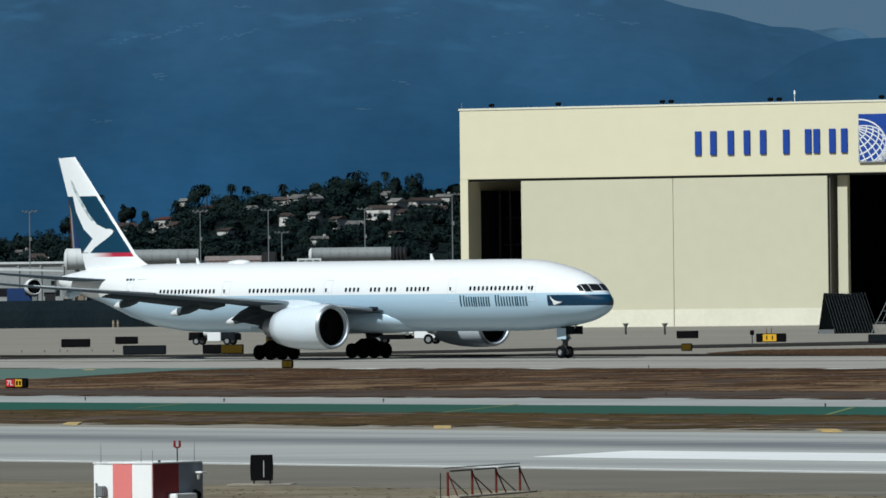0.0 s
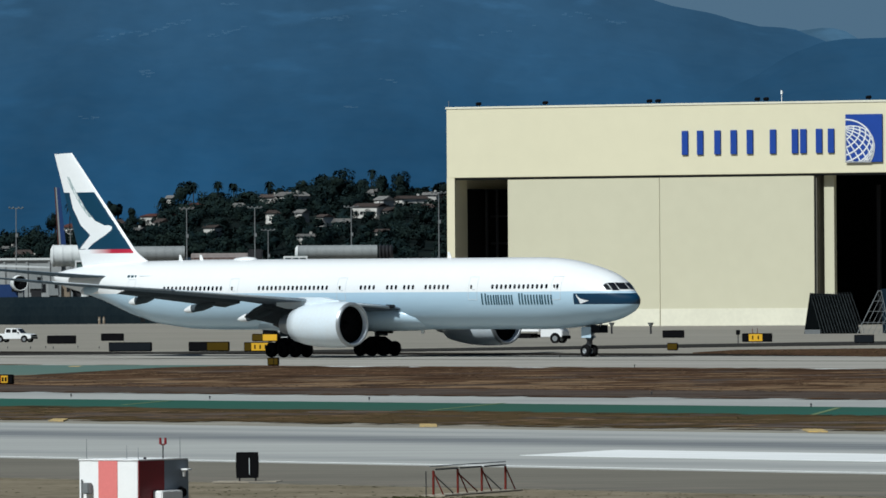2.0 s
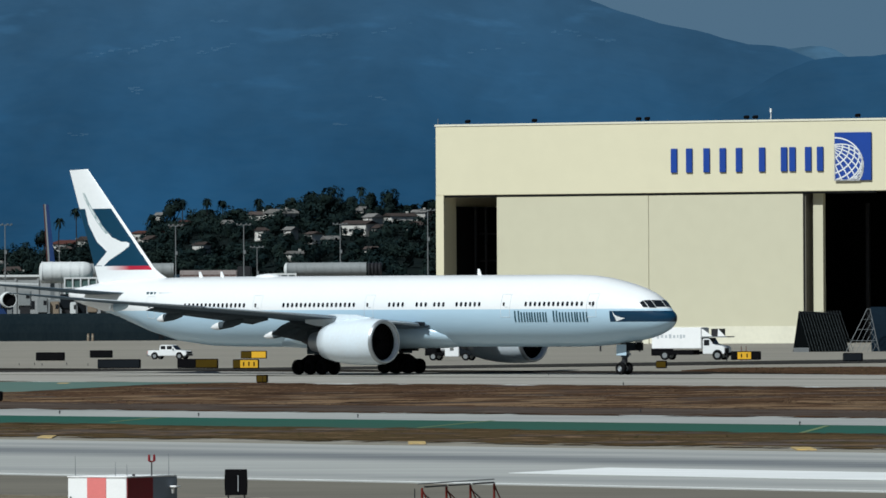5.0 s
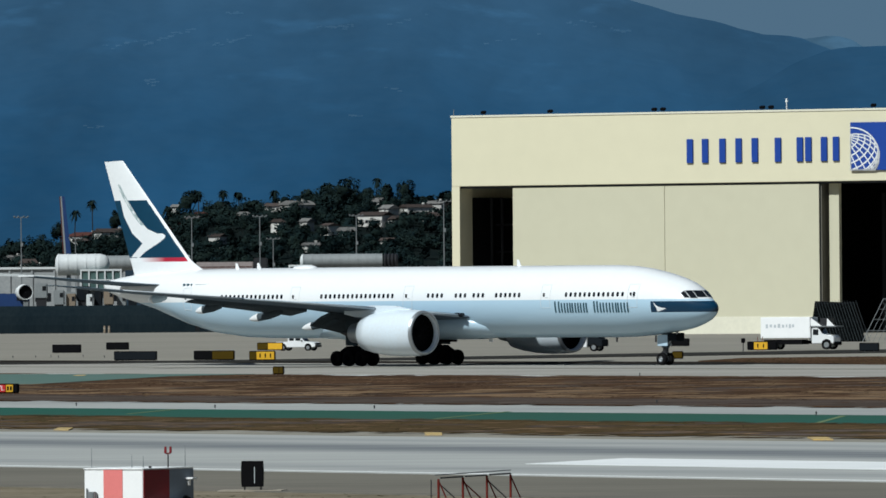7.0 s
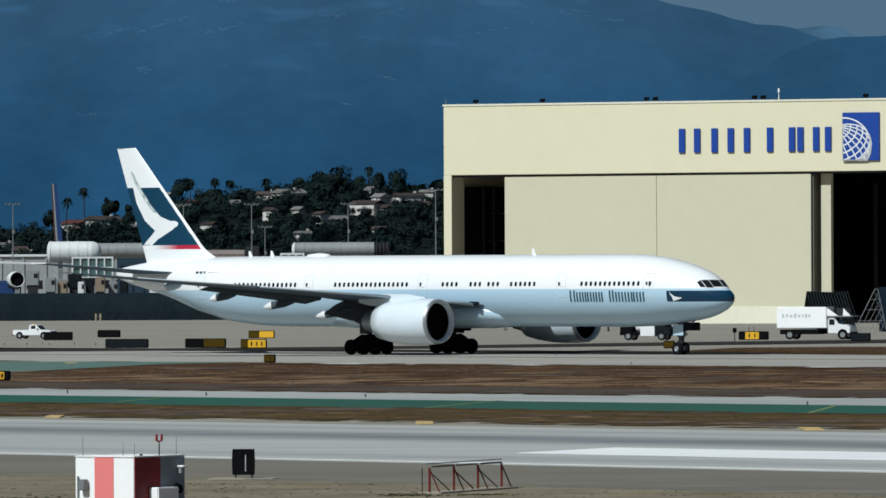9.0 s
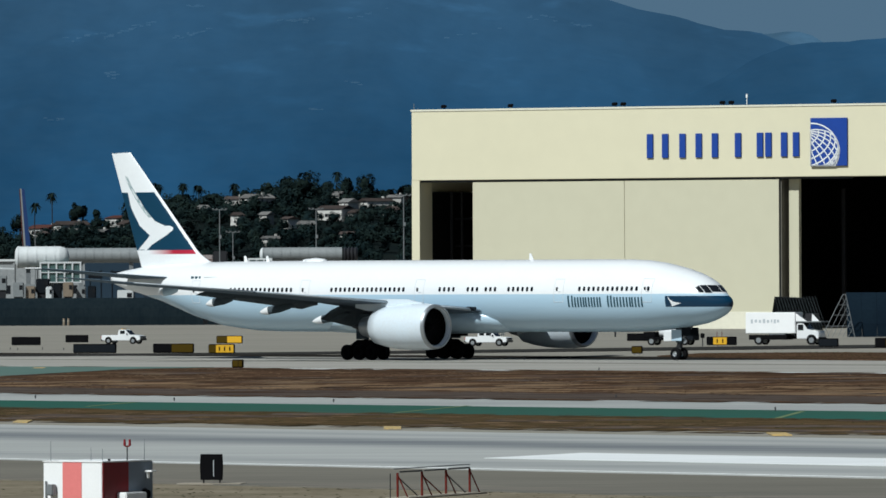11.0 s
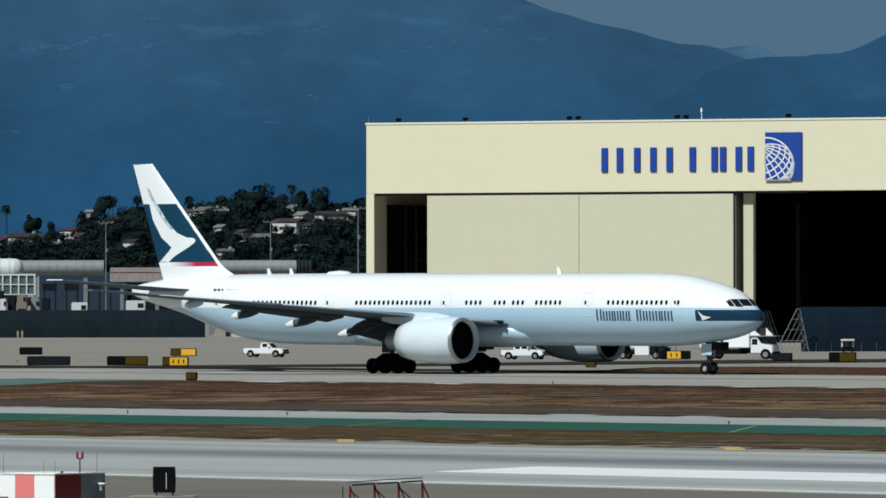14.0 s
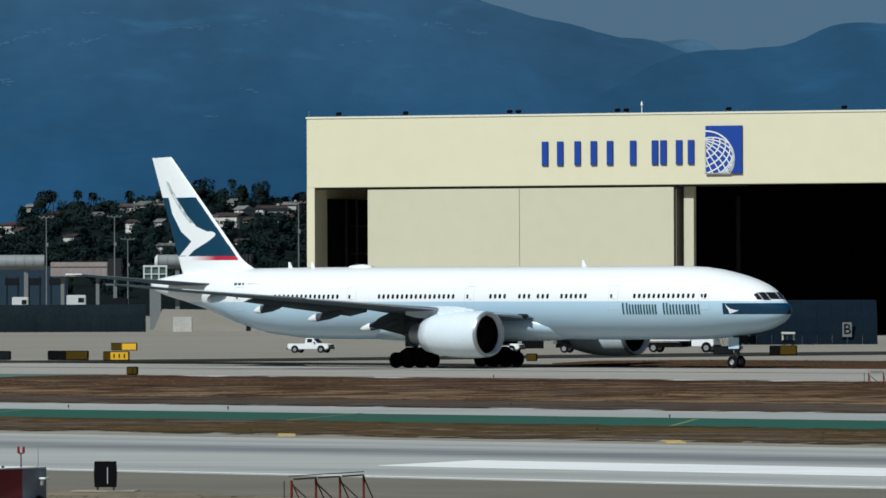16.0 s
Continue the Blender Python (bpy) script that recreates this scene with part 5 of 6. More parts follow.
def red_frame(x, y, turn, bays, bay, h, label):
    """A rack of red steel posts with raking struts and a top rail."""
    s = thing("steel_frame", Matrix.Translation((x, y, 0)) @ pose(0, 0, 0, 0, 0, turn), label, "frame")
    part("pad", boxb((bays * bay / 2, -0.1, 0.02), (bays * bay + 0.6, 0.8, 0.06)), M_TAN, s, "pale concrete strip")
    for k in range(bays + 1):
        part("post", boxb((k * bay, 0, h / 2), (0.06, 0.06, h)), M_REDSTEEL, s, "rusty red post")
        part("strut", rodb((k * bay, 0, h * 0.95), (k * bay + 0.11, -0.31, 0.02), 0.022), M_REDSTEEL, s)
        if k < bays:
            part("brace", rodb((k * bay, 0, h * 0.85), (k * bay + bay * 0.92, 0.05, 0.02), 0.022), M_DARKMETAL if k % 2 == 0 else M_REDSTEEL, s)
            part("rail", boxb(((k + 0.55) * bay, 0, h + 0.03), (bay * 0.86, 0.07, 0.05), pose(0, 0, 0, 0, 0, 0)), M_DARKMETAL, s, "dark top rail")
    part("back_rail", rodb((-0.1, 0.1, h + 0.13), (bays * bay + 0.3, 0.1, h + 0.13), 0.016), M_GALV, s)
    part("end_post", rodb((-bay * 0.3, 0.0, 0), (-bay * 0.3, 0.0, h), 0.018), M_DARKMETAL, s)
    return s


red_frame(0.61, 287.7, 70, 3, 2.3, 0.82, "low rack of rusty red steel posts with struts")
red_frame(41.2, 624, 10, 1, 1.05, 0.95, "small red steel stand in the dry grass")


# ---------------------------------------------------------------- blast fences before the hangar and at the far apron
fence = thing("blast_fence", Matrix.Translation((53.4, 1064, 0.05)) @ pose(0, 0, 0, 0, 0, 0), "tall slate-blue steel blast fence with a letter board", "fence")
n = 9
for k in range(n):
    x0 = 1.9 + k * 1.78
    prof = [(0.0, 0.0), (0.25, 1.6), (0.8, 3.2), (1.7, 4.6), (2.3, 5.25)]
    bm = bmesh.new()
    g = [[bm.verts.new((x, yy, z)) for x in (x0, x0 + 1.76)] for yy, z in prof] + [[bm.verts.new((x, yy + 0.08, z)) for x in (x0, x0 + 1.76)] for yy, z in prof[::-1]]
    m2 = len(g)
    for a in range(m2):
        bm.faces.new((g[a][0], g[a][1], g[(a + 1) % m2][1], g[(a + 1) % m2][0]))
    bm.faces.new([g[a][0] for a in range(m2)])
    bm.faces.new([g[a][1] for a in range(m2)][::-1])
    bmesh.ops.recalc_face_normals(bm, faces=bm.faces)
    part("panel", bm, M_FENCEB, fence, "slate-blue curved steel panel")
board = part("letter_board", boxb((14.3, -0.05, 1.75), (1.3, 0.08, 1.9), pose(0, 0, 0, 0, 0, 0)), M_SLATE, fence, "dull grey board with a dark letter")
part("board_face", boxb((14.3, -0.1, 1.75), (1.1, 0.02, 1.7)), M_GALV, board)
fc = bpy.data.curves.new("letter", "FONT")
fc.body, fc.size, fc.extrude, fc.align_x, fc.align_y = "B", 1.7, 0.02, "CENTER", "CENTER"
fc.materials.append(M_BLACK)
letter = new("letter", fc)
letter.parent = board
letter.matrix_basis = pose(14.3, -0.14, 1.75, 90, 0, 0)
# the lattice end frame faces along the fence
aframe = thing("lattice_frame", Matrix.Translation((52.2, 1062, 0.05)), "pale triangular steel lattice at the fence's end", "frame")
bm = rod(rodb((0, 0, 0), (2.5, 0, 5.0), 0.045), (3.9, 0, 0), (2.85, 0, 5.0), 0.045)
part("chord", rod(bm, (2.5, 0, 5.0), (2.85, 0, 5.0), 0.045), M_GALV, aframe)
for k in range(1, 6):
    x = 0.62 * k
    f = (3.9 - x) / (0.5 + 0.21) / 5.0          # where a bar beside the left chord meets the right one
    part("raking_bar", rodb((x, 0, 0), (x + 0.5 * 5 * f, 0, 5 * f), 0.026), M_GALV, aframe, "thin raking bar")
for z in (1.3, 2.6, 3.8):
    part("tie", rodb((0.5 * z, 0, z), (3.9 - 0.21 * z, 0, z), 0.024), M_GALV, aframe)
for z in (0.2, 1.3, 2.5, 3.6):
    part("lacing", rodb((3.9 - 0.21 * z, 0, z), (3.9 - 0.21 * z - 0.7, 0, z + 1.0), 0.022), M_GALV, aframe)
stack = thing("fence_end_block", Matrix.Translation((46.1, 1064, 0.05)), "black lattice-braced end of the blast fence", "fence")
part("panel", loft([[(0, 0, 0), (6.6, 0, 0), (6.6, 1.5, 0), (0, 1.5, 0)], [(0.7, 0.8, 4.8), (5.3, 0.8, 4.6), (5.3, 1.2, 4.6), (0.7, 1.2, 4.8)]]), M_PITCH, stack, "black steel panel")
for k in range(15):
    part("leaning_bar", rodb((2.0 + k * 0.36, -0.45, 0.05), (0.7 + k * 0.34, 0.74, 4.85), 0.02), M_LEANBAR, stack, "thin grey leaning bar")
for z in (2.4, 4.5):
    part("tie_bar", rodb((0.6, 0.2 + z * 0.1, z), (5.8, 0.2 + z * 0.1, z), 0.03), M_SLATE, stack)
part("foot_plate", boxb((0.9, -0.3, 0.25), (1.8, 0.3, 0.5)), M_GALV, stack, "pale foot plate")

far_fence = thing("far_blast_fence", Matrix.Translation((-20, 1431, 0)), "long dark curved steel blast fence across the apron", "fence")
for k in range(36):
    x0 = -2.75 * (k + 1)
    prof = [(0.0, 0.0), (0.2, 1.4), (0.7, 2.8), (1.5, 3.9), (2.1, 4.4)]
    bm = bmesh.new()
    g = [[bm.verts.new((x, yy, z)) for x in (x0, x0 + 2.747)] for yy, z in prof] + [[bm.verts.new((x, yy + 0.1, z)) for x in (x0, x0 + 2.747)] for yy, z in prof[::-1]]
    for a in range(len(g)):
        bm.faces.new((g[a][0], g[a][1], g[(a + 1) % len(g)][1], g[(a + 1) % len(g)][0]))
    bmesh.ops.recalc_face_normals(bm, faces=bm.faces)
    part("panel", bm, M_FENCE, far_fence)
barrier = tagged(part("concrete_barrier", loft([[(-19, 1440, 0), (14, 1440, 0), (14, 1444, 0), (-19, 1444, 0)], [(-17.5, 1441, 3.6), (13, 1441, 3.2), (13, 1443, 3.2), (-17.5, 1443, 3.6)]]), M_APRON), "tan concrete barrier past the dark fence", "barrier")
crate = tagged(part("service_crate", boxb((-14.1, 1425, 1.2), (3.0, 2.4, 2.4), bevel=0.08), M_STUCCO), "pale service crate on the apron", "crate")
for x in (-49.45, -48.75):
    p = thing("barricade_post", Matrix.Translation((x, 1427, 0.05)), "short tan and white barricade post before the dark fence", "post", "barricade posts by the far fence")
    part("stem", rodb((0, 0, 0), (0, 0, 1.15), 0.2, 0.16, 12), M_TANCART, p)
    part("band", rodb((0, 0, 0.6), (0, 0, 0.85), 0.2, 0.19, 12), M_TAN, p, "pale band")
for x, y in ((24.1, 1096), (28.6, 1087)):
    p = thing("apron_post", Matrix.Translation((x, y, 0.05)), "dark apron post with a flared head", "post", "posts before the hangar")
    part("stem", rodb((0, 0, 0), (0, 0, 0.9), 0.12, 0.1), M_DARKMETAL, p)
    part("head", rodb((0, 0, 0.9), (0, 0, 1.35), 0.16, 0.4, 10), M_GALV, p)
cart = thing("service_cart", Matrix.Translation((60.2, 1054, 0.05)), "beige service cart with an open frame", "cart")
part("bed", boxb((0, 0, 0.45), (1.5, 1.0, 0.3), bevel=0.04), M_BLACK, cart)
for x in (-0.65, 0.65):
    part("post", boxb((x, 0, 0.95), (0.16, 0.16, 1.0)), M_STUCCO, cart)
part("hood", boxb((0, 0, 1.4), (1.6, 1.1, 0.25), bevel=0.05), M_STUCCO, cart, "beige hood")
for x in (-0.5, 0.5):
    part("wheel", rodb((x, -0.55, 0.25), (x, -0.4, 0.25), 0.25, 0.25, 14), M_TYRE, cart)


# ---------------------------------------------------------------- vehicles on the service road
def prism(points, w, bevel=0.05):
    """A side outline (x forward, z up) drawn out to the width w."""
    bm = bmesh.new()
    a, b = [bm.verts.new((x, -w / 2, z)) for x, z in points], [bm.verts.new((x, w / 2, z)) for x, z in points]
    bm.faces.new(a)
    bm.faces.new(b[::-1])
    n = len(points)
    for k in range(n):
        bm.faces.new((a[k], a[(k + 1) % n], b[(k + 1) % n], b[k]))
    bmesh.ops.recalc_face_normals(bm, faces=bm.faces)
    if bevel:
        bmesh.ops.bevel(bm, geom=list(bm.edges), offset=bevel, segments=2, affect="EDGES")
    return bm


def road_wheel(x, y, r, parent):
    t = part("wheel", rodb((x, y - 0.12, r), (x, y + 0.12, r), r, r, 20), M_TYRE, parent, "black tyre")
    part("rim", rodb((x, y - 0.135, r), (x, y + 0.135, r), r * 0.58, r * 0.58, 16), M_ALU, t, "bright wheel rim")


def pickup(name, crew, label):
    v = thing(name, Matrix(), label, "pickup truck", "white service vehicles")
    body = [(-2.6, 0.5), (-2.62, 1.02), (-2.55, 1.08), (0.75, 1.1), (1.1, 1.13), (2.35, 1.02), (2.6, 0.9), (2.62, 0.5), (2.3, 0.4), (-2.3, 0.4)]
    b = part("body", prism(body, 1.85), M_CARWHITE, v, "white lower body and load bed")
    back = -1.0 if crew else -0.35
    cab = [(back - 0.1, 1.05), (back, 1.68), (back + 0.2, 1.76), (0.35, 1.76), (0.6, 1.7), (1.2, 1.08)]
    c = part("cab", prism(cab, 1.7), M_CARWHITE, v, "white cab with dark windows")
    for s in (-1, 1):
        part("side_window", boxb((back + 0.45 if crew else 0.2, s * 0.845, 1.42), (0.62, 0.04, 0.42), bevel=0.01), M_GLASS, c)
        if crew:
            part("side_window", boxb((0.3, s * 0.845, 1.42), (0.66, 0.04, 0.42), bevel=0.01), M_GLASS, c)
        for x in (-1.65, 1.65):
            part("wheel_arch", rodb((x, s * 0.9, 0.42), (x, s * 0.935, 0.42), 0.46, 0.46, 18), M_BLACK, b)
            road_wheel(x, s * 0.85, 0.38, v)
    part("windscreen", boxb((0.93, 0, 1.4), (0.04, 1.5, 0.72), Matrix.Translation((0.93, 0, 1.4)) @ Matrix.Rotation(radians(-44), 4, "Y") @ Matrix.Translation((-0.93, 0, -1.4))), M_GLASS, c, "raked dark windscreen")
    part("rear_window", boxb((back - 0.08, 0, 1.42), (0.05, 1.3, 0.4)), M_GLASS, c)
    part("bed_well", boxb((-1.75, 0, 1.075), (1.5, 1.6, 0.03)), M_BLACK, b, "dark load bed")
    part("front_bumper", boxb((2.62, 0, 0.55), (0.16, 1.8, 0.28), bevel=0.04), M_DARKMETAL, v)
    part("rear_bumper", boxb((-2.65, 0, 0.5), (0.14, 1.75, 0.22), bevel=0.03), M_DARKMETAL, v)
    part("grille", boxb((2.61, 0, 0.84), (0.06, 1.3, 0.2)), M_BLACK, v)
    for s in (-1, 1):
        part("headlight", boxb((2.58, s * 0.78, 0.86), (0.1, 0.28, 0.18), bevel=0.02), M_ALU, v)
        part("tail_light", boxb((-2.63, s * 0.85, 0.85), (0.05, 0.12, 0.25)), M_SIGNRED, v)
        part("mirror", boxb((0.85, s * 1.0, 1.2), (0.12, 0.2, 0.18), bevel=0.02), M_BLACK, v)
    if not crew:
        part("light_bar", boxb((0.0, 0, 1.81), (0.2, 1.0, 0.1), bevel=0.02), M_YELLOW, v, "amber roof light bar")
    return v


crew_pickup = pickup("crew_pickup", True, "white crew-cab pickup driving along the service road")
work_pickup = pickup("work_pickup", False, "white single-cab work pickup driving along the road")
crew_pickup.scale = work_pickup.scale = (0.9, 0.9, 0.9)


def box_truck():
    v = thing("box_truck", Matrix(), "white catering box truck with faint grey lettering bars", "truck")
    part("chassis", boxb((0, 0, 0.75), (7.6, 0.9, 0.3), bevel=0.03), M_BLACK, v)
    b = part("cargo_box", boxb((-1.25, 0, 2.28), (5.5, 2.4, 2.2), bevel=0.05), M_WHITEBOX, v, "tall white cargo box")
    for k, (x, w) in enumerate(((-3.3, 0.3), (-2.85, 0.35), (-2.4, 0.3), (-1.95, 0.35), (-1.5, 0.3), (-1.1, 0.2), (-0.75, 0.3), (-0.4, 0.3))):
        part("lettering_bar", boxb((x, -1.205, 2.45 + 0.03 * (k % 2)), (w * 0.8, 0.012, 0.3 + 0.12 * (k % 3 == 0))), M_SEAM, b, "faint grey lettering bar")
    part("under_skirt", boxb((-1.6, 0, 0.78), (4.2, 2.0, 0.5)), M_BLACK, v, "black lift gear under the box")
    cab = [(1.6, 0.6), (1.6, 2.2), (1.75, 2.3), (2.3, 2.3), (2.75, 1.6), (3.85, 1.45), (4.05, 1.2), (4.05, 0.6)]
    c = part("cab", prism(cab, 2.1, 0.06), M_CARWHITE, v, "white bonneted cab")
    for s in (-1, 1):
        part("side_window", boxb((2.05, s * 1.045, 1.8), (0.6, 0.04, 0.6), bevel=0.01), M_GLASS, c)
        part("wheel_arch", rodb((3.25, s * 1.02, 0.52), (3.25, s * 1.065, 0.52), 0.56, 0.56, 20), M_BLACK, c)
        for x in (3.25, -2.6):
            road_wheel(x, s * 1.0, 0.48, v)
    part("deck_side", prism([(1.55, 3.3), (1.55, 2.35), (2.9, 2.35)], 0.06, 0), M_WHITEBOX, v, "white triangular deck side").location.y = -1.1
    part("rail_side", prism([(3.35, 3.25), (3.3, 2.4), (4.2, 2.4)], 0.06, 0), M_WHITEBOX, v, "white triangular rail side").location.y = -1.1
    part("folded_gate", boxb((2.9, 0.2, 2.85), (0.9, 1.8, 0.8)), M_DARKMETAL, v, "dark folded loading gate")
    part("deck", boxb((2.9, 0, 2.4), (2.9, 2.3, 0.12)), M_GALV, v, "loading deck above the cab")
    part("windscreen", boxb((2.52, 0, 1.95), (0.05, 1.7, 0.75), Matrix.Translation((2.52, 0, 1.95)) @ Matrix.Rotation(radians(-32), 4, "Y") @ Matrix.Translation((-2.52, 0, -1.95))), M_GLASS, c)
    part("bumper", boxb((4.1, 0, 0.6), (0.2, 2.2, 0.35), bevel=0.05), M_BLACK, v)
    return v


box_truck_v = box_truck()


def dark_truck():
    v = thing("tank_truck", Matrix(), "dark flatbed truck with a white tank", "truck")
    part("chassis", boxb((0, 0, 0.7), (5.6, 1.6, 0.35), bevel=0.04), M_BLACK, v)
    part("cab", prism([(1.2, 0.6), (1.2, 1.9), (2.1, 1.9), (2.5, 1.3), (2.85, 1.2), (2.85, 0.5)], 1.9), M_SLATE, v, "dark cab")
    part("tank", lathe([(0, 0.05), (0.05, 0.5), (0.2, 0.62), (1.9, 0.62), (2.05, 0.5), (2.1, 0.05)], 24, Matrix.Translation((0.9, 0, 1.45))), M_CARWHITE, v, "white tank", smooth=True)
    part("white_locker", boxb((0.35, 0, 0.95), (1.6, 1.95, 1.1), bevel=0.05), M_CARWHITE, v, "low white side locker")
    part("rear_rack", boxb((-2.1, 0, 1.1), (1.3, 1.7, 0.6), bevel=0.05), M_BLACK, v)
    for x in (-1.8, 1.9):
        for s in (-1, 1):
            road_wheel(x, s * 0.85, 0.42, v)
    return v


tank_truck = dark_truck()


# ---------------------------------------------------------------- far apron on the left: boarding bridges, buildings, masts
def tunnel(x, y, z, length, r, mat, label, turn=0, end=None, legs=True):
    t = thing("boarding_bridge", Matrix.Translation((x, y, 0)) @ pose(0, 0, 0, 0, 0, turn), label, "boarding bridge", "boarding bridges at the far apron")
    part("tunnel", lathe([(0, r), (-length, r)], 28, Matrix.Translation((0, 0, z))), mat, t, smooth=True)
    for k in range(int(length / 1.5) + 1):
        part("rib", lathe([(-k * 1.5, r), (-k * 1.5, r + 0.07), (-k * 1.5 - 0.14, r + 0.07), (-k * 1.5 - 0.14, r)], 28, Matrix.Translation((0, 0, z))), mat, t)
    part("end_cap", lathe([(0.5, 0.02), (0.42, r * 0.6), (0.2, r * 0.9), (0, r + 0.02)], 28, Matrix.Translation((0, 0, z))), end or mat, t, "rounded end cap", smooth=True)
    part("far_cap", lathe([(-length, r + 0.02), (-length - 0.01, 0.02)], 28, Matrix.Translation((0, 0, z))), M_DARKMETAL, t)
    if legs:
        for f in (0.25, 0.8):
            part("support_leg", boxb((length * f, 0, (z - r) / 2), (0.7, 0.7, z - r)), M_GALV, t)
    return t


tunnel(-19.0, 1500, 11.35, 13.2, 1.15, M_TUBE, "grey ribbed boarding bridge tunnel with a white end", end=M_TUBEWHITE)
cabin = thing("bridge_bellows", Matrix.Translation((-5.6, 1500, 0)), "dark folded bellows at a boarding bridge's end", "bellows")
for k in range(4):
    part("fold", lathe([(-k * 0.6, 1.0), (-k * 0.6 - 0.3, 1.3), (-k * 0.6 - 0.6, 1.0)], 24, Matrix.Translation((0, 0, 11.3))), M_DARKMETAL, cabin)
part("stand", boxb((1.2, 0, 5.1), (1.4, 1.4, 10.2)), M_GALV, cabin)
tunnel(-54, 1530, 11.4, 15.5, 1.25, M_TUBE, "long grey ribbed boarding bridge tunnel")
tunnel(-58.6, 1475, 11.0, 6.8, 1.75, M_TUBEWHITE, "fat white ribbed boarding bridge head", end=M_TUBEWHITE)
dome = thing("bridge_dome", Matrix.Translation((-51.8, 1475, 11.0)), "white rounded boarding bridge end", "bridge end")
part("dome", lathe([(0, 1.78), (-0.8, 1.6), (-1.4, 1.1), (-1.65, 0.02)], 28), M_TUBEWHITE, dome, smooth=True)
part("post", boxb((0, 0, -6.2), (0.8, 0.8, 9.6)), M_GALV, dome)


def glass_cab(x, y, z, w, h, d, nx, nz, label):
    g = thing("glass_cab", Matrix.Translation((x, y, z)), label, "cab")
    part("core", boxb((w / 2, d / 2 + 0.1, h / 2), (w - 0.1, d, h - 0.1)), M_GREENGLASS, g, "green-grey glazing")
    for k in range(nx + 1):
        part("mullion", boxb((w * k / nx, 0, h / 2), (0.24, 0.25, h)), M_TUBEWHITE, g, "white frame post")
    for k in range(nz + 1):
        part("transom", boxb((w / 2, -0.02, h * k / nz), (w + 0.3, 0.22, 0.3 if k == nz else 0.16)), M_TUBEWHITE, g, "white frame rail")
    part("stand", boxb((w / 2, d / 2, -z / 2), (w * 0.5, 1.0, z)), M_GALV, g)
    return g


glass_cab(-54.8, 1472, 6.9, 6.5, 3.2, 2.5, 5, 2, "glazed white-framed boarding bridge cab")
glass_cab(-21.2, 1497, 8.0, 3.7, 2.6, 2.0, 3, 2, "white lattice cab beside a boarding bridge")
pt = thing("pink_bridge", Matrix.Translation((-37.8, 1545, 0)), "pale pink corrugated boarding bridge with a red stripe", "boarding bridge")
part("tunnel", boxb((4.9, 0, 10.2), (9.8, 2.4, 2.5), bevel=0.1), M_PINKTUBE, pt)
part("stripe", boxb((4.9, -1.21, 10.6), (9.7, 0.03, 0.18)), M_ROOFRED, pt, "thin red stripe")
for k in range(9):
    part("rib", boxb((0.4 + k * 1.15, -1.23, 10.2), (0.1, 0.06, 2.4)), M_PINKTUBE, pt)
part("rotunda", boxb((11.0, 0, 10.4), (2.4, 2.8, 3.4), bevel=0.15), M_DARKMETAL, pt, "dark rotunda")
for x in (2, 8, 11):
    part("leg", boxb((x, 0, 4.5), (0.6, 0.6, 9)), M_GALV, pt)

navy = thing("terminal_block", Matrix.Translation((-50.5, 1562, 0)), "low navy-clad terminal block with pale window strips", "building")
part("wall", boxb((7.5, 5, 5.4), (15, 10, 10.8), bevel=0.1), M_NAVY, navy)
for k in range(8):
    part("mullion", boxb((0.9 + k * 1.9, -0.05, 6.0), (0.14, 0.1, 6)), M_SLATE, navy)
for k in range(4):
    part("window", boxb((1.8 + k * 3.8, -0.04, 8.2), (2.4, 0.08, 1.1)), M_GLASS, navy)
for x in (6.5, 8.4):
    part("roof_hatch", boxb((x, 1, 10.95), (1.3, 1, 0.25)), M_TUBEWHITE, navy, "pale roof hatch")

# a second airliner parked nose-in at the gate: only its fin and tail show
tail = thing("parked_airliner", Matrix.Translation((-68.5, 1750, 0)), "parked airliner whose red, white and blue fin shows", "airliner")
part("fuselage", lathe([(-8, 0.4), (-6, 1.2), (0, 2.2), (10, 2.6), (24, 2.6)], 28, Matrix.Translation((0, 0, 6.5)) @ Matrix.Rotation(radians(100), 4, "Z")), M_TUBEWHITE, tail, smooth=True)
for k, (mat, nm) in enumerate(((M_ROOFRED, "dull red fin stripe"), (M_TUBE, "pale grey fin stripe"), (M_BLUEBOX, "blue fin stripe"))):
    z0, z1 = 8.0, 25.0
    x0b, x1b = 0.2 + (0, 0.3, 0.7)[k], 0.2 + (0.3, 0.7, 1.9)[k]
    x0t, x1t = -0.7 + (0, 0.2, 0.45)[k], -0.7 + (0.2, 0.45, 1.0)[k]
    part("fin_stripe", loft([[(x0b, 0, z0), (x1b, 0, z0), (x1b, 0.35, z0), (x0b, 0.35, z0)], [(x0t, 0, z1), (x1t, 0, z1), (x1t, 0.25, z1), (x0t, 0.25, z1)]]), mat, tail, nm)
for x in (-1.2, 1.2):
    part("gear_leg", rodb((x, 4, 0), (x, 4, 4.4), 0.25), M_DARKMETAL, tail)

gate = thing("gate_building", Matrix.Translation((-112, 1660, 0)), "long pale grey gate building with dark window bands", "building")
part("wall", boxb((31, 5, 5.4), (62, 10, 10.8), bevel=0.1), M_GATEWALL, gate)
part("roof_edge", boxb((31, 4.9, 10.95), (62.6, 10.6, 0.4)), M_TUBEWHITE, gate, "white roof edge")
for k in range(15):
    part("window", boxb((2.2 + k * 4.1, -0.04, 5.6), (2.9, 0.1, 1.5)), M_GLASS, gate)
    part("pilaster", boxb((0.2 + k * 4.1, -0.1, 5.3), (0.35, 0.25, 10.4)), M_GATEWALL, gate)

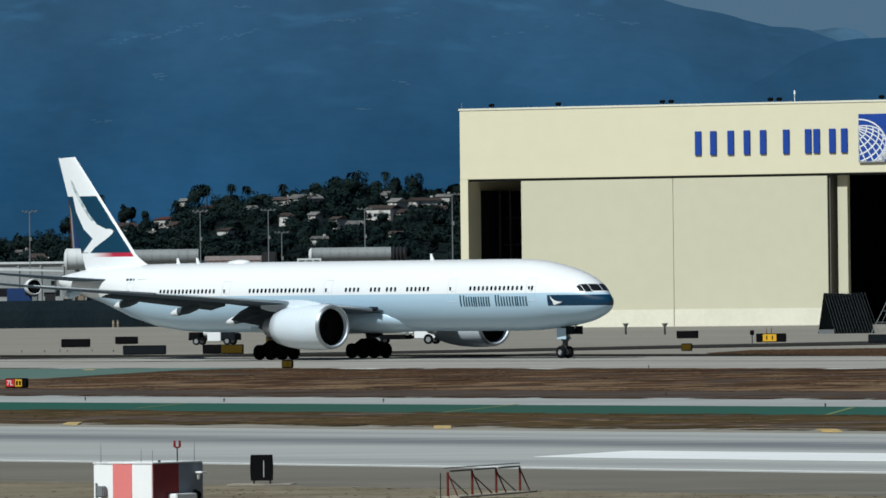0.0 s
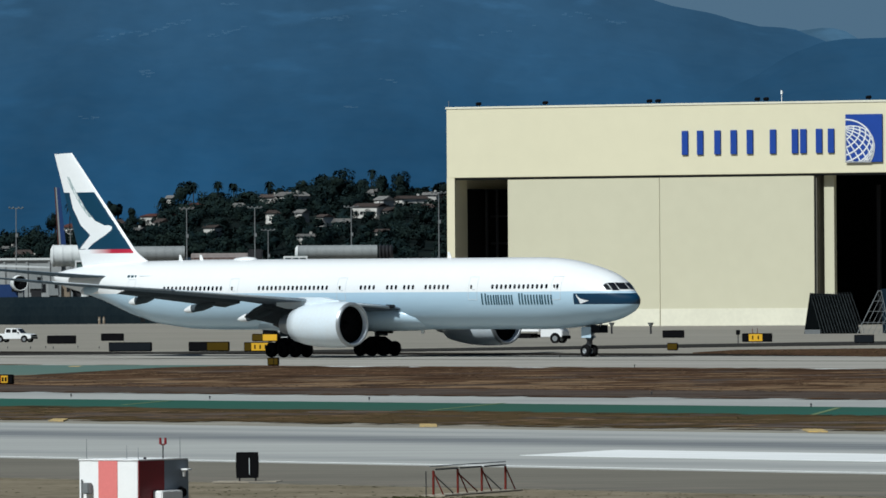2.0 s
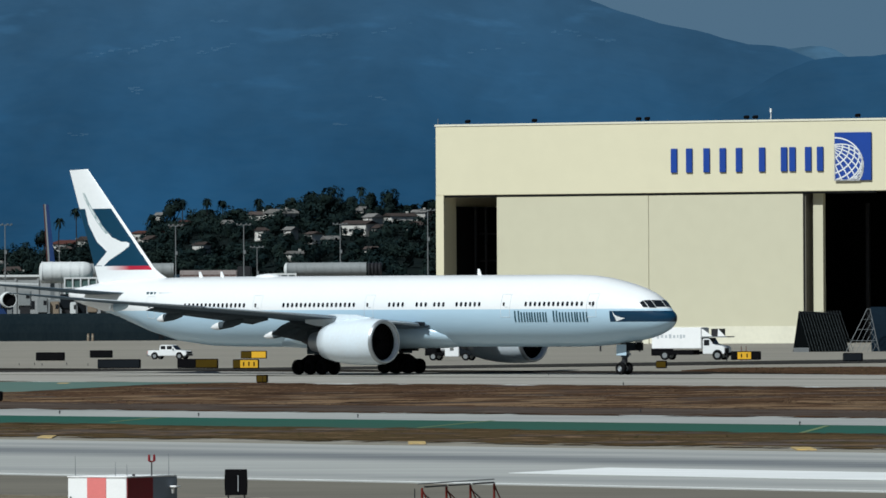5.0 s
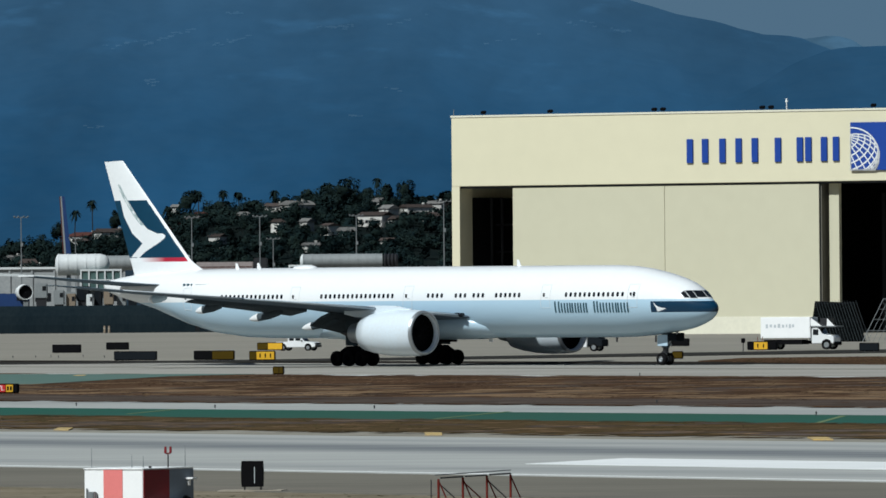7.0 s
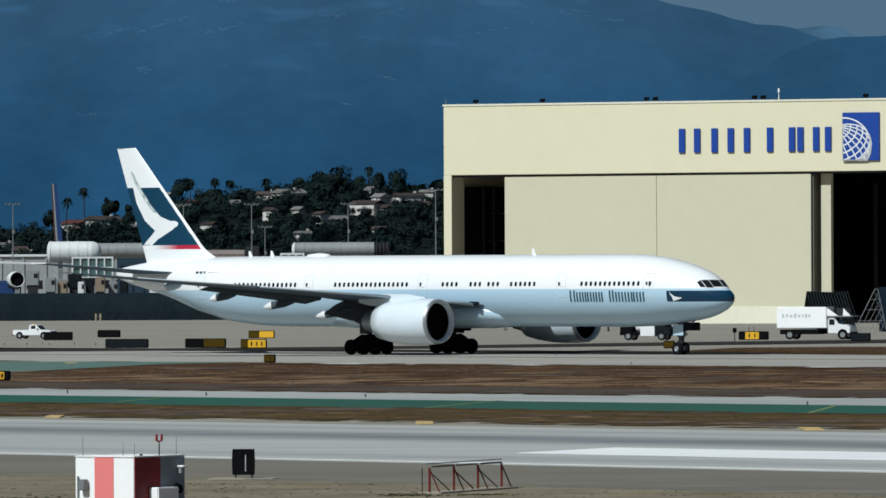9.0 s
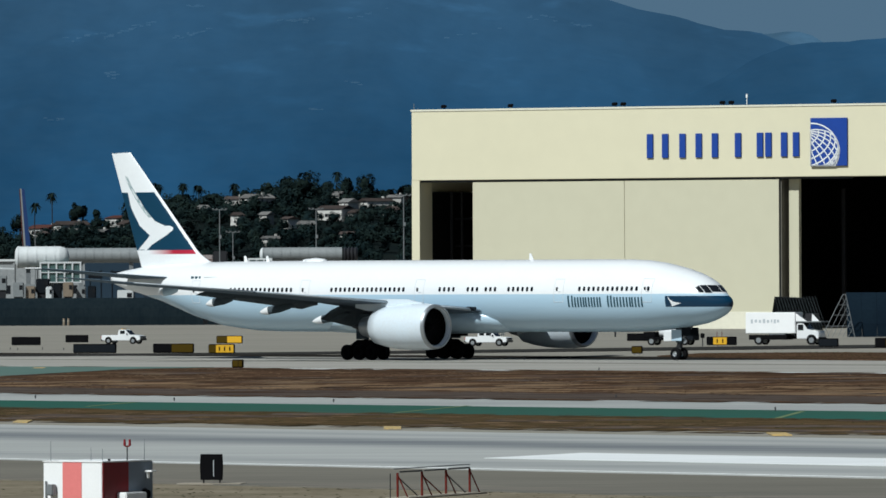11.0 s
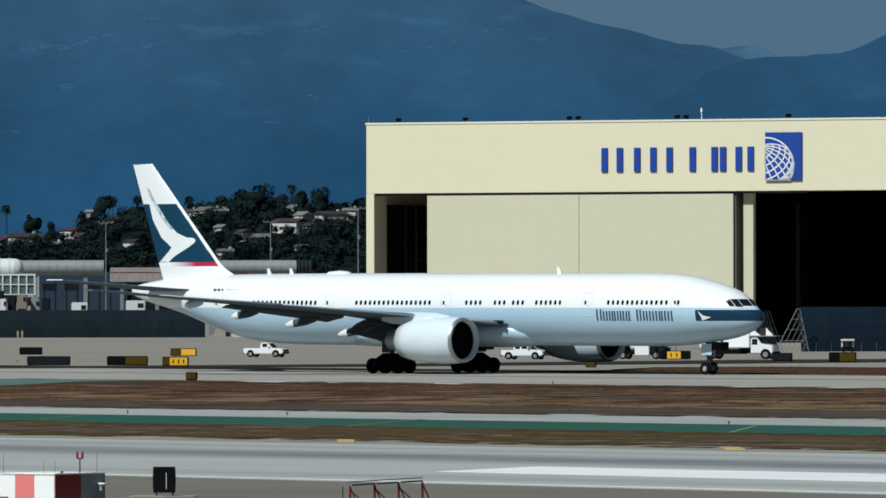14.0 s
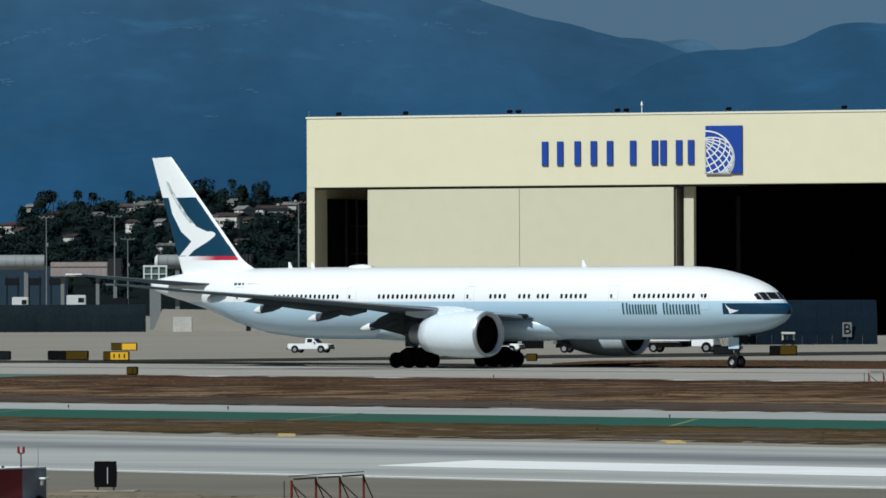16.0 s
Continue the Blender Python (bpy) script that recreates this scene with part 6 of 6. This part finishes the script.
# ground equipment behind the dark fence
for x, y, w, h, mat, nm, cat in ((-65.3, 1462, 5.0, 6.4, M_BLUEBOX, "blue cargo container on a raised loader", "container"), (-31.2, 1442, 3.1, 5.9, M_TUBEWHITE, "white high-lift service truck body", "truck"),
                                 (-56.5, 1466, 4.2, 6.6, M_TUBE, "grey loader with dark gear", "loader"), (-40.5, 1455, 2.6, 5.6, M_TUBEWHITE, "white service van by the gate", "van"),
                                 (-73, 1465, 4.4, 7.0, M_TUBEWHITE, "white cargo loader platform", "loader"), (-24.5, 1450, 2.8, 5.4, M_SLATE, "dark apron tug with a cab", "tug"),
                                 (-60.6, 1456, 2.0, 8.0, M_TUBE, "grey high loader cab by the parked engine", "loader"), (-57.6, 1452, 1.7, 6.9, M_TUBE, "grey baggage cart in a row", "cart"), (-55.7, 1453, 1.5, 6.3, M_TANCART, "tan canvas-sided baggage cart", "cart"),
                                 (-53.8, 1455, 2.1, 7.5, M_SLATE, "dark raised belt loader", "loader"), (-52.6, 1450, 1.0, 6.2, M_TUBEWHITE, "small white cargo bin", "bin"), (-51.3, 1452, 1.3, 6.6, M_SLATE, "dark baggage cart in a row", "cart"),
                                 (-49.6, 1452, 1.6, 6.9, M_TANCART, "tan stacked cargo load", "cargo"), (-47.6, 1454, 1.5, 6.2, M_TUBE, "grey baggage cart in a row", "cart"), (-45.8, 1452, 1.3, 6.3, M_SLATE, "dark baggage cart in a row", "cart")):
    g = thing("ground_equipment", Matrix.Translation((x, y, 0)), nm, cat)
    part("body", boxb((0, 0, h - 1.2), (w, 2.2, 2.4), bevel=0.1), mat, g)
    part("window", boxb((w * 0.25, -1.12, h - 0.8), (w * 0.3, 0.05, 0.7)), M_GLASS, g)
    part("undercarriage", boxb((0, 0, (h - 2.4) / 2 + 0.2), (w * 0.8, 1.8, h - 2.5)), M_DARKMETAL, g)
    for sx in (-0.35, 0.35):
        part("wheel", rodb((w * sx, -1.0, 0.5), (w * sx, -0.7, 0.5), 0.5, 0.5, 14), M_TYRE, g)
intake = thing("parked_engine", Matrix.Translation((-63.2, 1458, 6.6)), "white engine cowl of a parked aircraft, open towards the apron", "engine")
part("cowl", lathe([(0, 1.1), (-0.15, 1.22), (1.5, 1.3), (3.5, 1.0)], 28, Matrix.Rotation(radians(-75), 4, "Z")), M_TUBEWHITE, intake, smooth=True)
part("fan", lathe([(0.3, 0.02), (0.3, 1.11)], 24, Matrix.Rotation(radians(-75), 4, "Z")), M_BLACK, intake)
part("stand", boxb((0, 0.5, -4), (0.8, 0.8, 5.2)), M_GALV, intake)
wingp = thing("parked_wing", Matrix.Translation((-75, 1470, 0)), "pale wing of a parked aircraft above the fence", "wing")
part("wing", loft([[(-12, 0, 9.8), (-12, 4, 9.8), (-12, 4, 10.6), (-12, 0, 10.6)], [(16, 1, 9.0), (16, 2, 9.0), (16, 2, 9.25), (16, 1, 9.25)]]), M_TUBEWHITE, wingp)
part("strut", boxb((-6, 2, 4.8), (1, 1, 9.6)), M_GALV, wingp)


def light_mast(x, y, h):
    m = thing("light_mast", Matrix.Translation((x, y, 0)), "slim grey apron light mast with a crossbar of lamps", "light mast", "apron light masts")
    part("pole", rodb((0, 0, 0), (0, 0, h), 0.13, 0.07), M_GALV, m)
    part("crossbar", boxb((0, 0, h), (2.4, 0.15, 0.12)), M_GALV, m)
    for dx in (-1.1, -0.45, 0.45, 1.1):
        part("lamp_head", boxb((dx, -0.1, h + 0.16), (0.30, 0.3, 0.18), bevel=0.03), M_GALV, m, "grey lamp head")
    part("junction_box", boxb((0.1, -0.2, h - 4.5), (0.4, 0.3, 0.6)), M_GALV, m)


for x, h in ((-92, 18.5), (-65.7, 19.0), (-37.4, 18.7), (-26.1, 18.8), (-10.1, 18.8), (4.2, 20.3)):
    light_mast(x, 1500 if x != 4.2 else 1420, h)
light_mast(-25.5, 1600, 15.6)
light_mast(-62, 1640, 16.2)


# ---------------------------------------------------------------- the wooded hill with houses
def hill_top(x):
    keys = [(-600, 13), (-160, 13.5), (-122, 14.5), (-108, 16.5), (-98, 20.5), (-85, 22), (-76, 23), (-70, 24), (-61, 26), (-40, 26.5), (-25, 30), (-10, 29), (8, 27), (60, 25), (600, 22)]
    for (a, b), (c, d) in zip(keys, keys[1:]):
        if x <= c:
            return b + (d - b) * (x - a) / (c - a)
    return 22


def hill_z(x, y):
    s = min(max((y - 2250) / 400, 0.0), 1.0)
    return 1 + hill_top(x) * s ** 0.9 - max(0.0, y - 2700) * 0.02


def hill():
    bm = bmesh.new()
    nx, ny = 120, 40
    g = [[bm.verts.new((x, y, hill_z(x, y) + 0.7 * noise.noise(Vector((x * 0.05, y * 0.02, 1))) - (1.5 if j == 0 else 0)))
          for x in [-600 + 1200 * i / nx for i in range(nx + 1)]] for j, y in enumerate([2245 + 700 * j / ny for j in range(ny + 1)])]
    for p, q in zip(g, g[1:]):
        for i in range(nx):
            bm.faces.new((p[i], p[i + 1], q[i + 1], q[i]))
    return tagged(part("hillside", bm, M_HILL, smooth=True), "dark scrubby hillside below the houses", "hill", kind="structure")


hill()


def crown_quads(rng, c, rx, rz, n, size, verts, faces, normals):
    """Leaf clumps in an uneven, gappy crown."""
    lobes = [(rng.uniform(-0.55, 0.55), rng.uniform(-0.5, 0.5), rng.uniform(-0.35, 0.6), rng.uniform(0.35, 0.6)) for _ in range(6)]
    for _ in range(n):
        lx, ly, lz, lr = rng.choice(lobes)
        v = Vector((rng.gauss(0, 1), rng.gauss(0, 1), rng.gauss(0, 1))).normalized() * lr * rng.uniform(0.6, 1.05)
        p = Vector((c[0] + (lx + v.x) * rx, c[1] + (ly + v.y) * rx, c[2] + (lz + v.z) * rz))
        round_out = (Vector((lx, ly, lz)) * 0.9 + v.normalized() * 0.45 + Vector((rng.gauss(0, 0.05), rng.gauss(0, 0.05), rng.gauss(0, 0.05)))).normalized()
        normals += [round_out] * 4
        nrm = round_out + Vector((rng.gauss(0, 0.3), rng.gauss(0, 0.3), rng.gauss(0, 0.3)))
        a = nrm.cross(Vector((rng.gauss(0, 1), rng.gauss(0, 1), rng.gauss(0, 1)))).normalized()
        b = nrm.cross(a).normalized()
        s = size * rng.uniform(0.6, 1.4)
        k = len(verts)
        verts += [tuple(p - a * s), tuple(p - b * s * 0.6), tuple(p + a * s), tuple(p + b * s * 0.7)]
        faces.append((k, k + 1, k + 2, k + 3))


def foliage(name, verts, faces, normals):
    """Leaf clumps in one mesh, shaded as the round masses that they make up."""
    me = bpy.data.meshes.new(name)
    me.from_pydata(verts, [], faces)
    me.polygons.foreach_set("use_smooth", [True] * len(me.polygons))
    me.normals_split_custom_set_from_vertices(normals)
    me.materials.append(M_FOLIAGE)
    return new(name, me)


HOUSES = [(-76.0, 2632, 9.2, 2.6), (-62.5, 2651, 2.7, 1.7), (-42.1, 2651, 5.0, 3.6), (-32.8, 2639, 8.3, 2.9), (-13.4, 2558, 8.0, 3.4), (-9.5, 2585, 3.9, 3.9), (1.0, 2627, 8.1, 2.9), (5.1, 2642, 4.1, 3.6), (-38.4, 2570, 1.9, 2.9), (-32.0, 2546, 2.4, 3.2), (-25.9, 2525, 3.2, 1.9), (-18.7, 2504, 3.9, 1.9), (-8.4, 2468, 3.4, 1.7), (-49.1, 2627, 2.5, 1.6), (-65.6, 2630, 3.3, 1.3), (-99.5, 2640, 9.0, 2.2), (-87.3, 2625, 8.6, 2.2), (-71.4, 2662, 1.7, 6.2), (-94.5, 2580, 2.2, 2.4), (-79.5, 2560, 5.0, 1.6), (-73.0, 2590, 3.0, 1.8)]
rng = random.Random(31)
HOUSES += [(rng.uniform(-135, 12), rng.uniform(2400, 2640), rng.uniform(2.2, 5.5), rng.uniform(1.8, 3.0)) for _ in range(11)]


def woods():
    rng = random.Random(12)
    verts, faces, normals = [], [], []
    for _ in range(1020):
        x, y = rng.uniform(-175, 40), rng.uniform(2285, 2680)
        if rng.random() < 0.25:
            y = rng.uniform(2600, 2690)
        r = rng.uniform(2.2, 4.4)
        if any(abs(hx - x) < hw / 2 + r * 0.4 and -3 < hy - 4 - y < 16 for hx, hy, hw, hh in HOUSES):
            continue
        h = rng.uniform(1.7, 3.8)
        if -108 < x < -72 and y > 2540:
            r, h = r * 0.55, h * 0.42
        crown_quads(rng, (x, y, hill_z(x, y) + h * 0.7), r, h, 420, 0.36 if h > 2 else 0.24, verts, faces, normals)
    # shrubs and trees that half hide the houses
    for hx, hy, hw, hh in HOUSES:
        for _ in range(8):
            x, y, r = hx + rng.uniform(-0.65, 0.65) * hw, hy - 4 - rng.uniform(3, 9), rng.uniform(0.8, 1.9)
            crown_quads(rng, (x, y, hill_z(x, y) + r * rng.uniform(0.4, 0.9)), r, r * 1.1, 200, 0.24, verts, faces, normals)
    tagged(foliage("woods", verts, faces, normals), "dense dark trees and shrubs covering the hillside", "trees", kind="stuff")


woods()


def broad_tree(x, y, h, r, seed):
    rng = random.Random(seed)
    t = thing("broad_tree", Matrix.Translation((x, y, hill_z(x, y) - 0.3)), "dark broad-crowned tree on the hill crest", "tree", "trees on the hill crest")
    bm = rodb((0, 0, 0), (0.2, 0, h * 0.5), 0.4, 0.25)
    for k in range(4):
        a = k * 1.6
        rod(bm, (0.2, 0, h * 0.4), (math.cos(a) * r * 0.5, math.sin(a) * r * 0.5, h * 0.75), 0.18, 0.06, 6)
    part("trunk", bm, M_BARK, t, "dark trunk with limbs")
    verts, faces, normals = [], [], []
    crown_quads(rng, (0, 0, h * 0.68), r, h * 0.42, 1100, 0.38, verts, faces, normals)
    foliage("crown", verts, faces, normals).parent = t


for k, (x, h, r) in enumerate(((-21.5, 8.0, 4.6), (-31, 6.2, 3.8), (-3, 8.4, 2.8), (-9, 7.0, 3.0), (-66.5, 9.4, 3.8), (8.5, 7.2, 3.4), (-26, 6.5, 3.4), (-58, 5.8, 3.2), (-48, 6.0, 3.0), (-86.6, 7.6, 2.1), (-40, 6.4, 2.6), (-15, 6.2, 3.2), (3, 5.4, 3.0), (-105.5, 8.8, 2.6), (-82, 4.6, 1.8), (-116, 4.2, 4.0), (-128, 4.2, 4.2), (-89.7, 7.4, 1.5))):
    broad_tree(x, 2640 + (k * 37) % 45, h, r, 30 + k)


def palm(x, y, h, seed):
    rng = random.Random(seed)
    t = thing("palm_tree", Matrix.Translation((x, y, hill_z(x, y) - 0.3)), "tall thin palm tree with a shaggy crown", "palm tree", "palms on the hill crest")
    bend = rng.uniform(-0.4, 0.4)
    bm = bmesh.new()
    for k in range(5):
        rod(bm, (bend * (k / 5) ** 2, 0, h * k / 5), (bend * ((k + 1) / 5) ** 2, 0, h * (k + 1) / 5), 0.19 - 0.015 * k, 0.175 - 0.015 * k)
    part("trunk", bm, M_BARK, t, "slender palm trunk")
    bm = bmesh.new()
    for k in range(60):
        a, e = rng.uniform(0, 6.28), rng.uniform(-0.9, 1.1)
        l = rng.uniform(1.3, 2.2)
        p = Vector((bend, 0, h))
        prev = None
        for j in range(4):
            q = p + Vector((math.cos(a) * math.cos(e), math.sin(a) * math.cos(e), math.sin(e) - 0.28 * j)) * (l * j / 3)
            w = Vector((-math.sin(a), math.cos(a), 0.3)) * (0.2 if j < 3 else 0.03)
            cur = (bm.verts.new(q - w), bm.verts.new(q + w))
            if prev:
                bm.faces.new((prev[0], prev[1], cur[1], cur[0]))
            prev = cur
    part("crown", bm, M_FOLIAGE, t, "shaggy dark fronds")


for k, (x, y, h) in enumerate(((-93.3, 2600, 12.9), (-73, 2650, 6.6), (-98.5, 2600, 10.6), (-64, 2650, 9.0), (-57, 2660, 8.6), (-42, 2670, 8.2), (-52.5, 2670, 8.0), (-125, 2600, 9.0), (-12, 2680, 9.0))):
    palm(x, y, h, 60 + k)


def house(x, y, w, h, turn, roof_mat, seed):
    rng = random.Random(seed)
    s = thing("hill_house", Matrix.Translation((x, y, hill_z(x, y) - 0.6)) @ pose(0, 0, 0, 0, 0, turn), "pale stucco house among the hillside trees", "house", "houses on the hill")
    d = max(4.0, w * 0.8)
    part("wall", boxb((0, d / 2, h / 2), (w, d, h)), M_STUCCO, s)
    r = rng.uniform(0.7, 1.3)
    part("roof", loft([[(-w / 2 - 0.4, -0.4, h), (-w / 2 - 0.4, d + 0.4, h), (-w / 2 - 0.4, d / 2, h + r)], [(w / 2 + 0.4, -0.4, h), (w / 2 + 0.4, d + 0.4, h), (w / 2 + 0.4, d / 2, h + r)]]), roof_mat, s)
    n = max(1, int(w / 2))
    for k in range(n):
        part("window", boxb((-w / 2 + w * (k + 0.5) / n, -0.03, h * 0.55), (0.9, 0.08, 0.9)), M_GLASS, s)
    if w > 4:
        part("chimney", boxb((w * 0.3, d * 0.6, h + r * 0.8), (0.6, 0.6, 1.4)), M_STUCCO, s)
    return s


for k, (x, y, w, h) in enumerate(HOUSES):
    house(x, y - 4, w, max(h, 2.2) + 0.6, (-48, 22, -14, 38, -30)[k % 5], M_ROOFRED if k in (0, 1, 15) else (M_ROOFTILE, M_ROOFGREY)[k % 2], 90 + k)


# ---------------------------------------------------------------- what moves
TAXI = [(0.0, 15.84, 774.0, 47.48), (1.0, 17.67, 773.57, 45.89), (2.0, 19.33, 772.96, 44.73), (3.0, 20.83, 772.23, 43.91), (4.0, 22.17, 771.45, 43.36),
        (5.0, 23.37, 770.65, 43.01), (6.0, 24.45, 769.83, 42.8), (7.0, 25.46, 769.0, 42.68), (8.0, 26.45, 768.15, 42.61), (9.0, 27.49, 767.23, 42.57),
        (10.0, 28.65, 766.19, 42.54), (11.0, 30.01, 764.97, 42.5), (12.0, 31.67, 763.49, 42.46), (13.0, 33.72, 761.65, 42.42), (14.0, 36.25, 759.35, 42.41),
        (15.0, 39.38, 756.46, 42.44), (16.0, 43.22, 752.84, 42.57)]


def rolled(t):
    """The way rolled by the airliner until t seconds."""
    s = 0.0
    for (t0, x0, y0, _), (t1, x1, y1, _) in zip(TAXI, TAXI[1:]):
        d = math.hypot(x1 - x0, y1 - y0)
        if t <= t1:
            return s + d * (t - t0) / (t1 - t0)
        s += d
    return s


def road(x):
    """The service road's place and heading at sideways place x."""
    s = min(max((x + 12) / 26, 0.0), 1.0)
    k = 1 - 0.0435 * s * s * (3 - 2 * s)
    return (x * k, (988 + max(0.0, -10 - x) * 0.85) * k, 0.055), -22.0


DRIVES = [
    (box_truck_v, [(0, -2.5), (1.5, 9.3), (3.5, 21.9), (4.0, 24.9), (5.2, 33.0), (6.5, 39.9), (7.0, 41.8), (8.0, 43.9), (9.0, 44.5), (12, 44.6), (16, 44.6)]),
    (crew_pickup, [(0, -57.5), (1.5, -47.9), (4.0, -32.2), (6.5, -16.1), (8.0, -7.1), (10.0, 6.5), (11.5, 14.4), (12.5, 17.8), (13.0, 19.1), (14.5, 22.0), (16, 25.0)]),
    (work_pickup, [(0, -101), (4.5, -70), (8.5, -44.9), (9.0, -42.1), (11.5, -24.4), (12.5, -17.1), (13.5, -10.2), (14.5, -4.1), (15.3, 1.0), (16, 4.2)]),
    (tank_truck, [(0, -23.5), (1.0, -18.5), (2.5, -11.0), (5.0, 5.5), (7.5, 19.8), (8.0, 21.6), (9.0, 26.0), (10.5, 31.0), (12.5, 33.6), (16, 34.0)])]


def motions():
    for v, rows in DRIVES:
        walk(v, [(t, Matrix.Translation(road(x)[0]) @ pose(0, 0, 0, 0, 0, road(x)[1])) for t, x in rows])
    walk(airliner, [(t, pose(x, y, 0.06, 0, 0, -a)) for t, x, y, a in TAXI])
    for w, r in wheels:
        at = w.location.copy()
        walk(w, [(k * 0.2, Matrix.Translation(at) @ Matrix.Rotation(rolled(k * 0.2) / r, 4, "Y")) for k in range(81)])


motions()
